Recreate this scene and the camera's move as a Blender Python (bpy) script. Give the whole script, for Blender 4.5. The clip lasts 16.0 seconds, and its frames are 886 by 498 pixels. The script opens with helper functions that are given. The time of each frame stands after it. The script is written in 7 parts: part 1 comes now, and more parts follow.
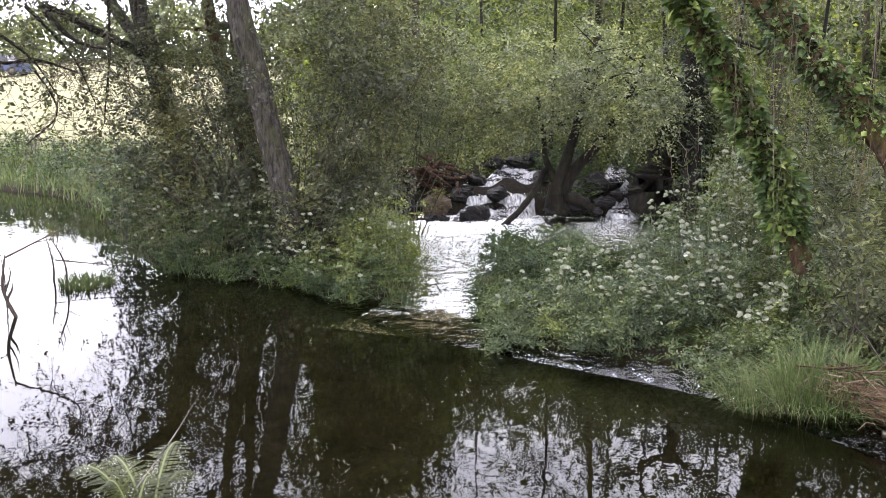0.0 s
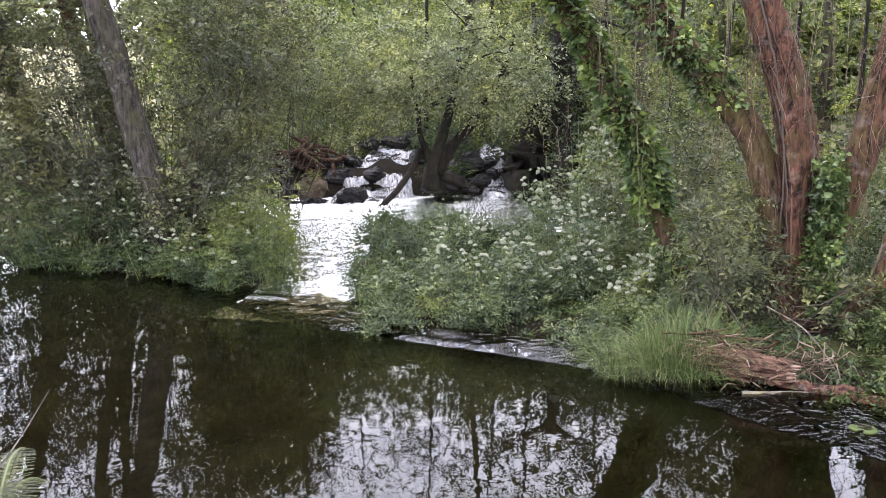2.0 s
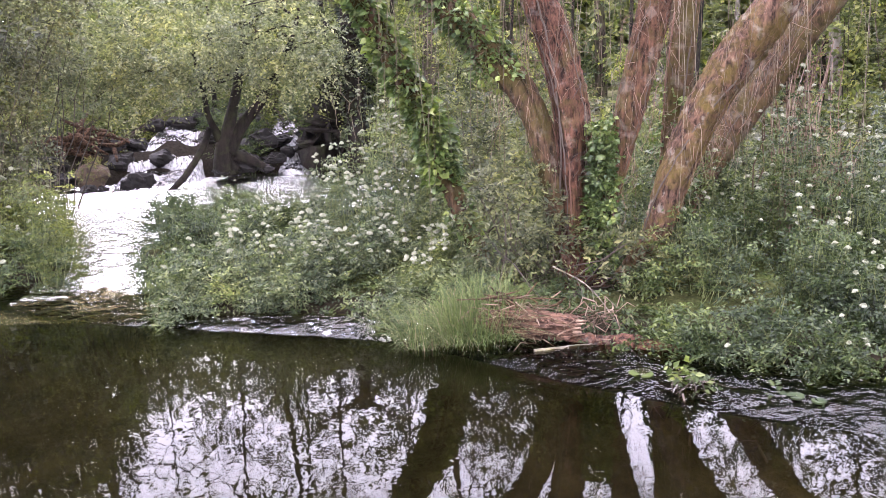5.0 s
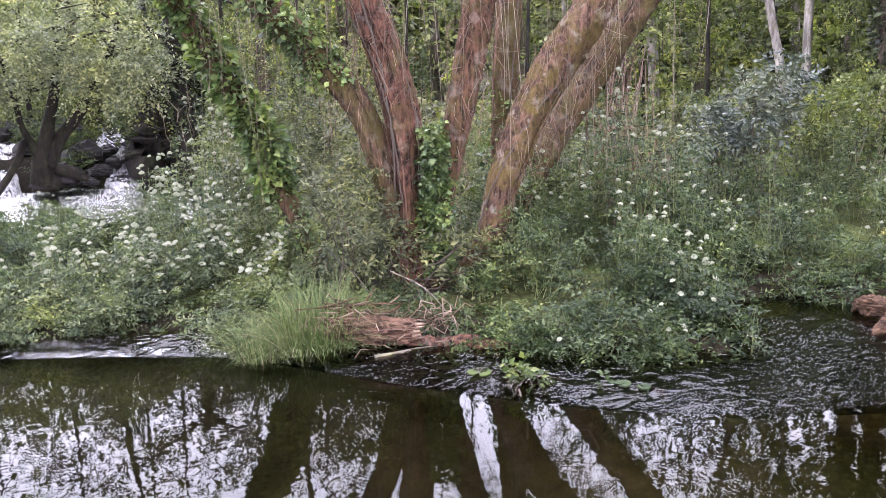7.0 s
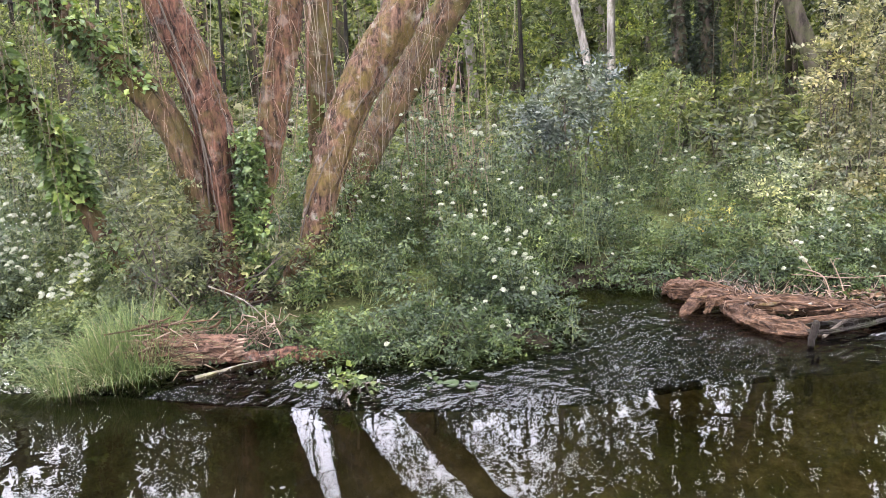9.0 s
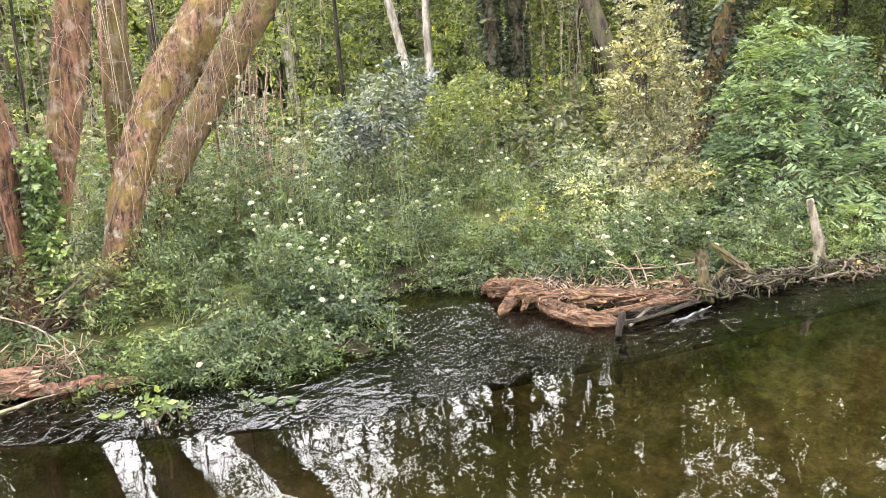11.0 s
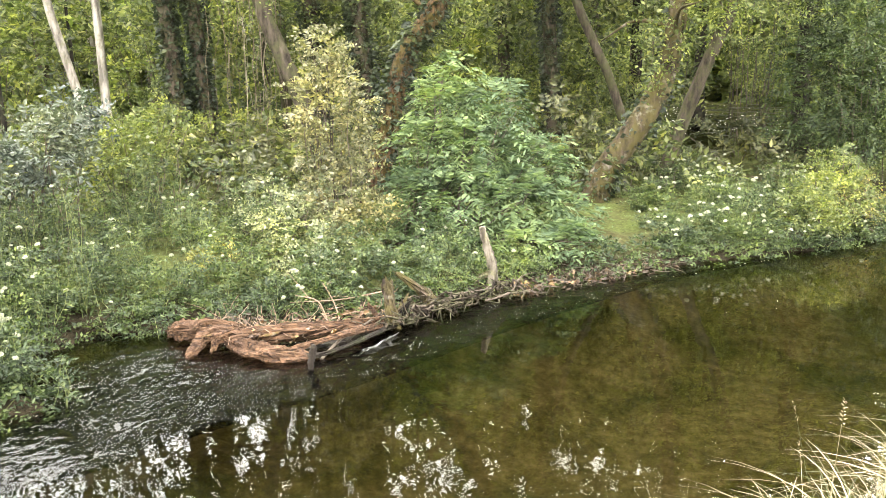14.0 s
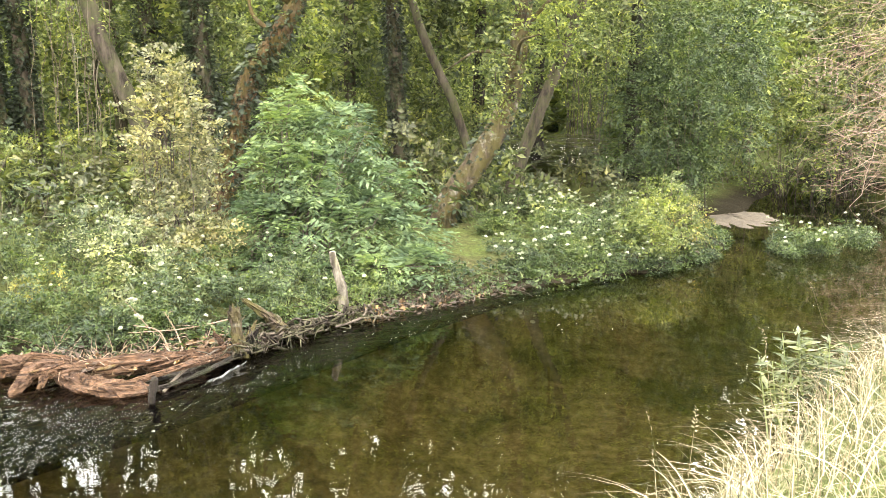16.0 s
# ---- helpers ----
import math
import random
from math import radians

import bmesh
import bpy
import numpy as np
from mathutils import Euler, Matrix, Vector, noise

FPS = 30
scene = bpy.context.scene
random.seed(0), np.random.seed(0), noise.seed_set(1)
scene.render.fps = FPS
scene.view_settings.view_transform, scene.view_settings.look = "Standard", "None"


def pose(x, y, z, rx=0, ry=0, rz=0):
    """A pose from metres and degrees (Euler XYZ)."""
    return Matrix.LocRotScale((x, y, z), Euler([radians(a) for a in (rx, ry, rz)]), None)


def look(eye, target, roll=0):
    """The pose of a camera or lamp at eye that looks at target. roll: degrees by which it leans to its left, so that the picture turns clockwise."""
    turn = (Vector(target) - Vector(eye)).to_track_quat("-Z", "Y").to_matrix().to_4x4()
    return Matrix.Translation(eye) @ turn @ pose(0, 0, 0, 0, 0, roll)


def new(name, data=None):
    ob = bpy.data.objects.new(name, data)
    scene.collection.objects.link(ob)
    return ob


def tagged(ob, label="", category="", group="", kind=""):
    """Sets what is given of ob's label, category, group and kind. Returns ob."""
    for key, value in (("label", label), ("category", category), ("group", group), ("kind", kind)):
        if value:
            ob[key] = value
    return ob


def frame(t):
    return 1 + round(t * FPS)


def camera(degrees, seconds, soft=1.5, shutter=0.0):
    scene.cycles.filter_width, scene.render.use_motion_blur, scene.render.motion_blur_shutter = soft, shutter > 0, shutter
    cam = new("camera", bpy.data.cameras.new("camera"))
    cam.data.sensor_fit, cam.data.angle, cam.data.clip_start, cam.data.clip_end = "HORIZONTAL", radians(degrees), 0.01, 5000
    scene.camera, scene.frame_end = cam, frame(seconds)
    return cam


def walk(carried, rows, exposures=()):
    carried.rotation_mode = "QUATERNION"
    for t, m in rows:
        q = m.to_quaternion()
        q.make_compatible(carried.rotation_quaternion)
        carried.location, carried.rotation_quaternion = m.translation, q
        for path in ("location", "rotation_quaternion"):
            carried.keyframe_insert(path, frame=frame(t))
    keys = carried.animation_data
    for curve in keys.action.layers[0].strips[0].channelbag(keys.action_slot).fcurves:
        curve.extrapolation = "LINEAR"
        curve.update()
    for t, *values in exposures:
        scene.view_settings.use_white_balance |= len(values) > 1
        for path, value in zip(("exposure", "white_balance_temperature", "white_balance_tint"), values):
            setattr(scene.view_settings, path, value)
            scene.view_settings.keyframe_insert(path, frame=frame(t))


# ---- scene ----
cam = camera(55.2, 16.0, soft=0.8)
PATH = [
    (0.0, 0.084, -0.054, 2.421, 80.1, 0.01, 0.59),
    (0.5, 0.116, -0.032, 2.415, 79.69, 0.14, -1.29),
    (1.0, 0.132, -0.011, 2.411, 79.38, 0.21, -3.43),
    (1.5, 0.139, -0.021, 2.402, 79.14, 0.25, -5.61),
    (2.0, 0.145, 0.001, 2.407, 78.8, 0.45, -7.59),
    (2.5, 0.167, 0.015, 2.401, 78.56, 0.67, -9.17),
    (3.0, 0.17, 0.025, 2.402, 78.28, 0.83, -11.17),
    (5.5, 0.32, 0.03, 2.411, 76.67, 1.78, -23.71),
    (6.0, 0.345, 0.02, 2.413, 76.73, 1.87, -26.53),
    (6.5, 0.37, -0.004, 2.415, 76.88, 1.98, -29.28),
    (7.0, 0.396, 0.016, 2.41, 76.83, 1.88, -31.51),
    (7.5, 0.431, 0.03, 2.405, 76.65, 1.99, -33.87),
    (8.0, 0.465, 0.022, 2.407, 76.6, 2.23, -36.11),
    (8.5, 0.504, 0.029, 2.398, 76.82, 2.43, -39.23),
    (9.0, 0.552, 0.038, 2.391, 76.65, 2.6, -43.03),
    (9.5, 0.61, 0.033, 2.389, 76.38, 2.77, -46.92),
    (12.0, 0.761, -0.08, 2.403, 76.32, 2.61, -58.74),
    (12.5, 0.77, -0.118, 2.417, 76.2, 2.25, -61.59),
    (13.0, 0.781, -0.154, 2.425, 76.57, 1.58, -65.13),
    (13.5, 0.803, -0.15, 2.418, 77.12, 1.3, -69.69),
    (14.0, 0.801, -0.125, 2.414, 77.78, 1.2, -74.51),
    (14.5, 0.809, -0.09, 2.397, 78.41, 0.99, -78.27),
    (15.0, 0.821, -0.065, 2.391, 78.89, 0.6, -81.0),
    (15.5, 0.833, -0.058, 2.377, 79.24, 0.25, -82.83),
    (16.0, 0.85, -0.064, 2.369, 79.57, -0.27, -84.82),
]
walk(cam, [(t, pose(x, y, z, rx, ry, rz)) for t, x, y, z, rx, ry, rz in PATH],
     exposures=[(0.0, -1.5, 5800, 25), (3.0, -1.03, 5700, 28), (5.5, -0.7, 5850, 38), (7.0, -0.82, 5650, 33), (9.5, -0.52, 6000, 23), (12.5, 0.04, 6650, 14), (16.0, 0.04, 6700, 12)])

# ---------------------------------------------------------------- light
SUN_EL, SUN_AZ = 56.0, 330.0        # degrees; azimuth clockwise from +y
world = bpy.data.worlds.new("world")
scene.world = world
world.use_nodes = True
wn = world.node_tree
sky = wn.nodes.new("ShaderNodeTexSky")
sky.sky_type = "NISHITA"
sky.sun_disc = False
sky.sun_elevation = radians(SUN_EL)
sky.sun_rotation = radians(SUN_AZ)
sky.air_density, sky.dust_density, sky.ozone_density = 1.0, 4.0, 1.0
veil = wn.nodes.new("ShaderNodeMixRGB")          # thin high cloud whitens the sky
veil.inputs[0].default_value = 0.7
veil.inputs[2].default_value = (165.0, 163.0, 158.0, 1)
wn.links.new(sky.outputs[0], veil.inputs[1])
back = wn.nodes["Background"]
wn.links.new(veil.outputs[0], back.inputs[0])
back.inputs[1].default_value = 0.14

sun = new("sun", bpy.data.lights.new("sun", "SUN"))
sun.data.energy = 4.5
sun.data.angle = radians(14)
sun.data.color = (1.0, 0.95, 0.86)
ce, se = math.cos(radians(SUN_EL)), math.sin(radians(SUN_EL))
sdir = Vector((math.sin(radians(SUN_AZ)) * ce, math.cos(radians(SUN_AZ)) * ce, se))
sun.matrix_world = look(sdir * 50, (0, 0, 0))


# ---------------------------------------------------------------- materials
def mat_new(name):
    m = bpy.data.materials.new(name)
    m.use_nodes = True
    nt = m.node_tree
    return m, nt, nt.nodes["Principled BSDF"]


def node(nt, kind, **sets):
    n = nt.nodes.new(kind)
    for k, v in sets.items():
        n.inputs[k.replace("_", " ")].default_value = v
    return n


def ramp(nt, fac, stops):
    r = nt.nodes.new("ShaderNodeValToRGB")
    els = r.color_ramp.elements
    while len(els) < len(stops):
        els.new(0.5)
    for e, (p, c) in zip(els, stops):
        e.position, e.color = p, (*c, 1)
    nt.links.new(fac, r.inputs[0])
    return r.outputs[0]


def mixed(nt, fac, a, b, mode="MIX"):
    m = nt.nodes.new("ShaderNodeMixRGB")
    m.blend_type = mode
    for sock, v in zip(m.inputs, (fac, a, b)):
        if isinstance(v, bpy.types.NodeSocket):
            nt.links.new(v, sock)
        else:
            sock.default_value = v if isinstance(v, float) else (*v, 1)
    return m.outputs[0]


def noise_tex(nt, scale, detail=4.0, rough=0.55, stretch=None):
    n = node(nt, "ShaderNodeTexNoise", Scale=scale, Detail=detail, Roughness=rough)
    src = nt.nodes.new("ShaderNodeNewGeometry").outputs["Position"]
    if stretch:
        mp = nt.nodes.new("ShaderNodeMapping")
        mp.inputs["Scale"].default_value = stretch
        nt.links.new(src, mp.inputs[0])
        src = mp.outputs[0]
    nt.links.new(src, n.inputs["Vector"])
    return n.outputs[0]


def bump(nt, bsdf, height, strength, dist=0.02):
    b = node(nt, "ShaderNodeBump", Strength=strength, Distance=dist)
    nt.links.new(height, b.inputs["Height"])
    nt.links.new(b.outputs[0], bsdf.inputs["Normal"])


def leaf_mat(name, dark, mid, light, glow=0.3, rough=0.5, patch=0.75, dead=None):
    """Leaves: each one its own tint, noise patches from dark bluish to bright yellowish, light coming through."""
    m, nt, p = mat_new(name)
    isl = nt.nodes.new("ShaderNodeNewGeometry").outputs["Random Per Island"]
    dark, mid, light = (tuple(0.8 * q for q in c) for c in (dark, mid, light))
    stops = [(0.0, dark), (0.55, mid), (0.93, light)]
    if dead:
        stops.append((0.97, dead))
    col = ramp(nt, isl, stops)
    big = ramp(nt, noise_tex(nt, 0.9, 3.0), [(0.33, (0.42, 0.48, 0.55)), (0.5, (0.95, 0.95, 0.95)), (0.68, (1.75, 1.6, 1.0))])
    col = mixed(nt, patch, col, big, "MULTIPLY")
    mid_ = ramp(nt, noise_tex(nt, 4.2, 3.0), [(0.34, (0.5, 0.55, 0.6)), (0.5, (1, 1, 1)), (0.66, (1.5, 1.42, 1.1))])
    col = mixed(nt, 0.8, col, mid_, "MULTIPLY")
    nt.links.new(col, p.inputs["Base Color"])
    p.inputs["Roughness"].default_value = rough
    p.inputs["Specular IOR Level"].default_value = 0.35
    tr = nt.nodes.new("ShaderNodeBsdfTranslucent")
    nt.links.new(mixed(nt, 1.0, col, (1.25, 1.35, 0.6), "MULTIPLY"), tr.inputs[0])
    mx = nt.nodes.new("ShaderNodeMixShader")
    mx.inputs[0].default_value = glow
    nt.links.new(p.outputs[0], mx.inputs[1])
    nt.links.new(tr.outputs[0], mx.inputs[2])
    nt.links.new(mx.outputs[0], nt.nodes["Material Output"].inputs[0])
    return m


def bark_mat(name, dark, light, moss=None, moss_at=0.55, lichen=0.0, scale=9.0, grain_dir=None):
    m, nt, p = mat_new(name)
    grain = noise_tex(nt, scale, 6.0, 0.65, (1, 1, 0.25))
    if grain_dir is not None:
        mp = grain.node.inputs["Vector"].links[0].from_node
        mp.vector_type = "TEXTURE"
        mp.inputs["Rotation"].default_value = (0, 0, radians(grain_dir))
        mp.inputs["Scale"].default_value = (6.0, 1.0, 1.0)
    col = ramp(nt, grain, [(0.38, dark), (0.64, light)])
    if lichen:
        spots = ramp(nt, noise_tex(nt, 7.0, 4.0, 0.6), [(0.56, (0, 0, 0)), (0.66, (lichen,) * 3)])
        col = mixed(nt, spots, col, (0.42, 0.40, 0.34))
    if moss:
        cover = ramp(nt, noise_tex(nt, 5.0, 6.0, 0.7), [(moss_at - 0.08, (0, 0, 0)), (moss_at + 0.1, (0.7,) * 3)])
        col = mixed(nt, cover, col, moss)
    nt.links.new(col, p.inputs["Base Color"])
    p.inputs["Roughness"].default_value = 0.9
    p.inputs["Specular IOR Level"].default_value = 0.2
    bump(nt, p, grain, 0.9, 0.03)
    return m


def plain_mat(name, a, b, scale=8.0, rough=0.8, rel=0.4, dist=0.02, stretch=None):
    m, nt, p = mat_new(name)
    g = noise_tex(nt, scale, 6.0, 0.6, stretch)
    c = ramp(nt, g, [(0.3, a), (0.7, b)])
    c = mixed(nt, 0.5, c, ramp(nt, noise_tex(nt, scale * 0.17, 3.0), [(0.35, (0.6, 0.6, 0.6)), (0.65, (1.25, 1.2, 1.15))]), "MULTIPLY")
    nt.links.new(c, p.inputs["Base Color"])
    p.inputs["Roughness"].default_value = rough
    bump(nt, p, g, rel, dist)
    return m


def tint_mat(name, stops, rough=0.6, glow=0.25):
    """Blades, stalks and florets, each island its own tint."""
    m, nt, p = mat_new(name)
    isl = nt.nodes.new("ShaderNodeNewGeometry").outputs["Random Per Island"]
    col = ramp(nt, isl, stops)
    nt.links.new(col, p.inputs["Base Color"])
    p.inputs["Roughness"].default_value = rough
    p.inputs["Specular IOR Level"].default_value = 0.3
    tr = nt.nodes.new("ShaderNodeBsdfTranslucent")
    nt.links.new(col, tr.inputs[0])
    mx = nt.nodes.new("ShaderNodeMixShader")
    mx.inputs[0].default_value = glow
    nt.links.new(p.outputs[0], mx.inputs[1])
    nt.links.new(tr.outputs[0], mx.inputs[2])
    nt.links.new(mx.outputs[0], nt.nodes["Material Output"].inputs[0])
    return m


def object_tint(name, stops, rough=0.6, glow=0.25):
    """As tint_mat, with one tint for each whole piece."""
    m = tint_mat(name, stops, rough, glow)
    nt = m.node_tree
    info = nt.nodes.new("ShaderNodeObjectInfo")
    fine = noise_tex(nt, 160.0, 2.0)
    for n in nt.nodes:
        if n.bl_idname == "ShaderNodeValToRGB":
            mx = nt.nodes.new("ShaderNodeMixRGB")
            mx.inputs[0].default_value = 0.6
            nt.links.new(info.outputs["Random"], mx.inputs[1])
            nt.links.new(fine, mx.inputs[2])
            nt.links.new(mx.outputs[0], n.inputs[0])
            break
    return m


def water_mat(name, tint, ripple, scale, stretch=(1, 1, 1), turn=0.0, rough=0.03, fine=0.3):
    """Clear brown water: reflection by Fresnel over a tinted see-through body."""
    m, nt, p = mat_new(name)
    nt.nodes.remove(p)
    geo = nt.nodes.new("ShaderNodeNewGeometry")
    mp = nt.nodes.new("ShaderNodeMapping")
    mp.inputs["Rotation"].default_value = (0, 0, radians(turn))
    mp.inputs["Scale"].default_value = stretch
    nt.links.new(geo.outputs["Position"], mp.inputs[0])
    n1 = node(nt, "ShaderNodeTexNoise", Scale=scale, Detail=2.5, Roughness=0.5, Distortion=0.6)
    n2 = node(nt, "ShaderNodeTexNoise", Scale=scale * 5.3, Detail=2.0, Roughness=0.5, Distortion=0.4)
    for n in (n1, n2):
        nt.links.new(mp.outputs[0], n.inputs["Vector"])
    h = mixed(nt, fine, n1.outputs[0], n2.outputs[0])
    b = node(nt, "ShaderNodeBump", Strength=ripple, Distance=0.05)
    nt.links.new(h, b.inputs["Height"])
    fr = node(nt, "ShaderNodeFresnel", IOR=1.33)
    gl = node(nt, "ShaderNodeBsdfGlossy", Roughness=rough)
    gl.inputs["Color"].default_value = (1, 1, 1, 1)
    tr = nt.nodes.new("ShaderNodeBsdfTransparent")
    tr.inputs[0].default_value = (*tint, 1)
    for n in (fr, gl):
        nt.links.new(b.outputs[0], n.inputs["Normal"])
    mx = nt.nodes.new("ShaderNodeMixShader")
    nt.links.new(fr.outputs[0], mx.inputs[0])
    nt.links.new(tr.outputs[0], mx.inputs[1])
    nt.links.new(gl.outputs[0], mx.inputs[2])
    nt.links.new(mx.outputs[0], nt.nodes["Material Output"].inputs[0])
    return m


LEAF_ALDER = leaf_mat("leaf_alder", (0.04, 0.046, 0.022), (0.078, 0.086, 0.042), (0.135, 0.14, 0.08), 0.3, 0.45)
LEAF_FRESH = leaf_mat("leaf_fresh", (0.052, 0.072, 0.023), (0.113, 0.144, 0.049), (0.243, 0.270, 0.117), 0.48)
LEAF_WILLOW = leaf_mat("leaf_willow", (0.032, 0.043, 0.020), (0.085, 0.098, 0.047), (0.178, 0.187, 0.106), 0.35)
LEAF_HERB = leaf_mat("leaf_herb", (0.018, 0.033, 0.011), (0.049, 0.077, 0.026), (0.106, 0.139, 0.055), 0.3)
# paler than LEAF_HERB: the sunlight on the flowering stand is put into its colour
LEAF_DROPWORT_SUNLIT = leaf_mat("leaf_dropwort_sunlit", (0.034, 0.052, 0.024), (0.088, 0.118, 0.058), (0.175, 0.205, 0.12), 0.35)
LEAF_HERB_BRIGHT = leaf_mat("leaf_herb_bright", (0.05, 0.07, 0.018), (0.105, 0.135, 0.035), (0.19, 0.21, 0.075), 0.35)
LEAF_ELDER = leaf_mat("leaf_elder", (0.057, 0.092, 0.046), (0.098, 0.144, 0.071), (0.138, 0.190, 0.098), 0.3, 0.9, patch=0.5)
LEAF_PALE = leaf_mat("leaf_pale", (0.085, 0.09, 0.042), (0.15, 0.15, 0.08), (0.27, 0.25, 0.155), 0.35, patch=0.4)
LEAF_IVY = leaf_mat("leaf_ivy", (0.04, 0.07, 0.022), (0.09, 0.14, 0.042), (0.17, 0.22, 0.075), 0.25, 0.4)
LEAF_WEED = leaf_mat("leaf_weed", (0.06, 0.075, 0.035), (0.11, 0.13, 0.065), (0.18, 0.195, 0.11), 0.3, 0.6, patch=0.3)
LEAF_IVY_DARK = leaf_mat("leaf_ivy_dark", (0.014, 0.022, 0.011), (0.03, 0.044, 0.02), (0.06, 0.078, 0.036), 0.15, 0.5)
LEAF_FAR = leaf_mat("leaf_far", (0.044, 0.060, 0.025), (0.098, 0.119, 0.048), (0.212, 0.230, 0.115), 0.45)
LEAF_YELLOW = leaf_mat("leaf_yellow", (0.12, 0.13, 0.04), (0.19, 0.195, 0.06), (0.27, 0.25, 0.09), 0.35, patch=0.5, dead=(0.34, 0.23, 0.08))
BARK_GREY = bark_mat("bark_grey", (0.01, 0.0085, 0.007), (0.062, 0.054, 0.044), (0.045, 0.046, 0.018), 0.55, 0.14, 24.0)
BARK_RED = bark_mat("bark_red", (0.012, 0.006, 0.004), (0.112, 0.054, 0.032), (0.07, 0.054, 0.015), 0.57, 0.12, 26.0)
BARK_MOSS = bark_mat("bark_moss", (0.012, 0.008, 0.005), (0.095, 0.056, 0.03), (0.065, 0.055, 0.013), 0.5, 0.16, 24.0)
BARK_RED_MOSS = bark_mat("bark_red_moss", (0.012, 0.007, 0.004), (0.105, 0.054, 0.03), (0.068, 0.055, 0.014), 0.54, 0.14, 25.0)
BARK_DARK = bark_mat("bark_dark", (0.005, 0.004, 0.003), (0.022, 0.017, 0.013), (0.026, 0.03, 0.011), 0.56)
BARK_WOOD = bark_mat("bark_wood", (0.016, 0.012, 0.009), (0.075, 0.06, 0.045), (0.05, 0.055, 0.02), 0.52)
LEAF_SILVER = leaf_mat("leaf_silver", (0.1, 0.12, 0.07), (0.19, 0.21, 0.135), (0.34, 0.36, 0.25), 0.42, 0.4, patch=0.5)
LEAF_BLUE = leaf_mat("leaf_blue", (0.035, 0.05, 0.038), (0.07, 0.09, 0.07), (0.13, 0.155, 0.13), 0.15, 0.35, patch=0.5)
BARK_PINK = bark_mat("bark_pink", (0.016, 0.009, 0.006), (0.13, 0.076, 0.048), (0.095, 0.072, 0.014), 0.5, 0.35, 26.0)
BARK_ALDER = bark_mat("bark_alder", (0.016, 0.012, 0.008), (0.07, 0.052, 0.038), (0.06, 0.053, 0.013), 0.46, 0.3, 15.0)
BARK_BIRCH = bark_mat("bark_birch", (0.1, 0.09, 0.075), (0.34, 0.31, 0.27), (0.12, 0.12, 0.06), 0.58, scale=9.0)
TWIG_DRY = tint_mat("twig_dry", [(0, (0.08, 0.05, 0.033)), (0.5, (0.16, 0.11, 0.075)), (1, (0.27, 0.21, 0.16))], 0.8, 0.0)
TWIG_DARK = tint_mat("twig_dark", [(0, (0.03, 0.024, 0.018)), (1, (0.10, 0.08, 0.06))], 0.85, 0.0)
VINE_RED = tint_mat("vine_red", [(0, (0.05, 0.025, 0.016)), (0.6, (0.12, 0.065, 0.04)), (1, (0.2, 0.13, 0.09))], 0.8, 0.0)
LIANA = tint_mat("liana", [(0, (0.06, 0.045, 0.03)), (0.6, (0.14, 0.115, 0.075)), (1, (0.22, 0.2, 0.14))], 0.8, 0.0)
WOOD_LOG = bark_mat("wood_log", (0.011, 0.006, 0.003), (0.118, 0.068, 0.038), (0.05, 0.03, 0.02), 0.54, scale=34.0, grain_dir=-65)
WOOD_TAN = bark_mat("wood_tan", (0.022, 0.012, 0.008), (0.155, 0.09, 0.057), (0.06, 0.034, 0.022), 0.52, scale=40.0, grain_dir=-45)
WOOD_CUT = plain_mat("wood_cut", (0.09, 0.058, 0.037), (0.21, 0.145, 0.095), 30.0, 0.8)
WOOD_GREY = bark_mat("wood_grey", (0.045, 0.038, 0.028), (0.19, 0.17, 0.135), (0.14, 0.14, 0.05), 0.62, scale=14.0)
ROCK_WET = plain_mat("rock_wet", (0.005, 0.0045, 0.004), (0.022, 0.02, 0.018), 9.0, 0.55, 0.6, 0.04)
ROCK_WET.node_tree.nodes["Principled BSDF"].inputs["Specular IOR Level"].default_value = 0.2
ROCK_BROWN = plain_mat("rock_brown", (0.035, 0.026, 0.017), (0.13, 0.09, 0.058), 7.0, 0.8, 0.6, 0.04)
GRASS_GREEN = tint_mat("grass_green", [(0, (0.04, 0.065, 0.015)), (0.6, (0.085, 0.125, 0.032)), (1, (0.18, 0.2, 0.075))])
GRASS_DRY = tint_mat("grass_dry", [(0, (0.045, 0.055, 0.02)), (0.3, (0.11, 0.1, 0.05)), (0.7, (0.22, 0.175, 0.105)), (1, (0.4, 0.33, 0.225))], 0.6, 0.2)
GRASS_SEDGE = tint_mat("grass_sedge", [(0, (0.06, 0.09, 0.03)), (0.6, (0.13, 0.16, 0.06)), (1, (0.28, 0.27, 0.13))])
FLORET = object_tint("floret_white", [(0, (0.12, 0.14, 0.08)), (0.5, (0.21, 0.225, 0.15)), (1, (0.34, 0.345, 0.26))], 0.7, 0.25)
STALK = tint_mat("stalk_green", [(0, (0.08, 0.11, 0.03)), (1, (0.2, 0.22, 0.09))])
FERN = leaf_mat("leaf_fern", (0.025, 0.034, 0.012), (0.042, 0.054, 0.018), (0.062, 0.072, 0.028), 0.3)
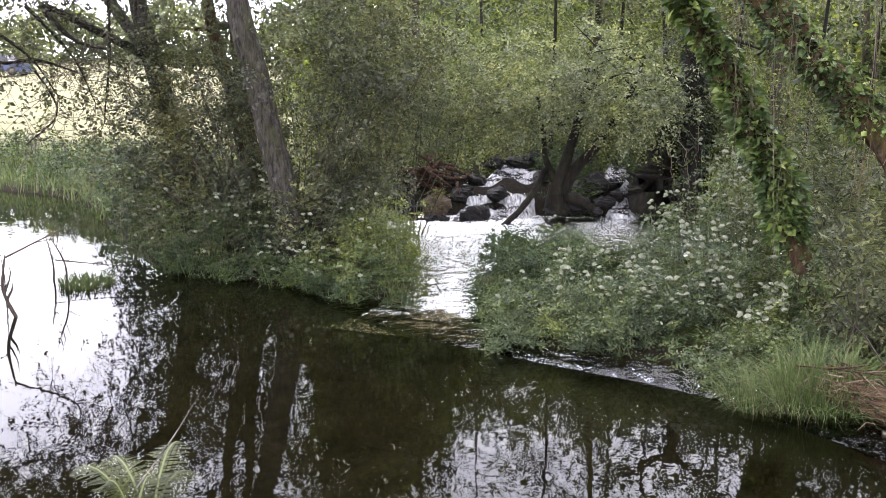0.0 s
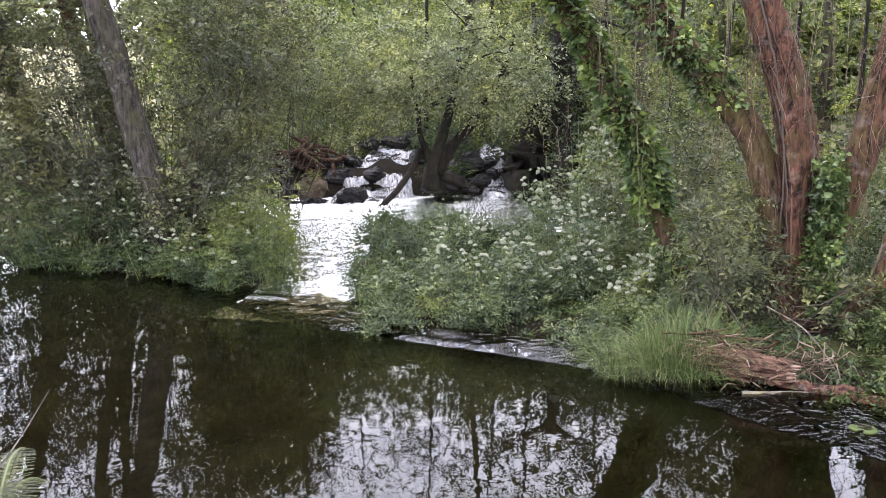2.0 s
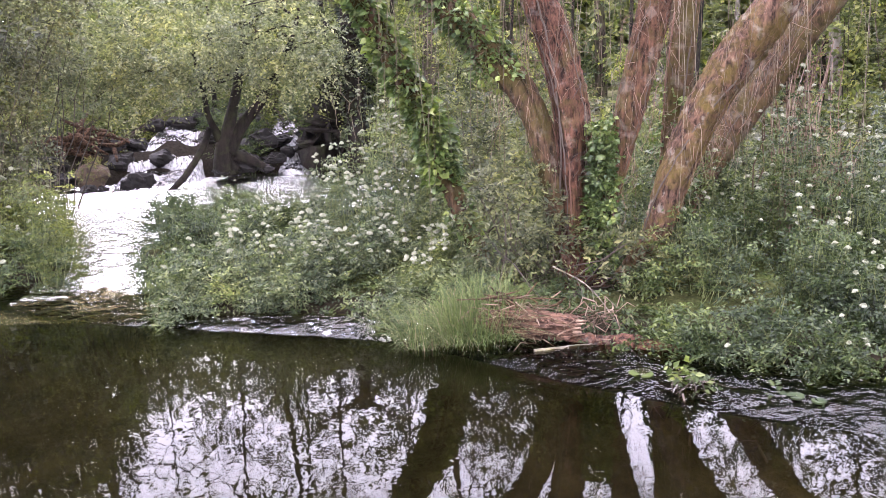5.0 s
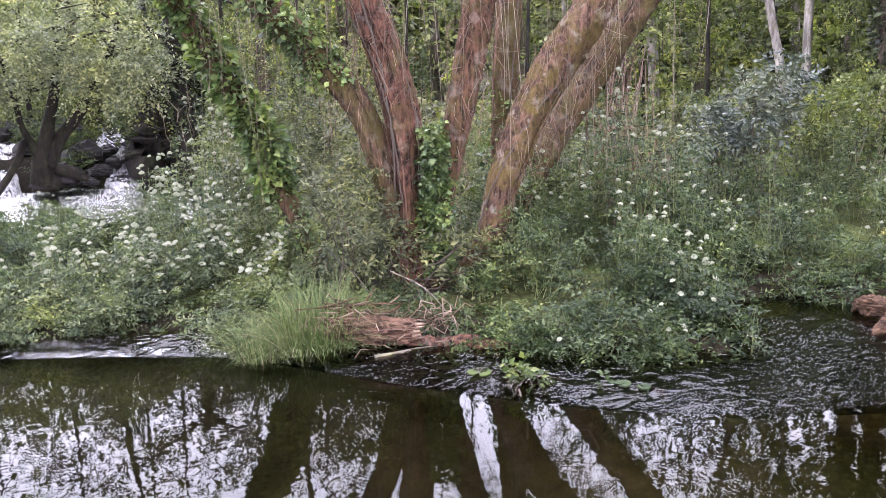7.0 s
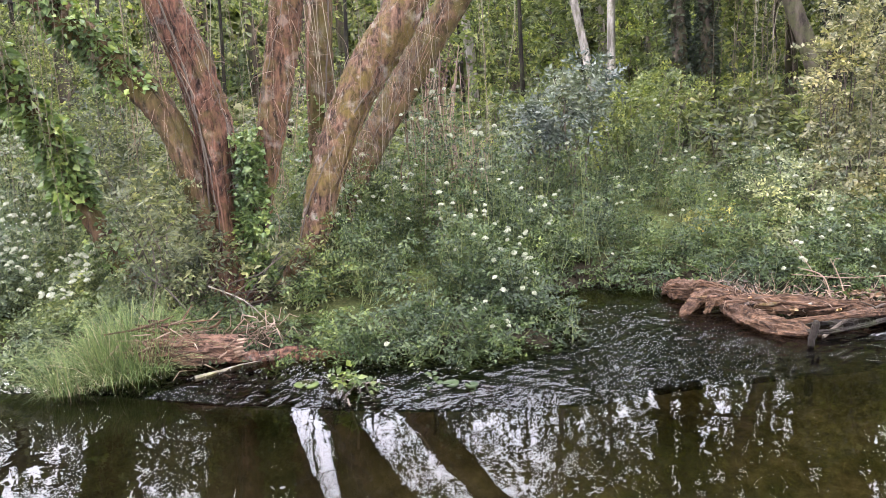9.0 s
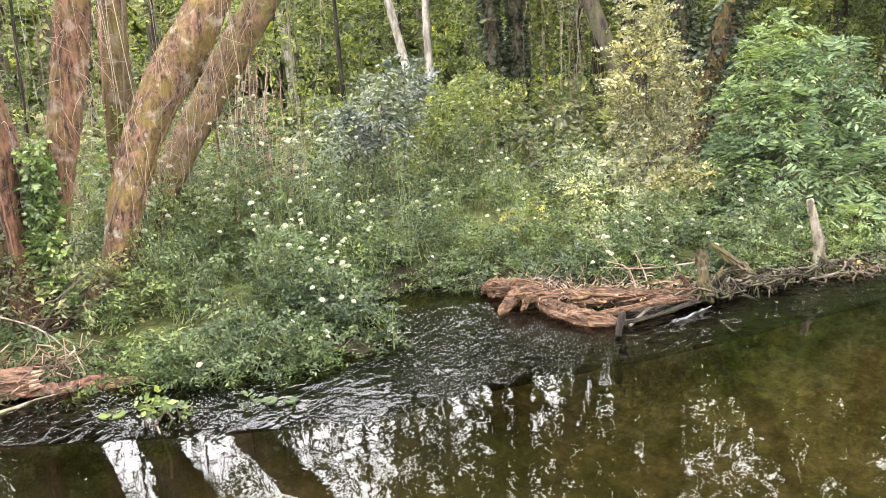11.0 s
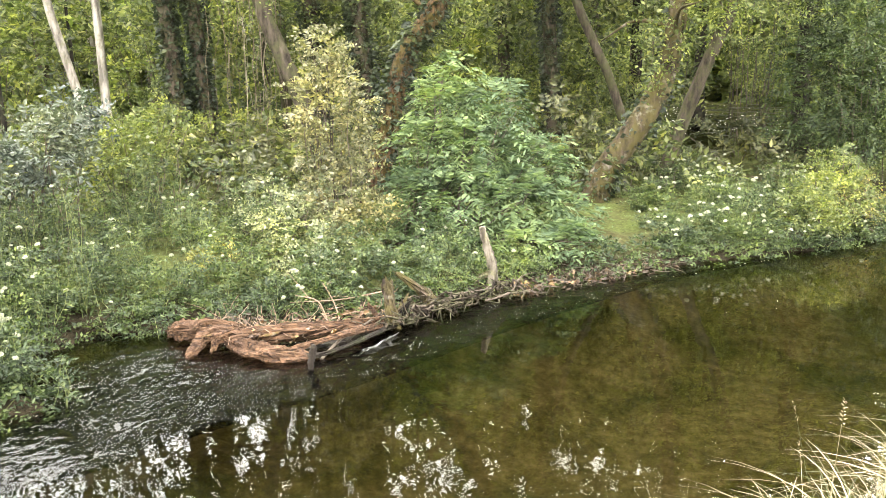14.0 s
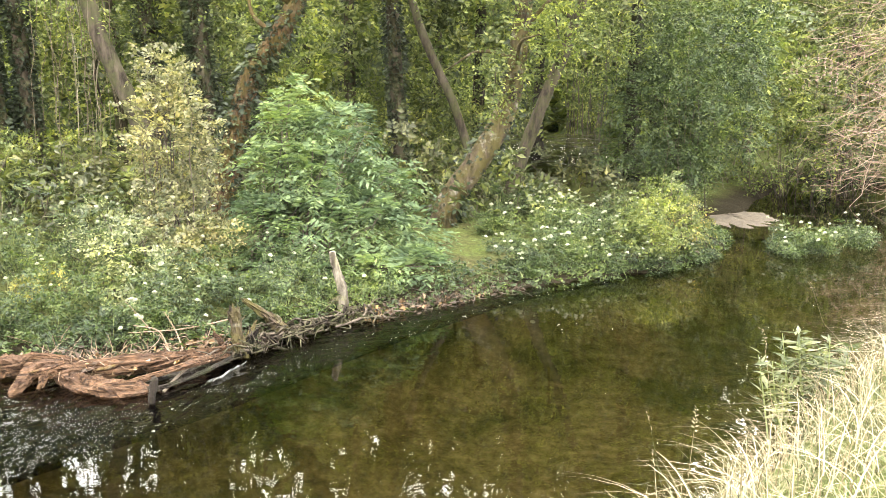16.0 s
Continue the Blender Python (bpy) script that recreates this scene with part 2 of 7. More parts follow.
def white_water_mat():
    """Aerated falling water: white streaks over clear dark water."""
    m = water_mat("white_water", (0.5, 0.48, 0.44), 0.8, 5.0, (2.0, 0.5, 0.5), 0, 0.1, 0.4)
    nt = m.node_tree
    old = nt.nodes["Material Output"].inputs[0].links[0].from_socket
    p = nt.nodes.new("ShaderNodeBsdfPrincipled")
    p.inputs["Base Color"].default_value = (0.62, 0.62, 0.62, 1)
    p.inputs["Roughness"].default_value = 0.5
    geo = nt.nodes.new("ShaderNodeNewGeometry")          # water whitens where it drops
    sep = nt.nodes.new("ShaderNodeSeparateXYZ")
    nt.links.new(geo.outputs["Normal"], sep.inputs[0])
    steep = nt.nodes.new("ShaderNodeMapRange")
    steep.inputs[1].default_value, steep.inputs[2].default_value = 0.97, 0.78
    nt.links.new(sep.outputs[2], steep.inputs[0])
    streak = ramp(nt, noise_tex(nt, 12.0, 6.0, 0.75, (2.2, 0.6, 0.8)), [(0.36, (0.08, 0.08, 0.08)), (0.6, (1, 1, 1))])
    f = mixed(nt, 1.0, streak, steep.outputs[0], "MULTIPLY")
    mx = nt.nodes.new("ShaderNodeMixShader")
    nt.links.new(f, mx.inputs[0])
    nt.links.new(old, mx.inputs[1])
    nt.links.new(p.outputs[0], mx.inputs[2])
    nt.links.new(mx.outputs[0], nt.nodes["Material Output"].inputs[0])
    return m


WHITE_WATER = white_water_mat()
LEAF_DEAD = leaf_mat("leaf_dead", (0.03, 0.018, 0.011), (0.08, 0.046, 0.026), (0.2, 0.13, 0.07), 0.1)
PAINT_BLUE = plain_mat("paint_blue", (0.012, 0.025, 0.07), (0.02, 0.04, 0.1), 3.0, 0.3, 0.02)
GLASS_DARK = plain_mat("glass_dark", (0.012, 0.014, 0.016), (0.02, 0.022, 0.025), 3.0, 0.1, 0.02)
RUBBER = plain_mat("rubber", (0.015, 0.015, 0.015), (0.03, 0.03, 0.03), 20.0, 0.8, 0.1)
MUD_DRY = plain_mat("mud_dry", (0.04, 0.032, 0.021), (0.11, 0.088, 0.06), 12.0, 0.9, 0.6, 0.03)
SLAT_PINK = plain_mat("slat_weathered", (0.22, 0.15, 0.13), (0.4, 0.3, 0.26), 9.0, 0.8, 0.2)
WATER_POOL = water_mat("water_pool", (0.36, 0.345, 0.24), 0.045, 1.6, (1, 1, 1), 0, 0.006, 0.22)
WATER_RIFFLE = water_mat("water_riffle", (0.4, 0.37, 0.28), 0.7, 4.2, (0.8, 1.7, 1), 38, 0.015, 0.0)
WATER_CHUTE = water_mat("water_chute", (0.42, 0.36, 0.3), 1.0, 6.5, (0.7, 2.2, 1), 0, 0.05, 0.15)


# ---------------------------------------------------------------- mesh tools
ORIGIN = {}


def mesh_np(name, v, f, mat, smooth=False):
    v, f = np.asarray(v, np.float32), np.asarray(f, np.int32)
    me = bpy.data.meshes.new(name)
    me.vertices.add(len(v))
    me.vertices.foreach_set("co", v.ravel())
    k = f.shape[1]
    me.loops.add(f.size)
    me.loops.foreach_set("vertex_index", f.ravel())
    me.polygons.add(len(f))
    me.polygons.foreach_set("loop_start", np.arange(len(f), dtype=np.int32) * k)
    me.polygons.foreach_set("use_smooth", np.full(len(f), smooth))
    me.materials.append(mat)
    me.update(calc_edges=True)
    return me


def join(pieces):
    vs, fs, n = [], [], 0
    for v, f in pieces:
        vs.append(np.asarray(v)), fs.append(np.asarray(f) + n)
        n += len(v)
    return np.concatenate(vs), np.concatenate(fs)


def thing(name, base, label, category, group="", kind=""):
    ob = new(name)
    ob.location = base
    ob.empty_display_size = 0.2
    ORIGIN[ob.name] = np.array(base, float)
    return tagged(ob, label, category, group, kind)


def part(name, vf, mat, parent, label="", smooth=True, kind=""):
    o = ORIGIN[parent.name]
    ob = new(name, mesh_np(name, np.asarray(vf[0]) - o, vf[1], mat, smooth))
    ob.parent = parent
    ORIGIN[ob.name] = o
    return tagged(ob, label, kind=kind)


def solid(name, vf, mat, label, category, group="", kind="", smooth=True):
    """A thing that is one mesh."""
    v = np.asarray(vf[0], float)
    o = np.array([v[:, 0].mean(), v[:, 1].mean(), v[:, 2].min()])
    ob = new(name, mesh_np(name, v - o, vf[1], mat, smooth))
    ob.location = o
    return tagged(ob, label, category, group, kind)


def spline(pts, per=6):
    """Smooth polyline through the points (last column may be a radius)."""
    p = np.asarray(pts, float)
    q = np.vstack([2 * p[0] - p[1], p, 2 * p[-1] - p[-2]])
    out = []
    for i in range(1, len(q) - 2):
        for u in np.linspace(0, 1, per, endpoint=False):
            a, b, c, d = q[i - 1:i + 3]
            out.append(0.5 * (2 * b + (c - a) * u + (2 * a - 5 * b + 4 * c - d) * u * u + (3 * b - a - 3 * c + d) * u ** 3))
    out.append(p[-1])
    return np.array(out)


def tube(pts, sides=8, rough=0.0, per=6, seed=0, ribs=0.0):
    """A tapering round stem through rows of x, y, z, radius, closed at both ends."""
    s = spline(pts, per) if per else np.asarray(pts, float)
    p, r = s[:, :3], np.maximum(s[:, 3], 0.0005)
    t = np.gradient(p, axis=0)
    t /= np.linalg.norm(t, axis=1)[:, None] + 1e-9
    ref = np.array([0.31, 0.85, 0.42])
    u = np.cross(t, ref)
    u /= np.linalg.norm(u, axis=1)[:, None] + 1e-9
    w = np.cross(t, u)
    a = np.linspace(0, 2 * math.pi, sides, endpoint=False)
    rng = np.random.default_rng(seed)
    rr = r[:, None] * (1 + rough * rng.standard_normal((len(p), sides)))
    if ribs:
        rr = rr * (1 + ribs * np.sin(a * 3 + rng.uniform(0, 6) + np.linspace(0, 2, len(p))[:, None]))
    v = p[:, None] + rr[..., None] * (u[:, None] * np.cos(a)[None, :, None] + w[:, None] * np.sin(a)[None, :, None])
    n = len(p)
    i, j = np.meshgrid(np.arange(n - 1), np.arange(sides), indexing="ij")
    j2 = (j + 1) % sides
    f = np.stack([i * sides + j, i * sides + j2, (i + 1) * sides + j2, (i + 1) * sides + j], -1).reshape(-1, 4)
    caps = []
    for ring, flip in ((0, True), (n - 1, False)):
        for k in range(1, sides - 2, 2):
            q = [0, k, k + 1, (k + 2) % sides]
            q = [ring * sides + x for x in q]
            caps.append(q[::-1] if flip else q)
    return v.reshape(-1, 3), np.vstack([f, np.array(caps)])


def unit(a):
    return a / (np.linalg.norm(a, axis=-1, keepdims=True) + 1e-9)


def leaves(rng, c, length, width, lift=0.9, droop=0.25, axis=None, vary=0.3):
    """One folded, pointed blade a place; the blades lie roughly level and turn every way."""
    n = len(c)
    a = rng.standard_normal((n, 3)) if axis is None else np.asarray(axis, float) + 0.35 * rng.standard_normal((n, 3))
    a[:, 2] = a[:, 2] * 0.5 - droop
    a = unit(a)
    up = unit(np.array([0, 0, lift]) + 0.75 * rng.standard_normal((n, 3)))
    s = unit(np.cross(a, up))
    nn = np.cross(s, a)
    k = (1 + vary * rng.standard_normal(n)).clip(0.5, 1.7)[:, None]
    l, w = length * k, width * k
    base = c - a * l * 0.5
    v = np.stack([base, base + a * l * 0.42 + s * w * 0.5 + nn * w * 0.2, base + a * l, base + a * l * 0.42 - s * w * 0.5 + nn * w * 0.2], 1)
    return v.reshape(-1, 3), np.arange(4 * n).reshape(n, 4)


def in_blob(rng, n, blob, shell=0.35):
    cx, cy, cz, rx, ry, rz = blob
    d = unit(rng.standard_normal((n, 3)))
    r = rng.uniform(shell ** 3, 1, n) ** (1 / 3)
    return np.array([cx, cy, cz]) + d * r[:, None] * np.array([rx, ry, rz])


def sprays(rng, c, d, reach, count, length, width, droop=0.3, flat=0.5, tidy=1.0):
    """Leafy twigs: from each place c a twig runs along d, bends down, and carries leaves left and right."""
    n = len(c)
    u = (np.arange(count) + 0.5) / count
    side = unit(np.cross(d, np.array([0, 0, 1.0]) + flat * rng.standard_normal((n, 3))))
    nrm = np.cross(side, d)
    L = (reach * rng.uniform(0.6, 1.3, n))[:, None, None]
    uu = u[None, :, None]
    p = c[:, None] + d[:, None] * L * uu + np.array([0, 0, -droop]) * L * uu ** 2
    sgn = np.where(np.arange(count) % 2 == 0, 1.0, -1.0)[None, :, None]
    a = d[:, None] * 0.55 + side[:, None] * sgn * 0.9 + rng.standard_normal((n, count, 3)) * 0.3 * tidy + np.array([0, 0, -droop * 0.5])
    a = unit(a)
    nn = unit(nrm[:, None] + 0.45 * tidy * rng.standard_normal((n, count, 3)))
    s = unit(np.cross(a, nn))
    nn = np.cross(s, a)
    k = rng.uniform(0.65, 1.3, (n, count, 1)) * (1.15 - 0.45 * uu)
    l, w = length * k, width * k
    v = np.stack([p, p + a * l * 0.42 + s * w * 0.5 + nn * w * 0.18, p + a * l, p + a * l * 0.42 - s * w * 0.5 + nn * w * 0.18], 2)
    return v.reshape(-1, 3), np.arange(4 * n * count).reshape(-1, 4)


def blob_sprays(rng, blobs, per_m2, shell=0.6, out=0.8):
    """Places and headings of twigs, crowding the outside of lumpy blobs; per_m2 counts against the blob's outer face."""
    cs, ds = [], []
    for b in blobs:
        r = np.array(b[3:6])
        face = 4 * math.pi * (((r[0] * r[1]) ** 1.6 + (r[0] * r[2]) ** 1.6 + (r[1] * r[2]) ** 1.6) / 3) ** (1 / 1.6)
        n = max(4, int(face * per_m2))
        d = unit(rng.standard_normal((n, 3)))
        ph = rng.uniform(0, 6, 3)
        lump = 1 + 0.16 * np.sin(4 * d[:, 0] + ph[0]) * np.sin(5 * d[:, 2] + ph[1]) + 0.12 * np.sin(7 * d[:, 1] + ph[2])
        k = rng.uniform(shell ** 2, 1.0, n) ** 0.5 * lump
        cs.append(np.array(b[:3]) + d * r * k[:, None])
        ds.append(unit(out * d + 0.75 * rng.standard_normal((n, 3)) * np.array([1, 1, 0.6])))
    return np.concatenate(cs), np.concatenate(ds)


def blades(rng, base, height, width, lean=0.5, out=None, segs=4, bend=1.0):
    """Grass: tapering blades that arch over."""
    n = len(base)
    h = height * rng.uniform(0.55, 1.2, n)[:, None]
    ang = rng.uniform(0, 2 * math.pi, n)
    d = np.stack([np.cos(ang), np.sin(ang), np.zeros(n)], 1)
    if out is not None:
        d = unit(d * 0.7 + out)
    k = lean * rng.uniform(0.2, 1.4, n)[:, None]
    s = unit(np.cross(d, [0, 0, 1])) * width * rng.uniform(0.6, 1.3, n)[:, None]
    rows = []
    for u in np.linspace(0, 1, segs + 1):
        rise = h * (u - bend * 0.55 * k * u ** 2.2)
        p = base + d * (h * k * u ** 1.7) + rise * np.array([0, 0, 1])
        w = s * (1 - u) ** 0.7 * 0.5 + s * 0.02
        rows += [p - w, p + w]
    v = np.stack(rows, 1)
    idx = np.arange(n)[:, None] * (2 * segs + 2)
    f = np.concatenate([idx + np.array([2 * q, 2 * q + 1, 2 * q + 3, 2 * q + 2]) for q in range(segs)])
    return v.reshape(-1, 3), f


def threads(rng, starts, ends, r, wob=0.04, n=5):
    """Thin twigs and stems, three-sided, from starts to ends."""
    m = len(starts)
    u = np.linspace(0, 1, n)[None, :, None]
    p = starts[:, None] * (1 - u) + ends[:, None] * u
    p = p + rng.standard_normal((m, n, 3)) * wob * (np.sin(u * math.pi) * 0.8 + 0.2)
    p[:, 0] = starts
    t = unit(ends - starts)
    a = unit(np.cross(t, [0.3, 0.8, 0.5]))
    b = np.cross(t, a)
    rr = (np.asarray(r) * np.ones(m))[:, None, None] * (1 - 0.6 * u)
    ring = [p + rr * (a[:, None] * math.cos(q) + b[:, None] * math.sin(q)) for q in (0, 2.1, 4.2)]
    v = np.stack(ring, 2).reshape(-1, 3)
    k = np.arange(m)[:, None, None] * n * 3 + np.arange(n - 1)[None, :, None] * 3
    f = np.stack([np.stack([k[..., 0] + j, k[..., 0] + (j + 1) % 3, k[..., 0] + 3 + (j + 1) % 3, k[..., 0] + 3 + j], -1) for j in range(3)], 2)
    return v, f.reshape(-1, 4)


def arcs(rng, starts, ends, r, sag=0.1, n=7, droop=0.0):
    """Smooth bowed stems from starts to ends."""
    m = len(starts)
    u = np.linspace(0, 1, n)[None, :, None]
    bow = rng.standard_normal((m, 1, 3)) * sag
    bow2 = rng.standard_normal((m, 1, 3)) * sag * 0.4
    p = starts[:, None] * (1 - u) + ends[:, None] * u + bow * np.sin(u * math.pi) + bow2 * np.sin(2 * u * math.pi) - np.array([0, 0, droop]) * np.sin(u * math.pi)
    t = unit(ends - starts)
    a = unit(np.cross(t, [0.3, 0.8, 0.5]))
    b = np.cross(t, a)
    rr = (np.asarray(r) * np.ones(m))[:, None, None] * (1 - 0.6 * u)
    v = np.stack([p + rr * (a[:, None] * math.cos(q) + b[:, None] * math.sin(q)) for q in (0, 2.1, 4.2)], 2).reshape(-1, 3)
    k = np.arange(m)[:, None, None] * n * 3 + np.arange(n - 1)[None, :, None] * 3
    f = np.stack([np.stack([k[..., 0] + j, k[..., 0] + (j + 1) % 3, k[..., 0] + 3 + (j + 1) % 3, k[..., 0] + 3 + j], -1) for j in range(3)], 2)
    return v, f.reshape(-1, 4)


def seg_dist(p, poly, closed=True):
    """Distance from points to a polyline."""
    q = np.asarray(poly, float)
    ends = list(zip(q, np.roll(q, -1, 0))) if closed else list(zip(q[:-1], q[1:]))
    best = np.full(len(p), 1e9)
    for a, b in ends:
        ab = b - a
        t = (((p - a) @ ab) / (ab @ ab)).clip(0, 1)
        best = np.minimum(best, np.hypot(*(p - a - t[:, None] * ab).T))
    return best


def inside(p, poly):
    q = np.asarray(poly, float)
    res = np.zeros(len(p), bool)
    for (x1, y1), (x2, y2) in zip(q, np.roll(q, -1, 0)):
        cross = (y1 > p[:, 1]) != (y2 > p[:, 1])
        res ^= cross & (p[:, 0] < (x2 - x1) * (p[:, 1] - y1) / (y2 - y1 + 1e-12) + x1)
    return res


def wavy(p, scale, seed=0.0):
    """Smooth pseudo-noise in about -1 to 1 on x, y."""
    x, y = p[:, 0] * scale + seed, p[:, 1] * scale - seed * 0.7
    return (np.sin(x + 1.7 * np.sin(0.7 * y + seed)) + np.sin(1.31 * y + 1.3 * np.sin(0.9 * x)) + 0.6 * np.sin(2.3 * x + 1.9 * y + seed)) / 2.6


def grid_faces(nx, ny):
    i, j = np.meshgrid(np.arange(nx - 1), np.arange(ny - 1), indexing="ij")
    return np.stack([i * ny + j, (i + 1) * ny + j, (i + 1) * ny + j + 1, i * ny + j + 1], -1).reshape(-1, 4)


def boulder(rng, c, r, squash=(1, 1, 0.7), n=12, m=8, lump=0.22):
    """A worn block with flats and edges."""
    th = np.linspace(0, 2 * math.pi, n, endpoint=False)
    ph = np.linspace(0.02, math.pi - 0.02, m)
    d = np.stack([np.sin(ph)[:, None] * np.cos(th), np.sin(ph)[:, None] * np.sin(th), np.cos(ph)[:, None] * np.ones(n)], -1)
    cuts = unit(rng.standard_normal((9, 3)))
    k = np.min(np.where(d @ cuts.T > 0.3, (0.72 + 0.28 * rng.random(9)) / np.maximum(d @ cuts.T, 0.3), 1.35), -1).clip(0.6, 1.3)
    k = k * (1 + lump * 0.3 * rng.standard_normal(k.shape))
    v = np.array(c) + d * (k * r)[..., None] * np.array(squash)
    i, j = np.meshgrid(np.arange(m - 1), np.arange(n), indexing="ij")
    f = np.stack([i * n + j, (i + 1) * n + j, (i + 1) * n + (j + 1) % n, i * n + (j + 1) % n], -1).reshape(-1, 4)
    return v.reshape(-1, 3), f


# ---------------------------------------------------------------- land and water
NEAR_BANK = [(-40, 22), (-22, 12.5), (-9, 6.2), (-4, 3.7), (-1.2, 2.3), (1.2, 1.5), (3.1, 0.55), (4.9, -0.9), (7.0, -2.3), (9.3, -3.9),
             (11.8, -5.1), (14.5, -6.2), (18.0, -7.4), (24, -10)]
FAR_BANK = [(26, -8), (20.5, -5.6), (18.0, -4.6), (17.6, -3.9), (16.2, -3.75), (14.7, -3.5), (13.4, -3.0), (12.4, -2.2), (11.65, -1.25), (10.9, -0.35),
            (9.6, 1.3), (9.0, 1.9), (8.05, 2.4), (7.6, 3.1), (7.45, 4.1), (7.2, 4.9), (6.5, 5.15), (6.05, 4.9), (5.8, 4.0), (5.1, 4.35),
            (4.5, 4.75), (3.4, 5.7), (2.7, 6.4), (2.2, 6.95), (0.95, 7.75), (0.6, 8.1), (0.35, 9.6), (-0.35, 9.85), (-1.0, 9.9), (-1.8, 10.65),
            (-3.0, 11.3), (-4.4, 12.0), (-4.9, 12.9), (-6.1, 15.0), (-8.2, 19.0), (-10.0, 21.4), (-13.0, 23.6), (-40, 40)]
POOL = NEAR_BANK + FAR_BANK
BASIN = [(0.4, 9.2), (0.45, 10.6), (0.95, 12.6), (2.2, 12.6), (3.3, 11.9), (4.6, 14.0), (4.8, 17.0), (-0.9, 16.2), (-0.75, 14.0), (-0.5, 11.5), (-0.4, 9.4)]
BACK_POOL = [(22, 0.4), (24, -3.0), (30, -3.6), (34, -1), (30, 1.2)]


def ground_z(p):
    d = seg_dist(p, POOL)
    dn = seg_dist(p, NEAR_BANK, False)
    df = seg_dist(p, FAR_BANK, False)
    wet = inside(p, POOL)
    db = seg_dist(p, BASIN)
    wet_b = inside(p, BASIN)
    near = dn < df
    lump = 0.06 * wavy(p, 2.1, 1.0) + 0.05 * wavy(p, 5.3, 4.0)
    dry_near = 0.06 + 0.80 * (1 - np.exp(-d / 0.55)) + lump * 0.7
    dry_far = -0.08 + 0.33 * (1 - np.exp(-d / 0.5)) + 0.35 * (1 - np.exp(-((d - 5).clip(0)) / 6)) + lump * (1 - np.exp(-d / 0.3))
    z = np.where(near, dry_near, dry_far)
    # the left far meadow stands higher
    off = (p[:, 1] - 27 + 0.2 * p[:, 0]).clip(-30, 60)
    z += (0.9 / (1 + np.exp(-(off + 2) / 1.5)) + 0.095 * off.clip(0)) / (1 + np.exp(((p[:, 0] + 0.12 * p[:, 1]) / 2.5).clip(-40, 40))) * ~near
    # step of the cascade
    step = 0.72 / (1 + np.exp((-(p[:, 1] - 15.6) / 0.35).clip(-40, 40))) * np.exp(-((p[:, 0] - 1.8) / 4.5) ** 4)
    z += np.where(near, 0, step)
    z -= 0.6 * np.exp(-((p[:, 0] - 1.9) / 2.3) ** 6) * ((p[:, 1] > 14.5) & (p[:, 1] < 19)) * ~near
    bed = -0.10 - 0.62 * (1 - np.exp(-d / 0.9)) + 0.05 * wavy(p, 3.1, 2.0) + 0.03 * wavy(p, 9.0, 5.0)
    shelf = np.exp(-df / 0.9)
    bed = bed * (1 - 0.55 * shelf)
    z = np.where(wet, bed, z)
    slope = 0.32 * ((p[:, 1] - 9.4) / 4.6).clip(0, 1)
    z = np.where(wet_b, slope - 0.04 - 0.16 * (1 - np.exp(-db / 0.3)) + np.where(p[:, 1] > 15.5, step, 0), z)
    bp = inside(p, BACK_POOL)
    return np.where(bp, 0.4, z)


def spaced(lo, hi, far):
    core = np.arange(lo, hi, 0.28)
    left = lo - np.cumsum(0.3 * 1.22 ** np.arange(0, 60))
    left = left[left > -far]
    right = hi + np.cumsum(0.3 * 1.22 ** np.arange(0, 60))
    right = right[right < far]
    return np.concatenate([left[::-1], core, right])


gx, gy = spaced(-14, 24, 900), spaced(-9, 28, 900)
gp = np.stack(np.meshgrid(gx, gy, indexing="ij"), -1).reshape(-1, 2)
gz = ground_z(gp)


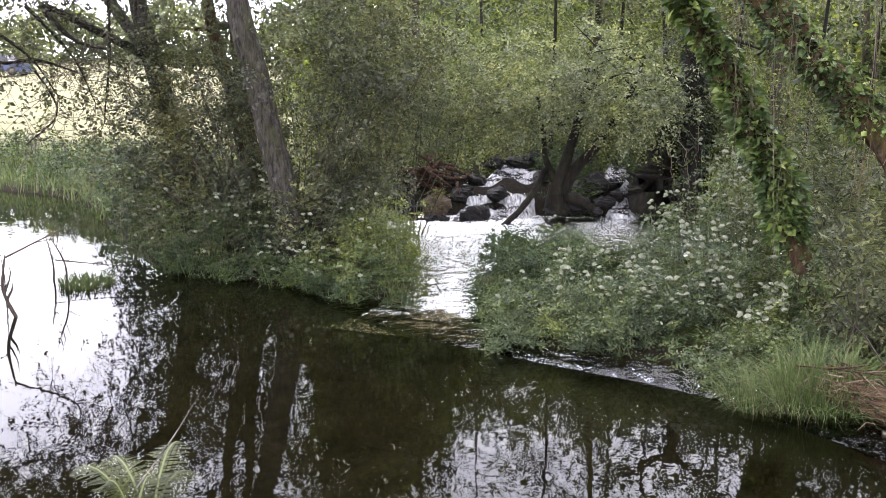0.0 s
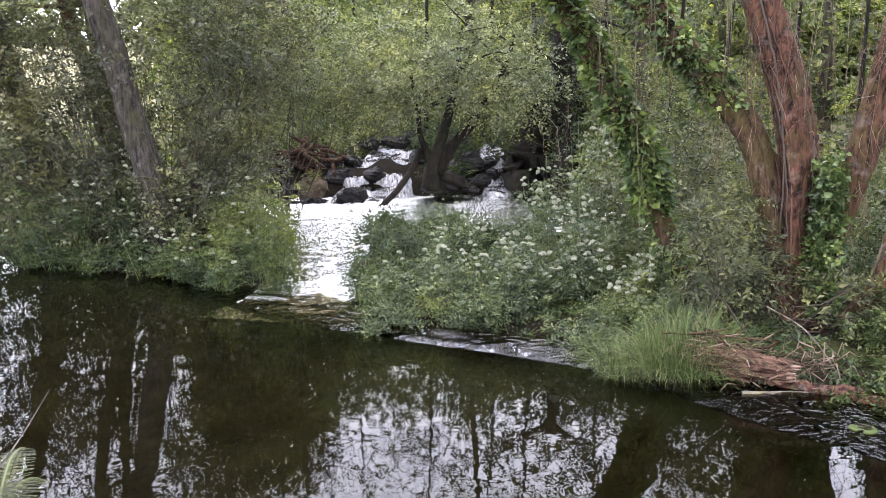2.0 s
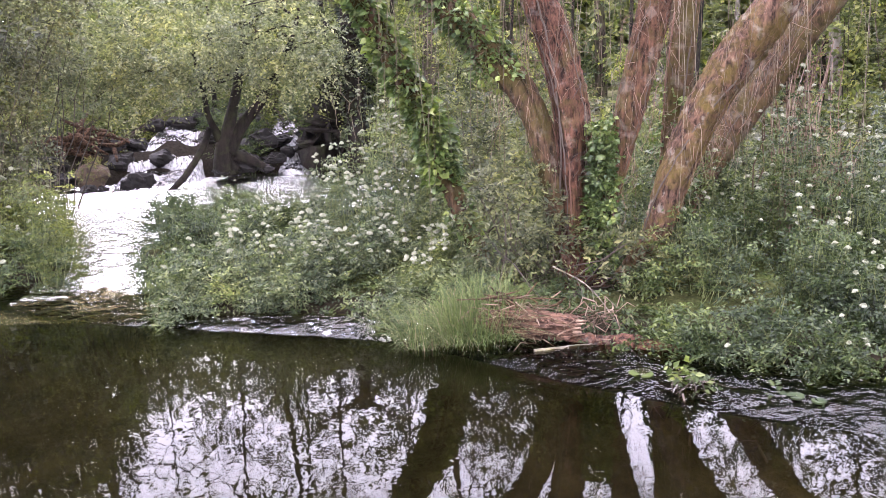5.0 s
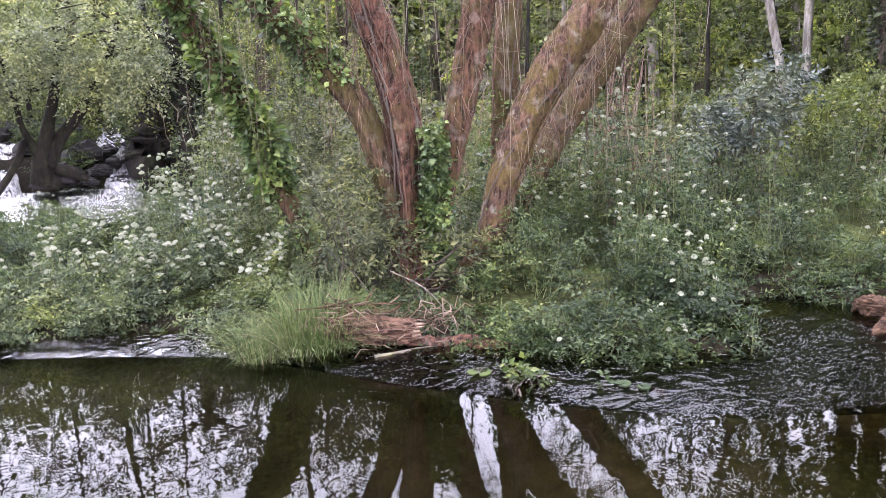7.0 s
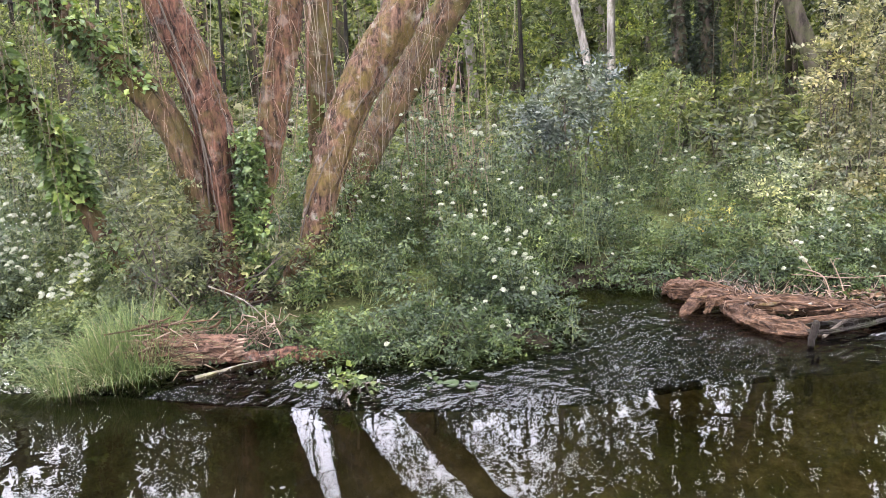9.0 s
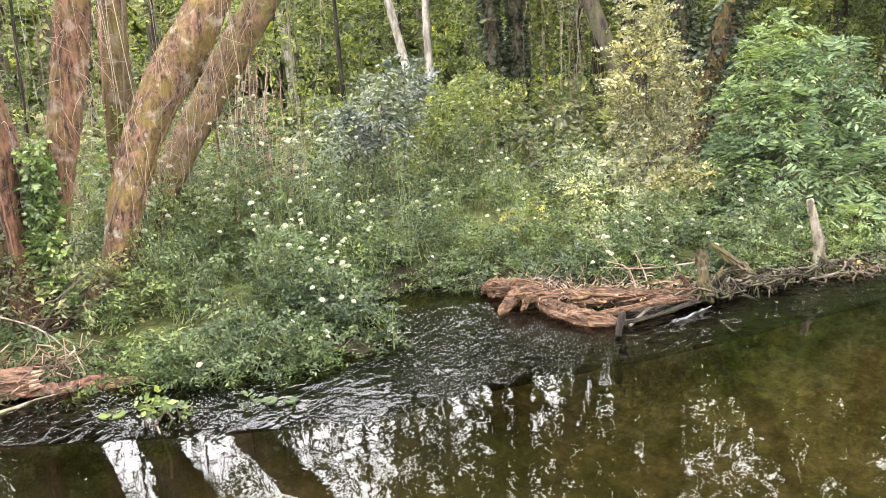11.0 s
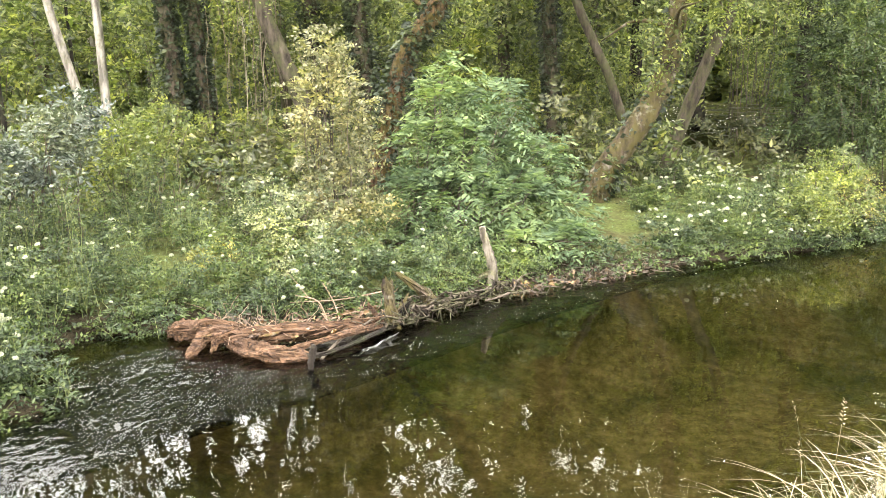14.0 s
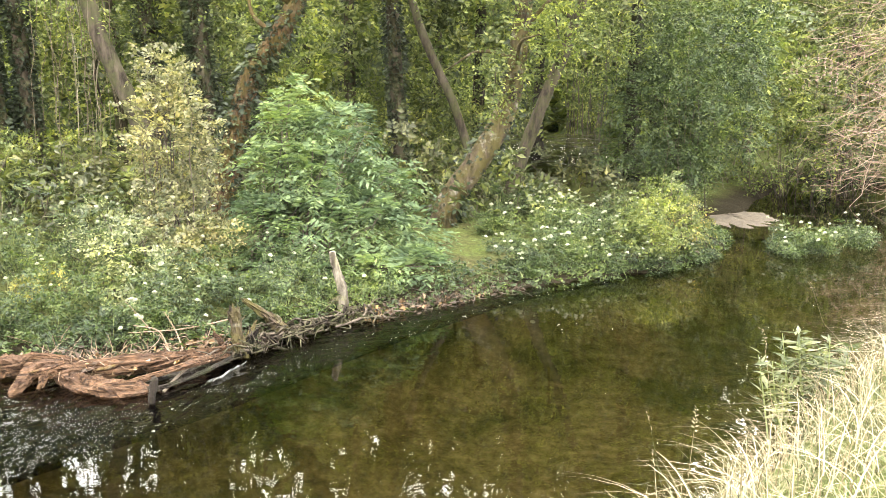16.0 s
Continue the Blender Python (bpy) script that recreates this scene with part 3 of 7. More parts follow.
def ground_mat():
    m, nt, p = mat_new("ground")
    fine = noise_tex(nt, 22.0, 5.0, 0.7)
    mid = noise_tex(nt, 1.7, 4.0, 0.6)
    soil = ramp(nt, fine, [(0.3, (0.014, 0.011, 0.006)), (0.6, (0.05, 0.038, 0.021)), (0.75, (0.12, 0.09, 0.052))])
    moss = ramp(nt, fine, [(0.3, (0.03, 0.045, 0.012)), (0.7, (0.10, 0.13, 0.035))])
    col = mixed(nt, ramp(nt, mid, [(0.25, (0.1, 0.1, 0.1)), (0.75, (0.9, 0.9, 0.9))]), soil, moss)
    # beyond the trees a mown meadow
    geo = nt.nodes.new("ShaderNodeNewGeometry")
    xyz = nt.nodes.new("ShaderNodeSeparateXYZ")
    nt.links.new(geo.outputs["Position"], xyz.inputs[0])
    far = nt.nodes.new("ShaderNodeMapRange")
    far.inputs[1].default_value, far.inputs[2].default_value = 26.0, 31.0
    nt.links.new(xyz.outputs[1], far.inputs[0])
    hay = ramp(nt, noise_tex(nt, 0.35, 6.0, 0.7, (1, 2.5, 1)), [(0.3, (0.15, 0.15, 0.075)), (0.7, (0.27, 0.25, 0.145))])
    col = mixed(nt, far.outputs[0], col, hay)
    # wet dark rock round the cascade
    ledge = nt.nodes.new("ShaderNodeVectorMath")
    ledge.operation = "DISTANCE"
    ledge.inputs[1].default_value = (1.9, 16.6, 0.8)
    nt.links.new(geo.outputs["Position"], ledge.inputs[0])
    near = nt.nodes.new("ShaderNodeMapRange")
    near.inputs[1].default_value, near.inputs[2].default_value = 3.4, 2.4
    nt.links.new(ledge.outputs["Value"], near.inputs[0])
    col = mixed(nt, near.outputs[0], col, ramp(nt, fine, [(0.3, (0.006, 0.005, 0.004)), (0.7, (0.03, 0.025, 0.018))]))
    # gravel under water
    mud = nt.nodes.new("ShaderNodeMapRange")
    mud.inputs[1].default_value, mud.inputs[2].default_value = 0.22, 0.12
    nt.links.new(xyz.outputs[2], mud.inputs[0])
    col = mixed(nt, mud.outputs[0], col, ramp(nt, fine, [(0.3, (0.009, 0.008, 0.005)), (0.7, (0.032, 0.026, 0.016))]))
    low = nt.nodes.new("ShaderNodeMapRange")
    low.inputs[1].default_value, low.inputs[2].default_value = -0.02, -0.08
    nt.links.new(xyz.outputs[2], low.inputs[0])
    bed = ramp(nt, noise_tex(nt, 7.0, 6.0, 0.75), [(0.3, (0.034, 0.034, 0.021)), (0.5, (0.096, 0.089, 0.055)), (0.72, (0.2, 0.18, 0.125))])
    weed = ramp(nt, noise_tex(nt, 0.8, 4.0, 0.6), [(0.45, (0.45, 0.5, 0.3)), (0.6, (1.1, 1.0, 0.9))])
    silt = ramp(nt, noise_tex(nt, 3.0, 5.0, 0.65), [(0.3, (0.02, 0.018, 0.013)), (0.7, (0.07, 0.062, 0.044))])
    east = nt.nodes.new("ShaderNodeMapRange")            # still silty pool upstream, swept gravel downstream
    east.inputs[1].default_value, east.inputs[2].default_value = 2.5, 6.5
    nt.links.new(xyz.outputs[0], east.inputs[0])
    col = mixed(nt, low.outputs[0], col, mixed(nt, east.outputs[0], silt, mixed(nt, 1.0, bed, weed, "MULTIPLY")))
    nt.links.new(col, p.inputs["Base Color"])
    p.inputs["Roughness"].default_value = 0.95
    p.inputs["Specular IOR Level"].default_value = 0.05
    bump(nt, p, fine, 0.8, 0.04)
    return m


ground = new("ground", mesh_np("ground", np.column_stack([gp, gz]), grid_faces(len(gx), len(gy)), ground_mat(), True))
tagged(ground, "earth banks, gravel river bed and pale mown meadow beyond", "ground", kind="structure")

wx, wy = np.arange(-42, 27, 0.5), np.arange(-12, 42, 0.5)
wp = np.stack(np.meshgrid(wx, wy, indexing="ij"), -1).reshape(-1, 2)
pool = new("water", mesh_np("water", np.column_stack([wp, np.zeros(len(wp))]), grid_faces(len(wx), len(wy)), WATER_POOL, True))
tagged(pool, "still dark brown river pool mirroring trees and white sky", "water", kind="structure")

# the riffle: shallow broken water over the sunken weir along the far bank
RIFFLE_NEAR = np.array([(-2.2, 10.9), (-0.55, 8.7), (0.7, 7.75), (2.05, 6.8), (2.62, 6.1), (3.2, 5.15), (4.1, 4.0), (4.8, 3.35), (5.5, 2.95), (6.7, 2.15), (8.6, 1.1), (10.5, -0.2), (11.6, -1.4)])
RIFFLE_FAR = np.array([(-2.0, 11.0), (-0.3, 10.0), (0.8, 8.1), (2.3, 7.1), (3.0, 6.4), (3.7, 5.8), (4.7, 4.9), (5.4, 4.5), (6.0, 5.1), (7.3, 3.9), (9.1, 2.0), (11.0, -0.1), (12.0, -1.2)])


def strip(a, b, nu, nv):
    """A sheet of nu by nv places between two lines."""
    a, b = spline(a, 20), spline(b, 20)
    ia, ib = np.linspace(0, len(a) - 1, nu), np.linspace(0, len(b) - 1, nu)
    pa = np.stack([np.interp(ia, np.arange(len(a)), a[:, k]) for k in range(a.shape[1])], 1)
    pb = np.stack([np.interp(ib, np.arange(len(b)), b[:, k]) for k in range(b.shape[1])], 1)
    v = np.linspace(0, 1, nv)[None, :, None]
    return (pa[:, None] * (1 - v) + pb[:, None] * v).reshape(-1, a.shape[1]), np.tile(np.linspace(0, 1, nv), nu), np.repeat(np.linspace(0, 1, nu), nv)


rp, rv_, ru_ = strip(RIFFLE_NEAR, RIFFLE_FAR, 900, 72)
fade = (np.sin(rv_ * math.pi * 0.9 + 0.05).clip(0, 1)) ** 0.8 * (0.6 + 0.4 * wavy(rp, 1.3, 3.0)).clip(0.15, 1)
turned = np.column_stack([rp @ np.array([0.75, -0.66]) * 1.0, rp @ np.array([0.66, 0.75]) * 2.4])
rz = 0.014 * (rv_ / 0.25).clip(0, 1) - 0.003 + 0.012 * rv_ ** 1.5 + 0.1 * (rv_ / 0.85).clip(0, 1) * (1 - ru_ / 0.62).clip(0, 1) ** 0.5 * ((ru_ - 0.1) / 0.12).clip(0, 1) + fade * (2.2 - 0.7 * (ru_ / 0.6).clip(0, 1)) * (0.005 * wavy(turned, 8.0, 1.0) + 0.0036 * wavy(turned, 17.0, 2.0) + 0.0028 * wavy(turned, 30.0, 4.0))
riffle = new("riffle_water", mesh_np("riffle_water", np.column_stack([rp, rz]), grid_faces(900, 72), WATER_RIFFLE, True))
tagged(riffle, "shallow rippling water sliding over the sunken weir", "water", kind="structure")

# the chute that runs down from the basin under the cascade
cp, cv, cu = strip(np.array([(-1.3, 8.9), (-0.75, 9.9), (-0.75, 11.5), (-1.0, 14.0), (-1.2, 15.6)]),
                   np.array([(1.0, 8.0), (1.0, 9.6), (1.2, 11.0), (5.0, 12.0), (5.6, 15.8)]), 300, 120)
slope = 0.32 * ((cp[:, 1] - 9.4) / 4.6).clip(0, 1)
cturn = np.column_stack([cp[:, 0] * 1.0, cp[:, 1] * 2.2])
join_ = (cu / 0.28 + 0.25 * wavy(cp, 3.0, 1.0)).clip(0, 1)
calm = 1 - 0.92 * ((cp[:, 1] - 12.2) / 1.5).clip(0, 1) * ((cp[:, 0] - 0.9) / 0.8).clip(0, 1)
cz = slope - 0.015 + 0.029 * join_ + join_ * (0.22 + 1.1 * calm) * (0.016 * wavy(cturn, 5.0, 2.0) + 0.010 * wavy(cturn, 11.0, 3.0) + 0.006 * wavy(cturn, 25.0, 1.0))
chute = new("chute_water", mesh_np("chute_water", np.column_stack([cp, cz]), grid_faces(300, 120), WATER_CHUTE, True))
tagged(chute, "bright rippled stream water below the cascade", "water", kind="structure")
bw, _, _ = strip(np.array([(22.0, 1.5), (22.5, -3.5)]), np.array([(34.0, 1.5), (33.5, -4.0)]), 60, 60)
# the white foam colour here stands in for sky reflected on the far water
back_water = new("back_water", mesh_np("back_water", np.column_stack([bw, 0.66 + 0.012 * (bw[:, 0] - 22) + 0.05 * wavy(bw, 3.0, 1.0) + 0.03 * wavy(bw, 7.0, 2.0)]), grid_faces(60, 60), WHITE_WATER, True))
tagged(back_water, "distant reach of rippled water under branches, whitened to stand for reflected sky", "water", kind="structure")


# ---------------------------------------------------------------- trees
def limb_set(rng, stem, n, length, r, up=0.5):
    """Side limbs that leave a stem and thin out."""
    s = spline(stem, 6)
    out, tips = [], []
    for i in range(n):
        k = int(len(s) * (0.68 + 0.32 * rng.random())) - 1
        a = rng.uniform(0, 2 * math.pi)
        d = np.array([math.cos(a), math.sin(a), up + 0.5 * rng.standard_normal()])
        d /= np.linalg.norm(d)
        l = length * rng.uniform(0.6, 1.2)
        p0 = s[k, :3]
        mid = p0 + d * l * 0.5 + rng.standard_normal(3) * 0.08 * l
        end = p0 + d * l + np.array([0, 0, -0.12 * l]) + rng.standard_normal(3) * 0.08 * l
        out.append(tube([(*p0, min(r, s[k, 3] * 0.8)), (*mid, r * 0.6), (*end, r * 0.15)], 6, 0.05, 4))
        tips.append((mid, end))
    return out, tips


def tree(name, stems, blobs, bark, leaf, label, leaf_size=0.075, dens=16.0, count=9, reach=0.4, limbs=5, limb_len=1.6, seed=1,
         sides=12, shell=0.4, slim=0.55, group="", ivy=0.0, droop=0.3):
    rng = np.random.default_rng(seed)
    base = np.array(stems[0][0][:3])
    t = thing(name, base, label, "tree", group)
    for st in stems:
        part("trunk", tube(st, sides, 0.035, 8, seed, 0.06), bark, t)
        if limbs:
            for piece in limb_set(rng, st, limbs, limb_len, st[-1][3] * 0.9)[0]:
                part("limb", piece, bark, t)
    if blobs:
        c, d = blob_sprays(rng, blobs, dens, shell)
        part("crown", sprays(rng, c, d, reach, count, leaf_size, leaf_size * slim, droop), leaf, t, smooth=False)
    if ivy:
        for st in stems[:3]:
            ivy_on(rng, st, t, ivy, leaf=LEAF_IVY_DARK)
    return t


def ivy_on(rng, stem, parent, dens=1.0, size=0.08, lo=0.0, hi=1.0, puff=1.0, leaf=None):
    s = spline(stem, 24)
    s = s[int(len(s) * lo):max(int(len(s) * hi), 2)]
    length = np.linalg.norm(np.diff(s[:, :3], axis=0), axis=1).sum()
    n = int(length * 420 * dens)
    k = rng.integers(0, len(s), n)
    d = unit(rng.standard_normal((n, 3)) * np.array([1, 1, 0.4]))
    patch = (0.5 + 0.5 * np.sin(k * 0.21 + d[:, 0] * 2 + rng.uniform(0, 6))) * puff
    c = s[k, :3] + d * (s[k, 3:4] * 1.15 + 0.02 + 0.12 * patch[:, None] * rng.random((n, 1)))
    part("ivy", leaves(rng, c, size, size * 0.8, 0.3, 0.35, axis=d), leaf or LEAF_IVY, parent, "dark glossy ivy leaves", smooth=False)


def shrub(name, blobs, leaf, label, leaf_size=0.06, dens=30.0, count=9, reach=0.3, seed=1, shell=0.55, slim=0.5, stems=0, category="shrub", bark=None, group="", droop=0.3, out=0.8, tidy=1.0):
    rng = np.random.default_rng(seed)
    b = np.array(blobs[0])
    foot = np.array([[b[0], b[1]]])
    base = (b[0], b[1], float(ground_z(foot)[0]))
    t = thing(name, base, label, category, group)
    c, d = blob_sprays(rng, blobs, dens, shell, out)
    keep = c[:, 2] > 0.03
    part("foliage", sprays(rng, c[keep], d[keep], reach, count, leaf_size, leaf_size * slim, droop, 0.5 * tidy, tidy), leaf, t, smooth=False)
    if stems:
        ends = np.concatenate([in_blob(rng, stems, q, 0.2) for q in blobs])
        st = np.column_stack([ends[:, :2] * 0.35 + b[:2] * 0.65 + 0.2 * rng.standard_normal((len(ends), 2)), np.full(len(ends), base[2] - 0.02)])
        part("stem", threads(rng, st, ends, 0.012, 0.05), bark or TWIG_DARK, t, kind="stuff")
    return t


# the many-stemmed willow on the island
W_S1 = [(3.75, 7.65, -0.05, .15), (3.5, 7.85, 0.62, .125), (3.25, 7.95, 1.35, .115), (2.98, 8.05, 2.1, .11), (2.27, 8.26, 3.36, .10), (1.3, 8.4, 5.0, .08), (0.6, 8.6, 7.0, .04)]
W_S2 = [(4.15, 6.95, 0.1, .21), (4.08, 7.0, 0.9, .15), (3.86, 7.12, 1.85, .125), (3.45, 7.3, 2.45, .12), (3.05, 7.45, 2.95, .115), (2.2, 7.8, 4.2, .11), (1.6, 8.0, 6.5, .06)]
W_S3 = [(4.2, 6.9, 0.1, .2), (4.2, 6.92, 1.0, .155), (4.17, 6.93, 1.8, .15), (4.05, 7.0, 2.4, .145), (3.88, 7.08, 2.9, .14), (3.5, 7.3, 4.4, .11), (3.3, 7.4, 7.0, .05)]
W_S4 = [(4.3, 6.86, 0.1, .15), (4.46, 6.78, 0.9, .10), (4.62, 6.66, 1.8, .115), (4.74, 6.6, 2.4, .125), (4.82, 6.55, 2.9, .125), (5.0, 6.5, 4.4, .10), (5.0, 6.6, 7.0, .05)]
W_S5 = [(4.62, 6.72, 0.15, .17), (4.87, 6.6, 0.62, .145), (5.03, 6.54, 1.2, .14), (5.28, 6.47, 1.8, .135), (5.54, 6.34, 2.3, .14), (5.83, 6.18, 2.8, .13), (6.6, 5.9, 4.2, .1), (7.3, 5.7, 6.5, .05)]
W_S6 = [(5.22, 6.89, 0.10, 0.160), (5.31, 6.95, 1.00, 0.135), (5.40, 7.01, 1.80, 0.130), (5.49, 7.07, 2.70, 0.125), (5.72, 7.14, 4.40, 0.100), (6.15, 7.19, 7.00, 0.040)]
W_S7 = [(5.65, 7.57, 0.10, 0.200), (6.11, 7.61, 0.90, 0.180), (6.85, 7.39, 2.05, 0.175), (7.36, 7.05, 2.95, 0.170), (8.23, 6.54, 4.40, 0.120), (9.08, 6.10, 6.50, 0.050)]
willow = thing("willow_tree", (4.2, 6.9, 0.1), "many-stemmed old willow with reddish mossy leaning trunks on the bank", "tree")
WILLOW = [(W_S1, BARK_MOSS, 0.98), (W_S2, BARK_MOSS, 1.06), (W_S3, BARK_RED, 1.1), (W_S4, BARK_RED_MOSS, 1.1), (W_S5, BARK_PINK, 1.32), (W_S6, BARK_MOSS, 1.0), (W_S7, BARK_MOSS, 1.0)]
wr = np.random.default_rng(31)
for k, (st, bark, girth) in enumerate(WILLOW):
    part("trunk", tube([(*q[:3], q[3] * (0.72 + (girth - 0.72) * min(max((q[2] - 0.3) / 1.7, 0), 1))) for q in st], 28, 0.05, 18, 40 + k, 0.12), bark, willow)
    for piece in limb_set(wr, st[-3:], 5, 2.0, 0.04, 0.3)[0]:
        part("limb", piece, bark, willow)
part("root_flare", tube([(4.22, 6.86, -0.1, .36), (4.2, 6.88, 0.15, .29), (4.2, 6.9, 0.4, .2), (4.22, 6.9, 0.8, .16)], 18, 0.08, 6, 3, 0.12), BARK_RED, willow)
# climber stems creeping up the trunks
for k, (st, bark, girth) in enumerate(WILLOW[1:]):
    s = spline(st[:-1], 9)
    for j in range(9):
        ph, tw = wr.uniform(0, 6.28), wr.uniform(-2.5, 2.5)
        lo, hi = wr.uniform(0, 0.15), wr.uniform(0.5, 1.0)
        q = s[int(len(s) * lo):max(int(len(s) * hi), int(len(s) * lo) + 4)]
        u = np.linspace(0, 1, len(q))
        off = np.stack([np.cos(ph + tw * u), np.sin(ph + tw * u), 0 * u], 1) * (q[:, 3:4] * (0.76 + (girth - 0.72) * ((q[:, 2:3] - 0.3) / 1.7).clip(0, 1)) + 0.008) + 0.004 * wr.standard_normal((len(q), 3))
        part("climber", tube(np.column_stack([q[:, :3] + off, np.full(len(q), wr.uniform(0.004, 0.010))]), 5, 0.06, 0), (VINE_RED, bark, TWIG_DARK)[j % 3], willow)
WB = [(x_, y_, z_, r_, r_ * 0.9, r_ * 0.75) for x_, y_, z_, r_ in ((3.2, 7.6, 6.6, 1.2), (4.9, 6.9, 6.0, 1.0), (6.3, 6.2, 6.4, 1.1), (1.0, 8.8, 6.4, 1.1), (2.0, 8.4, 4.9, 0.8), (6.8, 6.8, 4.9, 1.1), (7.6, 6.3, 5.6, 1.1), (6.2, 7.6, 5.3, 1.0), (4.3, 8.4, 4.2, 0.9), (7.2, 6.4, 4.6, 0.8), (5.8, 7.4, 4.4, 0.7), (3.0, 8.8, 4.0, 0.8), (6.6, 7.4, 3.9, 0.6), (0.9, 9.4, 4.6, 0.7))]
for k in range(13):
    x_ = wr.uniform(-0.6, 8.4)
    r_ = wr.uniform(0.6, 1.0)
    WB.append((x_, 8.4 - 0.5 * (x_ - 1.6) + wr.uniform(-0.3, 2.2), wr.uniform(5.0, 7.8), r_, r_ * 0.9, r_ * 0.6))
WB += [(7.6, 9.0, 3.7, 0.8, 0.8, 0.5), (8.6, 9.4, 4.4, 0.9, 0.8, 0.6), (7.9, 10.0, 5.0, 0.9, 0.8, 0.6), (9.4, 8.8, 4.9, 0.9, 0.8, 0.6)]
wc, wd = blob_sprays(wr, WB, 2.0, 0.25)
part("crown", sprays(wr, wc, wd, 0.5, 10, 0.09, 0.03, 0.6), LEAF_WILLOW, willow, smooth=False)
ivy_on(wr, W_S1, willow, 2.0, 0.085, 0.3, 0.95, 1.0)
ivy_on(wr, W_S1, willow, 0.55, 0.07, 0.1, 0.4, 0.8)
ivy_on(wr, W_S2, willow, 1.7, 0.06, 0.42, 1.0)
ivy_on(wr, W_S6, willow, 0.9, 0.055, 0.0, 0.45)

IV = [(4.33, 6.66, 0.55 + 0.18 * k, 0.13, 0.12, 0.14) for k in range(7)]
ic, idr = blob_sprays(wr, IV, 330, 0.6)
part("ivy", sprays(wr, ic, idr, 0.08, 5, 0.06, 0.045, 0.3), LEAF_IVY, willow, "dark glossy ivy between the trunks", smooth=False)

# hanging stems and dead twigs tangled round the willow
n = 110
top = np.column_stack([wr.uniform(2.5, 6.6, n), np.zeros(n), wr.uniform(3.4, 5.2, n)])
top[:, 1] = 8.2 - 0.52 * (top[:, 0] - 1.6) - 0.35 + 0.7 * wr.random(n)
low = top.copy()
low[:, :2] += 0.10 * wr.standard_normal((n, 2))
low[:, 2] = wr.uniform(0.5, 2.6, n)
part("hanging_stem", arcs(wr, top, low, wr.uniform(0.002, 0.005, n), 0.07, 9), LIANA, willow, "pale thin hanging climber stems", kind="stuff")
pts = []
for st, m, lo, hi in ((W_S3, 240, 0.2, 0.75), (W_S5, 300, 0.35, 0.8), (W_S4, 200, 0.2, 0.75), (W_S2, 120, 0.3, 0.8), (W_S7, 40, 0.3, 0.7), (W_S6, 60, 0.2, 0.7)):
    s = spline(st, 20)
    k = wr.integers(int(len(s) * lo), int(len(s) * hi), m)
    pts.append(s[k, :3] + unit(wr.standard_normal((m, 3))) * (s[k, 3:4] * 1.4 + 0.03))
a = np.concatenate(pts)
b = a + wr.standard_normal((len(a), 3)) * np.array([0.1, 0.1, 0.16]) - np.array([0, 0, 0.5]) * wr.random((len(a), 1))
for share, tint in ((0, VINE_RED), (1, TWIG_DRY), (2, TWIG_DARK)):
    part("dead_twig", arcs(wr, a[share::3], b[share::3], wr.uniform(0.0015, 0.0035, len(a[share::3])), 0.07, 7), tint, willow, "dry tangled dead twigs", kind="stuff")

# trees on the left bank
tree("alder_tree", [[(-2.1, 11.75, 0.0, .24), (-2.27, 11.71, 1.25, .185), (-2.4, 11.68, 1.87, .175), (-2.58, 11.64, 2.8, .165), (-2.78, 11.6, 3.75, .155), (-3.1, 11.8, 6.5, .09), (-3.2, 12.0, 8.5, .04)]],
     [(-1.9, 12.9, 4.6, 2.0, 1.5, 1.3), (-1.0, 12.6, 3.4, 1.3, 1.0, 0.9), (-2.6, 12.6, 6.4, 2.2, 1.8, 1.6), (-2.9, 12.6, 8.4, 1.8, 1.8, 1.2), (-2.0, 11.35, 3.1, 0.8, 0.4, 0.5)],
     BARK_GREY, LEAF_ALDER, "grey-barked alder leaning over a leafy bank", seed=11, dens=18)
tree("alder_tree", [[(-4.2, 13.8, 0.1, .2), (-4.35, 13.8, 1.6, .18), (-4.7, 13.8, 3.0, .16), (-5.2, 13.9, 5.5, .1), (-5.4, 14.0, 8.0, .04)], [(-4.75, 13.8, 3.1, .10), (-6.2, 14.6, 4.8, .08), (-7.6, 15.4, 5.7, .06), (-9.4, 16.9, 6.7, .03)]],
     [(-4.6, 13.8, 5.6, 1.6, 1.6, 1.5), (-4.9, 13.8, 7.6, 1.7, 1.7, 1.3), (-4.2, 14.2, 3.7, 1.2, 1.0, 0.7), (-5.4, 12.3, 4.5, 1.2, 1.0, 0.6), (-6.7, 13.2, 5.3, 1.3, 1.1, 0.7), (-7.6, 13.6, 6.2, 1.4, 1.2, 0.9), (-6.4, 14.4, 5.0, 1.3, 1.1, 0.7), (-7.4, 15.2, 5.6, 1.3, 1.1, 0.8), (-8.6, 16.2, 6.2, 1.6, 1.4, 1.1), (-10.0, 17.5, 7.0, 1.6, 1.5, 1.3)], BARK_GREY, LEAF_ALDER, "grey-barked alder beside the river meadow", seed=12, dens=13)
tree("alder_tree", [[(-3.3, 14.6, 0.2, .15), (-3.6, 14.6, 2.2, .12), (-4.0, 14.6, 4.0, .1), (-4.3, 14.6, 7.0, .04)], [(-3.1, 14.7, 0.2, .12), (-3.5, 14.7, 2.4, .1), (-3.75, 14.8, 5.0, .06)]],
     [(-3.3, 14.8, 4.8, 2.0, 1.4, 1.6), (-2.0, 15.4, 6.5, 2.2, 1.6, 1.8)], BARK_MOSS, LEAF_ALDER, "pair of slim mossy alder trunks behind the bank bushes", seed=13, dens=14)
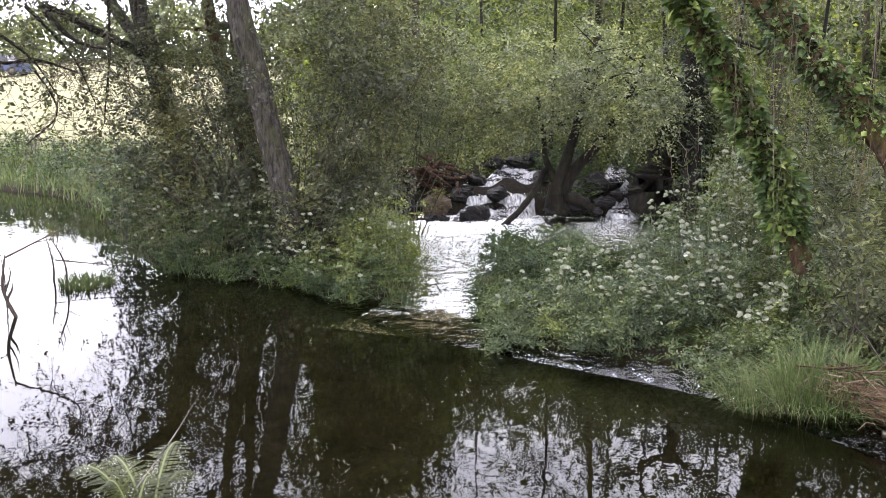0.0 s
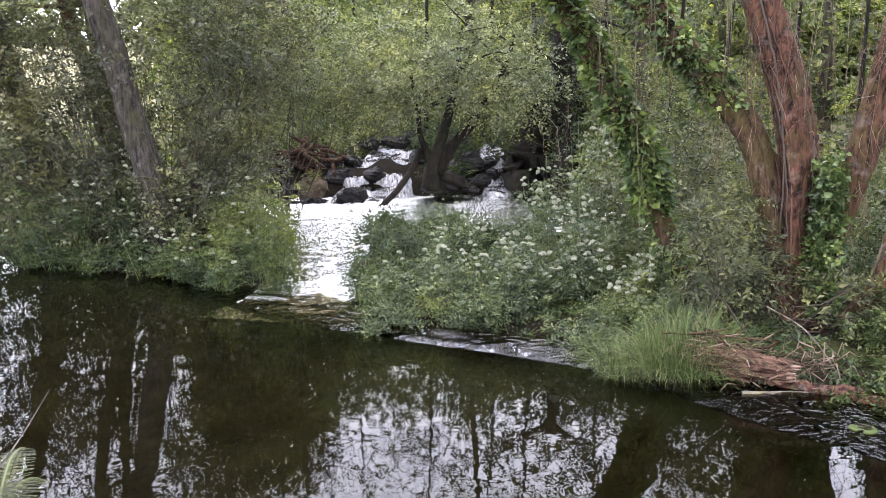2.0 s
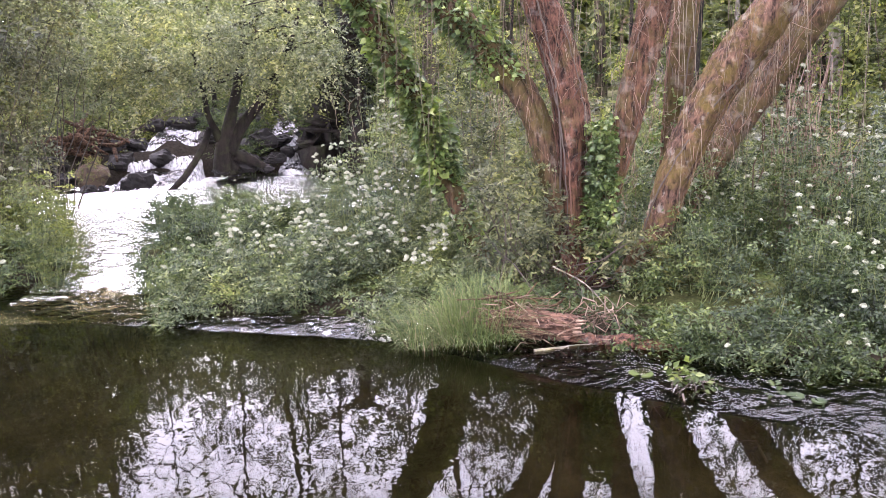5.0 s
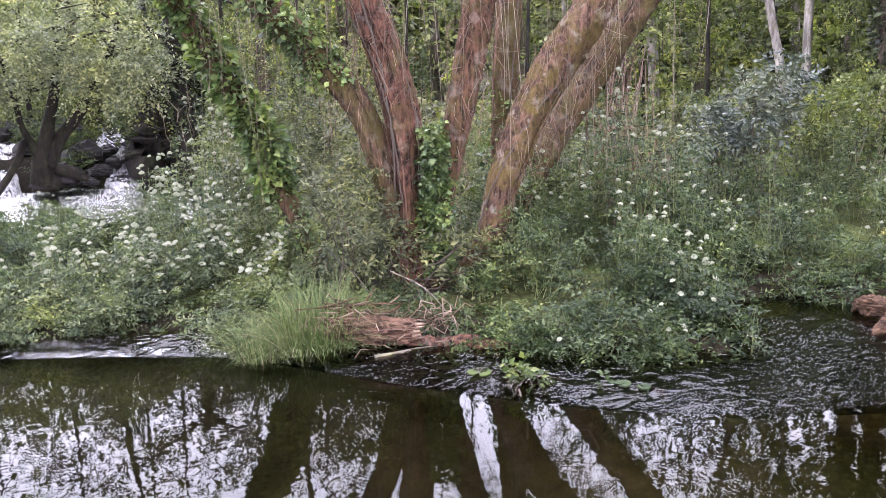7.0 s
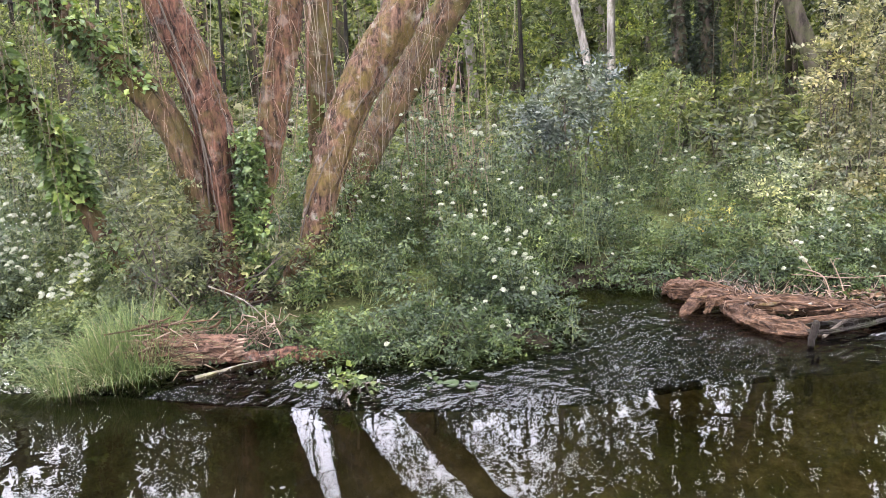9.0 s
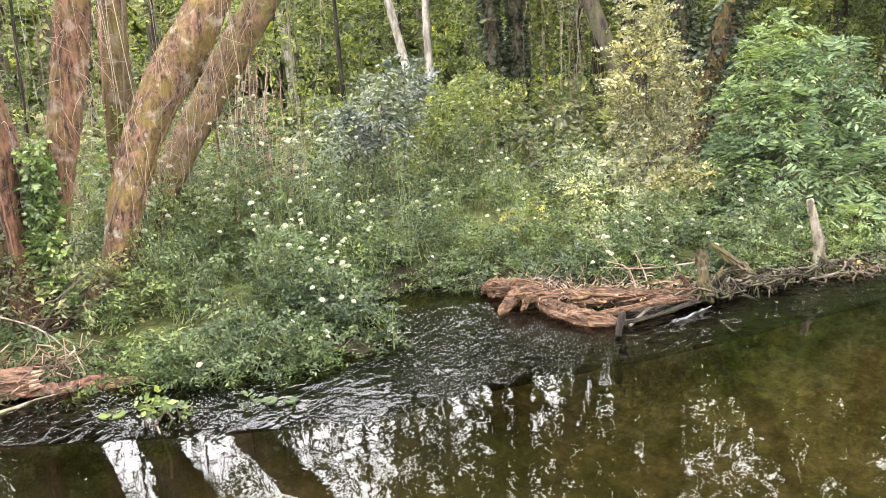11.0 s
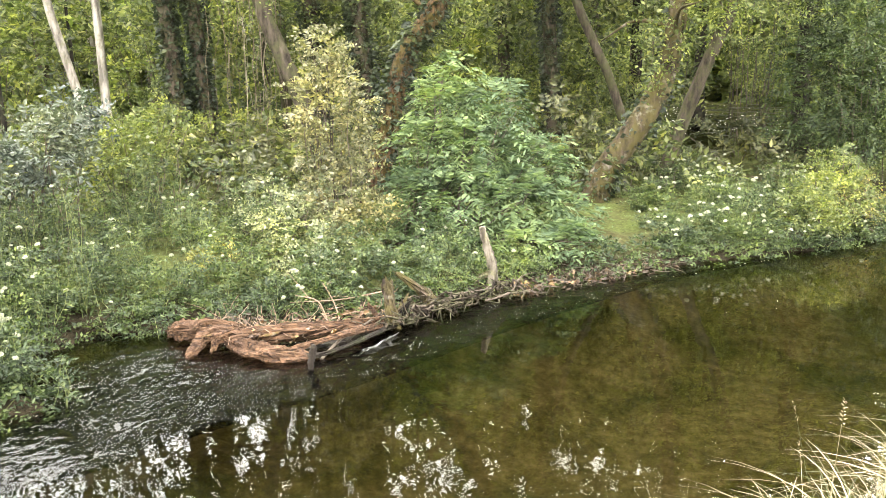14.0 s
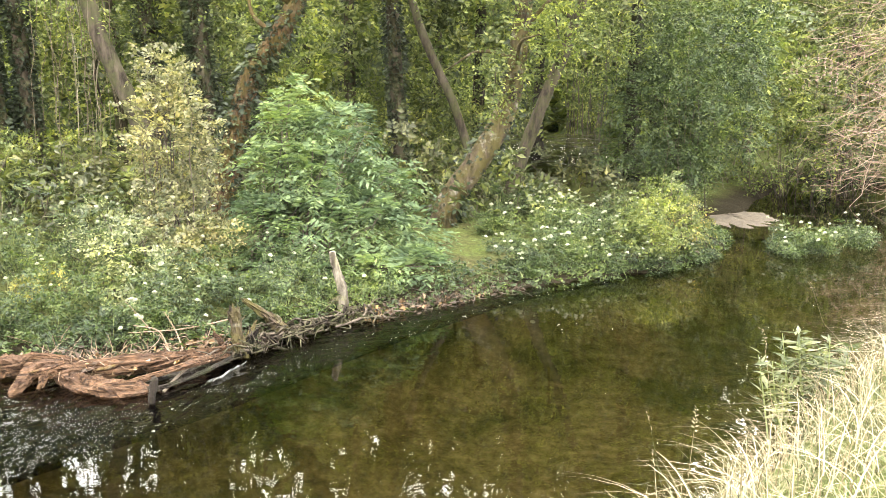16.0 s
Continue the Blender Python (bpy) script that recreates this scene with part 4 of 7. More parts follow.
# leaning tree on the cascade rocks
leaner = tree("cascade_tree", [[(1.89, 14.89, 0.52, 0.17), (1.92, 14.88, 0.89, 0.135), (2.04, 14.87, 1.25, 0.11), (2.16, 14.85, 1.66, 0.086), (2.28, 14.83, 2.11, 0.072), (2.36, 14.72, 2.66, 0.050), (2.44, 14.61, 3.29, 0.029)],
                      [(2.00, 14.92, 0.83, 0.144), (2.23, 14.89, 1.22, 0.108), (2.57, 14.79, 1.63, 0.086), (2.86, 14.64, 2.11, 0.072), (3.13, 14.48, 2.65, 0.050), (3.28, 14.35, 3.18, 0.029)],
                      [(1.89, 14.89, 1.04, 0.086), (1.73, 14.90, 1.45, 0.050), (1.67, 14.81, 1.91, 0.043), (1.56, 14.72, 2.51, 0.029)]],
     [(1.3, 14.3, 2.6, 1.4, 1.0, 0.5), (2.8, 14.2, 2.7, 1.2, 1.0, 0.6), (0.2, 14.2, 2.5, 1.0, 0.9, 0.55), (1.1, 14.6, 3.3, 0.7, 0.6, 0.25), (2.4, 14.6, 3.4, 0.6, 0.6, 0.25), (1.2, 13.9, 2.0, 0.5, 0.4, 0.3), (3.0, 14.0, 2.05, 0.8, 0.6, 0.4), (-0.6, 14.2, 2.1, 0.7, 0.6, 0.4), (0.8, 14.3, 2.1, 0.7, 0.5, 0.35), (3.5, 14.5, 2.3, 0.8, 0.5, 0.45), (2.5, 15.2, 2.3, 0.7, 0.4, 0.35), (0.3, 13.9, 1.75, 0.6, 0.4, 0.3), (1.6, 14.0, 2.3, 0.5, 0.3, 0.3)],
     BARK_DARK, LEAF_SILVER, "dark-stemmed tree leaning out from the cascade rocks", seed=14, dens=46, leaf_size=0.07, reach=0.32)

part("root", tube([(1.73, 14.90, 1.25, 0.056), (1.60, 14.82, 0.97, 0.059), (1.41, 14.73, 0.70, 0.056), (1.19, 14.55, 0.47, 0.052), (0.92, 14.37, 0.27, 0.049)], 10, 0.06, 6, 5), BARK_DARK, leaner)
part("root_flare", tube([(1.96, 14.98, 0.43, 0.21), (1.94, 14.98, 0.67, 0.17), (1.94, 14.93, 0.93, 0.135), (1.96, 14.88, 1.14, 0.10)], 16, 0.12, 6, 6, 0.15), BARK_DARK, leaner)
part("root", tube([(2.11, 14.96, 0.77, 0.098), (2.37, 14.92, 0.67, 0.084), (2.58, 14.79, 0.55, 0.056)], 10, 0.1, 6, 7), BARK_DARK, leaner)
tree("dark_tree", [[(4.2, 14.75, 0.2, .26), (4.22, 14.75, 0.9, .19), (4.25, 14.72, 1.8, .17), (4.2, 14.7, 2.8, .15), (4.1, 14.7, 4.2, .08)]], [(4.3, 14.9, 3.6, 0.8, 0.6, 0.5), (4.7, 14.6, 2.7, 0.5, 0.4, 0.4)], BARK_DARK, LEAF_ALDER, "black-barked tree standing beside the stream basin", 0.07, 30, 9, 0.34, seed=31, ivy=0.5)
# alders behind the basin spread a thin high roof of leaves
bs = np.random.default_rng(29)
for k, (x, y) in enumerate(((-0.6, 19.2), (3.4, 19.6), (6.4, 16.8))):
    bl = [(x + bs.uniform(-2.6, 2.4), y - bs.uniform(0.5, 5.0), bs.uniform(4.0, 8.2), *bs.uniform((0.5, 0.5, 0.3), (1.1, 0.9, 0.6))) for _ in range(8)]
    tree("basin_alder", [[(x, y, 0.8, .12), (x - 0.1, y - 0.4, 4, .09), (x, y - 1.6, 8.5, .03)]], bl, BARK_WOOD, LEAF_ALDER, "alder spreading thin leafy boughs over the basin", 0.085, 13, 9, 0.4, 7, 3.0, 500 + k, 9, 0.15, group="alders behind the basin")
# shrubs round the left bank and behind the cascade
shrub("bank_shrub", [(-2.3, 12.6, 1.0, 1.6, 0.6, 0.9), (-3.9, 12.5, 0.9, 0.9, 0.8, 0.85), (-1.2, 11.9, 1.2, 0.7, 0.7, 0.9), (-3.4, 12.3, 1.8, 0.8, 0.7, 0.7), (-1.3, 12.2, 2.1, 0.8, 0.7, 0.8), (-2.8, 11.6, 0.75, 0.8, 0.4, 0.5), (-1.6, 11.2, 0.8, 0.6, 0.4, 0.6), (-4.3, 12.9, 1.7, 0.7, 0.7, 0.7), (-3.6, 12.9, 2.6, 1.0, 0.8, 0.6), (-2.2, 12.9, 2.6, 1.2, 0.6, 0.7), (-0.9, 12.4, 2.9, 0.9, 0.8, 0.7), (-3.7, 13.4, 2.8, 1.3, 0.7, 1.1), (-4.7, 13.3, 1.4, 0.8, 0.7, 1.1), (-4.6, 13.6, 2.8, 0.9, 0.7, 0.7)],
      LEAF_ALDER, "dense grey-green alder scrub at the water's edge", 0.066, 48, 9, 0.27, seed=21, stems=14)
shrub("bank_shrub", [(-1.0, 13.3, 2.7, 1.2, 0.9, 0.8), (-0.3, 14.0, 2.9, 1.0, 0.9, 0.8), (-1.2, 13.2, 1.6, 0.6, 0.6, 0.6), (-1.6, 13.4, 3.6, 1.2, 0.9, 0.7)], LEAF_SILVER, "overhanging pale-leaved alder boughs beside the cascade", 0.062, 50, 10, 0.3, seed=22, stems=10)
shrub("bank_shrub", [(-1.6, 17.0, 1.5, 1.3, 0.9, 1.2), (-0.2, 18.2, 2.0, 1.6, 0.9, 1.2), (1.6, 18.6, 1.9, 1.6, 0.8, 1.0), (3.6, 18.2, 1.9, 1.6, 0.9, 1.2), (-3.2, 16.6, 1.6, 1.4, 0.9, 1.4)], LEAF_FRESH,
      "bright yellow-green scrub above the cascade", 0.08, 34, 9, 0.34, seed=23, stems=8)
shrub("hollow_bush", [(4.5, 15.6, 1.8, 1.2, 0.9, 1.0), (5.6, 14.8, 1.5, 1.3, 1.0, 1.3), (6.6, 13.6, 1.4, 1.4, 1.0, 1.3), (4.4, 15.2, 2.6, 1.3, 0.9, 0.7), (4.6, 18.5, 3.0, 1.6, 1.2, 1.1), (3.0, 19.5, 3.4, 1.5, 1.2, 0.9)], LEAF_FAR, "shaded thicket beside the stream basin", 0.075, 32, 9, 0.34, seed=24, stems=10)
shrub("silver_sallow", [(3.9, 9.2, 1.3, 0.6, 0.5, 0.7), (4.6, 8.9, 1.2, 0.6, 0.5, 0.7)], LEAF_WILLOW, "grey-leaved sallow behind the willow", 0.09, 55, 10, 0.3, seed=25, slim=0.28, stems=8)
shrub("willow_regrowth", [(3.7, 6.95, 0.75, 0.32, 0.3, 0.6), (4.95, 6.4, 0.4, 0.3, 0.3, 0.35), (3.95, 6.75, 0.55, 0.3, 0.2, 0.4), (4.5, 6.5, 0.5, 0.3, 0.2, 0.35), (3.55, 7.05, 0.9, 0.4, 0.35, 0.7)], LEAF_WILLOW, "young leafy willow shoots round the trunk base", 0.065, 90, 9, 0.22, seed=26, stems=10, slim=0.4)

# meadow bank on the left
mr = np.random.default_rng(19)
pm = mr.uniform([-20, 17], [-5.2, 30], (18000, 2))
dm = seg_dist(pm, FAR_BANK, False)
pm = pm[~inside(pm, POOL) & (dm < 3.2) & (dm > 0.05)]
solid("bank_weeds", blades(mr, np.column_stack([pm, ground_z(pm) - 0.02]), 0.6, 0.022, 0.8), GRASS_GREEN, "rank grass and weeds along the meadow bank", "grass", kind="stuff", smooth=False)
for k, (x, y, z, rx, rz) in enumerate([(-7.2, 20.0, 0.7, 1.2, 0.75), (-9.8, 23.2, 0.7, 1.6, 0.75), (-12.5, 25.4, 0.7, 1.8, 0.75), (-15, 27.4, 0.8, 2.0, 0.75), (-6.4, 17.6, 0.6, 0.9, 0.7), (-8.8, 21.9, 0.7, 1.2, 0.75)]):
    shrub("meadow_hedge", [(x, y, z, rx, 0.8, rz)], LEAF_HERB, "low weedy bush along the meadow edge", 0.09, 34, 9, 0.35, seed=200 + k, group="meadow edge growth", stems=5)

# woods behind, in bands; low behind the willow, tall to the right
band = np.random.default_rng(5)
for k in range(44):
    u = k / 43
    deg = -9 + 122 * u                                  # clockwise from +y
    ang = radians(deg)
    dist = band.uniform(20, 34)
    x, y = 0.6 + dist * math.sin(ang), dist * math.cos(ang)
    gap = -2 < deg < 52
    h = 1.2 + (0.15 + 0.06 * band.random()) * dist if gap else band.uniform(8.5, 12)
    if inside(np.array([[x, y]]), POOL)[0] or inside(np.array([[x, y]]), BACK_POOL)[0] or (x > 18.5 and -4.5 < y < 1.5):
        continue
    g = float(ground_z(np.array([[x, y]]))[0])
    lean = band.uniform(-0.6, 0.6)
    r = band.uniform(0.10, 0.2)
    st = [(x, y, g - 0.1, r * 1.2), (x + lean * 0.3, y, g + h * 0.25, r), (x + lean, y, g + h * 0.6, r * 0.7), (x + lean * 1.5, y, g + h, r * 0.2)]
    bl = [(x + lean, y, g + h * 0.72, 2.1, 2.1, h * 0.26), (x + lean * 0.5 + band.uniform(-1, 1), y, g + h * 0.36, 1.8, 1.6, h * 0.16)]
    tree("woodland_tree", [st], bl, BARK_BIRCH if k in (17, 19, 22) else BARK_WOOD, (LEAF_FAR, LEAF_FRESH)[k % 2], "woodland tree with open light green crown", 0.21, 2.4, 9, 0.6, 2, 1.6,
         300 + k, 8, group="trees of the wood behind", ivy=0.35 if k > 22 and k % 2 else 0.0)
for k in range(46):
    deg = -6 + 116 * k / 45
    ang = radians(deg)
    dist = band.uniform(13.5, 18) if k % 2 else band.uniform(18, 27)
    x, y = 0.6 + dist * math.sin(ang), dist * math.cos(ang)
    q = np.array([[x, y]])
    if (-3 < x < 6.5 and y < 21) or inside(q, POOL)[0] or seg_dist(q, POOL)[0] < 1.5 or (x > 19 and -5 < y < 2):
        continue
    g = float(ground_z(q)[0])
    hh = band.uniform(0.45, 0.75) if dist < 20 else band.uniform(0.8, 1.2)
    shrub("undergrowth_bush", [(x, y, g + hh * 0.6, 1.7, 1.4, hh), (x + band.uniform(-1.2, 1.2), y + 0.6, g + hh * 1.5, 1.2, 1.1, hh * 0.8)],
          (LEAF_FRESH, LEAF_FAR, LEAF_HERB, LEAF_ALDER)[k % 4], "woodland undergrowth bush in summer leaf", 0.14, 6, 9, 0.38, 400 + k, group="undergrowth of the wood", stems=5)

# sunlit thicket on the rise behind the cascade
shrub("hillside_thicket", [(-3.0, 21.0, 2.6, 1.8, 1.2, 1.6), (-0.5, 22.0, 3.0, 2.0, 1.2, 1.9), (2.0, 22.5, 3.0, 2.0, 1.2, 1.9), (4.8, 21.5, 2.8, 2.0, 1.2, 1.7), (7.2, 20.0, 2.6, 1.8, 1.2, 1.6), (0.8, 24.5, 4.8, 2.4, 1.2, 1.4), (5.0, 24.0, 4.6, 2.4, 1.2, 1.4)],
      LEAF_FRESH, "sunlit leafy thicket behind the cascade", 0.14, 9, 9, 0.45, 333, 0.5, 0.5, 6)

# young leafy growth filling the wood between the trunks
for k in range(20):
    deg = 46 + 62 * k / 19
    dist = band.uniform(20, 26)
    x, y = 0.6 + dist * math.sin(radians(deg)), dist * math.cos(radians(deg))
    q = np.array([[x, y]])
    if inside(q, POOL)[0] or (-4.5 < y < 0.5):
        continue
    shrub("young_tree", [(x, y, 2.6, 1.7, 1.4, 1.3), (x + band.uniform(-1, 1), y + 0.5, 4.6, 1.9, 1.5, 1.5)], (LEAF_FRESH, LEAF_FAR)[k % 2], "young leafy tree filling the wood", 0.17, 4.2, 9, 0.5, 900 + k, 0.5, 0.5, 4, "tree", group="young trees of the wood")

# airy tall crowns above the low wood, with the sky between their sprays
for k in range(14):
    deg = 1 + 51 * k / 13
    dist = band.uniform(17, 27)
    x, y = 0.6 + dist * math.sin(radians(deg)), dist * math.cos(radians(deg))
    g = float(ground_z(np.array([[x, y]]))[0])
    h = 3.5 + 0.33 * dist + band.uniform(-0.8, 1.2)
    st = [(x, y, g - 0.1, .055), (x + band.uniform(-0.4, 0.4), y, g + h * 0.5, .03), (x - 0.2, y, g + h, .012)]
    bl = [(x + band.uniform(-1.6, 1.6), y + band.uniform(-0.8, 0.8), g + h * q, 0.75, 0.75, 0.5) for q in (0.38, 0.45, 0.52, 0.6, 0.67, 0.74, 0.81, 0.88, 0.95, 1.0)]
    tree("slender_tree", [st], bl, BARK_DARK, LEAF_FAR, "slender tree with an airy open crown", 0.11, 5.5, 9, 0.55, 4, 1.6, 700 + k, 7, 0.1, group="airy trees above the wood")

# unseen trees added on the near bank behind the camera to shade the place from that side
for k, (x, y, h) in enumerate(((-13, -3, 11), (-9, -7.5, 12), (-4.5, -8, 13), (0, -9, 12), (-7, -12, 14), (-1.5, -13, 14), (4.0, -13.5, 13), (-15, -9, 13))):
    tree("added_shade_tree", [[(x, y, 0.7, .24), (x + 0.3, y, 4, .18), (x, y + 0.3, h, .05)]], [(x, y, h * 0.72, 3.0, 3.0, h * 0.22), (x + 0.8, y, h * 0.42, 2.4, 2.4, 1.5)], BARK_WOOD, LEAF_FAR,
         "unseen leafy tree added on the near bank for shade", 0.3, 2.4, 8, 0.7, 4, 2, 800 + k, 8, group="near bank trees")

# far woodland edge closing the view
fr_ = np.random.default_rng(77)
fb = []
for k in range(60):
    ang = radians(-7 + 132 * k / 59)
    dist = fr_.uniform(38, 46)
    hgt = 8.0 if radians(-4) < ang < radians(67) else 6.5 if radians(103) < ang < radians(109) else 15.0
    fb.append((0.6 + dist * math.sin(ang), dist * math.cos(ang), hgt * 0.5 + fr_.uniform(0, 1), 3.2, 3.0, hgt * 0.62))
fc, fd = blob_sprays(fr_, fb, 1.5, 0.6)
far_wood = thing("far_woodland", (20, 36, 0.5), "distant sunlit woodland edge", "woods", kind="stuff")
part("crown", sprays(fr_, fc, fd, 1.4, 6, 0.8, 0.5), LEAF_FRESH, far_wood, smooth=False, kind="stuff")
fb = [(-66 + 7 * k + fr_.uniform(-2, 2), 84 + fr_.uniform(-5, 5), 7.8 + fr_.uniform(-1, 1), 5, 4, 3.6) for k in range(10)]
fc, fd = blob_sprays(fr_, fb, 1.8, 0.6)
hedge = thing("far_treeline", (-35, 84, 6), "grey-green tree line beyond the meadow", "woods", kind="stuff")
part("crown", sprays(fr_, fc, fd, 1.4, 6, 0.75, 0.45), LEAF_SILVER, hedge, smooth=False, kind="stuff")


# wooded slope that rises behind the far trees
sa = np.radians(np.linspace(-4, 128, 200))
sd = np.linspace(47, 64, 14)
sg = np.stack(np.meshgrid(sa, sd, indexing="ij"), -1).reshape(-1, 2)
sp = np.column_stack([0.6 + sg[:, 1] * np.sin(sg[:, 0]), sg[:, 1] * np.cos(sg[:, 0])])
top_ = 9.0 - 2.6 * np.exp(-((np.degrees(sg[:, 0]) - 106) / 2.5) ** 2) - 5.0 * (1 - ((np.degrees(sg[:, 0]) + 4) / 6).clip(0, 1))
sz = 0.3 + top_ * ((sg[:, 1] - 47) / 12).clip(0, 1) ** 0.7 + 0.5 * wavy(sp, 0.9, 2.0)
solid("backdrop_slope", (np.column_stack([sp, sz]), grid_faces(200, 14)), plain_mat("far_leafage", (0.02, 0.03, 0.012), (0.1, 0.115, 0.04), 1.6, 0.9, 0.8, 0.3), "hazy green wooded slope far behind the trees", "woods", kind="structure")


# ---------------------------------------------------------------- flowering stands along the water
def umbel_shape(seed):
    """A flower head: one lumpy dome of florets with a scalloped rim."""
    rng = np.random.default_rng(seed)
    nr, na = 5, 18
    ph = rng.uniform(0, 6, 3)
    rows = []
    for i in range(nr):
        k = (i + 0.35) / (nr - 0.65)
        th = np.linspace(0, 2 * math.pi, na, endpoint=False) + 0.17 * i
        lump = np.sin(9 * th + ph[0] + 2 * i)
        rr = 0.047 * k * (1 + 0.10 * lump * k + 0.06 * np.sin(2 * th + ph[1]))
        z = 0.034 * (1 - k ** 2.2) + 0.006 * np.sin(6 * th + ph[2] + 2.4 * i) + 0.004 * rng.standard_normal(na)
        rows.append(np.stack([rr * np.cos(th), rr * np.sin(th), z], 1))
    rows.append(rows[-1] * np.array([0.75, 0.75, 1]) - np.array([0, 0, 0.012]))
    v = np.concatenate(rows)
    i, j = np.meshgrid(np.arange(nr), np.arange(na), indexing="ij")
    j2 = (j + 1) % na
    f = np.stack([i * na + j, (i + 1) * na + j, (i + 1) * na + j2, i * na + j2], -1).reshape(-1, 4)
    cap = [[0, k, k + 1, (k + 2) % na] for k in range(1, na - 2, 2)]
    return v, np.vstack([f, np.array(cap)])


UMBEL_SHAPES = [umbel_shape(s) for s in (1, 2, 3)]
UMBELS = [mesh_np("umbel", v, f, FLORET, False) for v, f in UMBEL_SHAPES]


def stand(name, poly, height, leaf, label, seed, dens=60, flowers=60, leaf_size=0.042, fsize=0.56, edge=0.35, reach=0.22, group="", slim=0.42, fpoly=None, grow=0.2):
    """A thick stand of umbel-bearing herbs over a plot; height is a function of places. Leaves crowd the outside, stalks carry white heads."""
    rng = np.random.default_rng(seed)
    q = np.array(poly)
    q = q + unit(q - q.mean(0)) * grow
    poly = [tuple(w) for w in q]
    lo, hi = q.min(0), q.max(0)

    def plot(n):
        p = rng.uniform(lo, hi, (n, 2))
        return p[inside(p, poly)]

    def tall(p):
        e = seg_dist(p, poly)
        return height(p) * (0.72 + 0.28 * (1 - np.exp(-e / edge))) * (1 + 0.2 * wavy(p, 1.9, seed) + 0.16 * wavy(p, 4.3, seed + 1) + 0.1 * wavy(p, 8.0, seed + 3)).clip(0.5, 1.5)

    # plants: clumps of leaning stems with their leaves crowded towards the top, dark gaps between them
    area = np.prod(hi - lo)
    plants = plot(int(area * 9))
    stems_each = max(4, int(dens / 7))
    vigour = rng.uniform(0.55, 1.3, len(plants)) * np.where(rng.random(len(plants)) < 0.15, 0.55, 1.0)
    shade = wavy(plants, 4.5, seed + 6)
    keep = shade > -0.55
    plants, vigour = plants[keep], vigour[keep]
    own = np.repeat(np.arange(len(plants)), stems_each)
    foot = plants[own] + 0.06 * rng.standard_normal((len(own), 2))
    p = plants[own] + 0.15 * rng.standard_normal((len(own), 2))
    ok = inside(p, poly)
    own, foot, p = own[ok], foot[ok], p[ok]
    h = tall(plants)[own] * vigour[own] * rng.uniform(0.6, 1.12, len(p))
    g = ground_z(p).clip(-0.04)
    nodes = 7
    u = 1 - 0.85 * rng.random((len(p), nodes)) ** 1.35
    ang = rng.uniform(0, 2 * math.pi, (len(p), nodes))
    c = np.stack([foot[:, :1] * (1 - u) + p[:, :1] * u, foot[:, 1:] * (1 - u) + p[:, 1:] * u, g[:, None] + h[:, None] * u], -1).reshape(-1, 3)
    d = unit(np.stack([np.cos(ang), np.sin(ang), rng.uniform(0.0, 0.8, ang.shape)], -1).reshape(-1, 3))
    base = np.array([q[:, 0].mean(), q[:, 1].mean(), 0.0])
    base[2] = float(ground_z(base[None, :2])[0])
    t = thing(name, base, label, "plants", group)
    part("foliage", sprays(rng, c, d, reach, 10, leaf_size * 1.13, leaf_size * slim * 1.13, 0.45), leaf, t, smooth=False)
    m = len(p)
    part("stalk", threads(rng, np.column_stack([foot, g]), np.column_stack([p + 0.03 * rng.standard_normal((m, 2)), g + h * 1.03]), 0.004, 0.02, 4), STALK, t, kind="stuff")
    if flowers:
        ripe = np.where(inside(p, fpoly or poly) & ((wavy(p, 2.4, seed + 9) + 0.6 * wavy(p, 6.0, seed + 4) > -0.45) | (flowers > 500)) & (h > 0.58 * tall(p)))[0]
        ripe = rng.permutation(ripe)[:flowers]
        flowers = len(ripe)
        fp, fz = p[ripe], g[ripe] + h[ripe] * rng.uniform(1.03, 1.16, flowers) + 0.05
        order = np.argsort(np.hypot(*fp.T))
        fp, fz = fp[order], fz[order]
        rest = []
        for i in range(flowers):
            if i >= 280:                                  # the ones deep in the stand are one mesh
                w, fw = UMBEL_SHAPES[i % 3]
                ax, ay = rng.uniform(-0.5, 0.5, 2)
                w = w * fsize * rng.uniform(0.7, 1.25)
                w = w + np.outer(w[:, 0], [0, 0, ax]) + np.outer(w[:, 1], [0, 0, ay])
                rest.append((w + np.array([*fp[i], fz[i]]), fw))
                continue
            ob = new("umbel", UMBELS[i % 3])
            ob.parent = t
            s = fsize * rng.uniform(0.7, 1.25)
            loc = np.array([*fp[i], fz[i]]) - base
            ob.matrix_basis = pose(*loc, rng.uniform(-28, 28), rng.uniform(-28, 28), rng.uniform(0, 360)) @ Matrix.Scale(s, 4)
        if rest:
            part("umbel_mass", join(rest), FLORET, t, smooth=False, kind="stuff")
    return t


stand("flowering_stand", [(0.62, 8.05), (0.95, 7.8), (2.2, 7.02), (2.75, 6.5), (3.05, 6.3), (3.3, 7.2), (3.5, 8.2), (3.9, 9.6), (3.5, 11.2), (2.5, 11.2), (1.8, 10.3), (1.1, 9.6)],
      lambda p: np.minimum(np.interp(np.hypot(p[:, 0], p[:, 1]), [7.2, 8.0, 9.0, 10.0, 11.0], [0.16, 0.36, 0.74, 1.2, 1.6]), 0.5 + 1.25 * ((np.degrees(np.arctan2(p[:, 0] - 0.4, p[:, 1])) - 11.5) / 4.0).clip(0, 1) + 0.2 * (9.0 - np.hypot(p[:, 0], p[:, 1])).clip(0, 1)),
      LEAF_DROPWORT_SUNLIT, "tall stand of white-flowered water dropwort", 51, 78, 2600, fsize=0.6, fpoly=[(0.95, 8.5), (1.7, 8.0), (2.4, 7.6), (3.1, 7.2), (3.5, 8.2), (3.9, 9.6), (3.5, 11.2), (2.5, 11.2), (1.3, 9.7)])
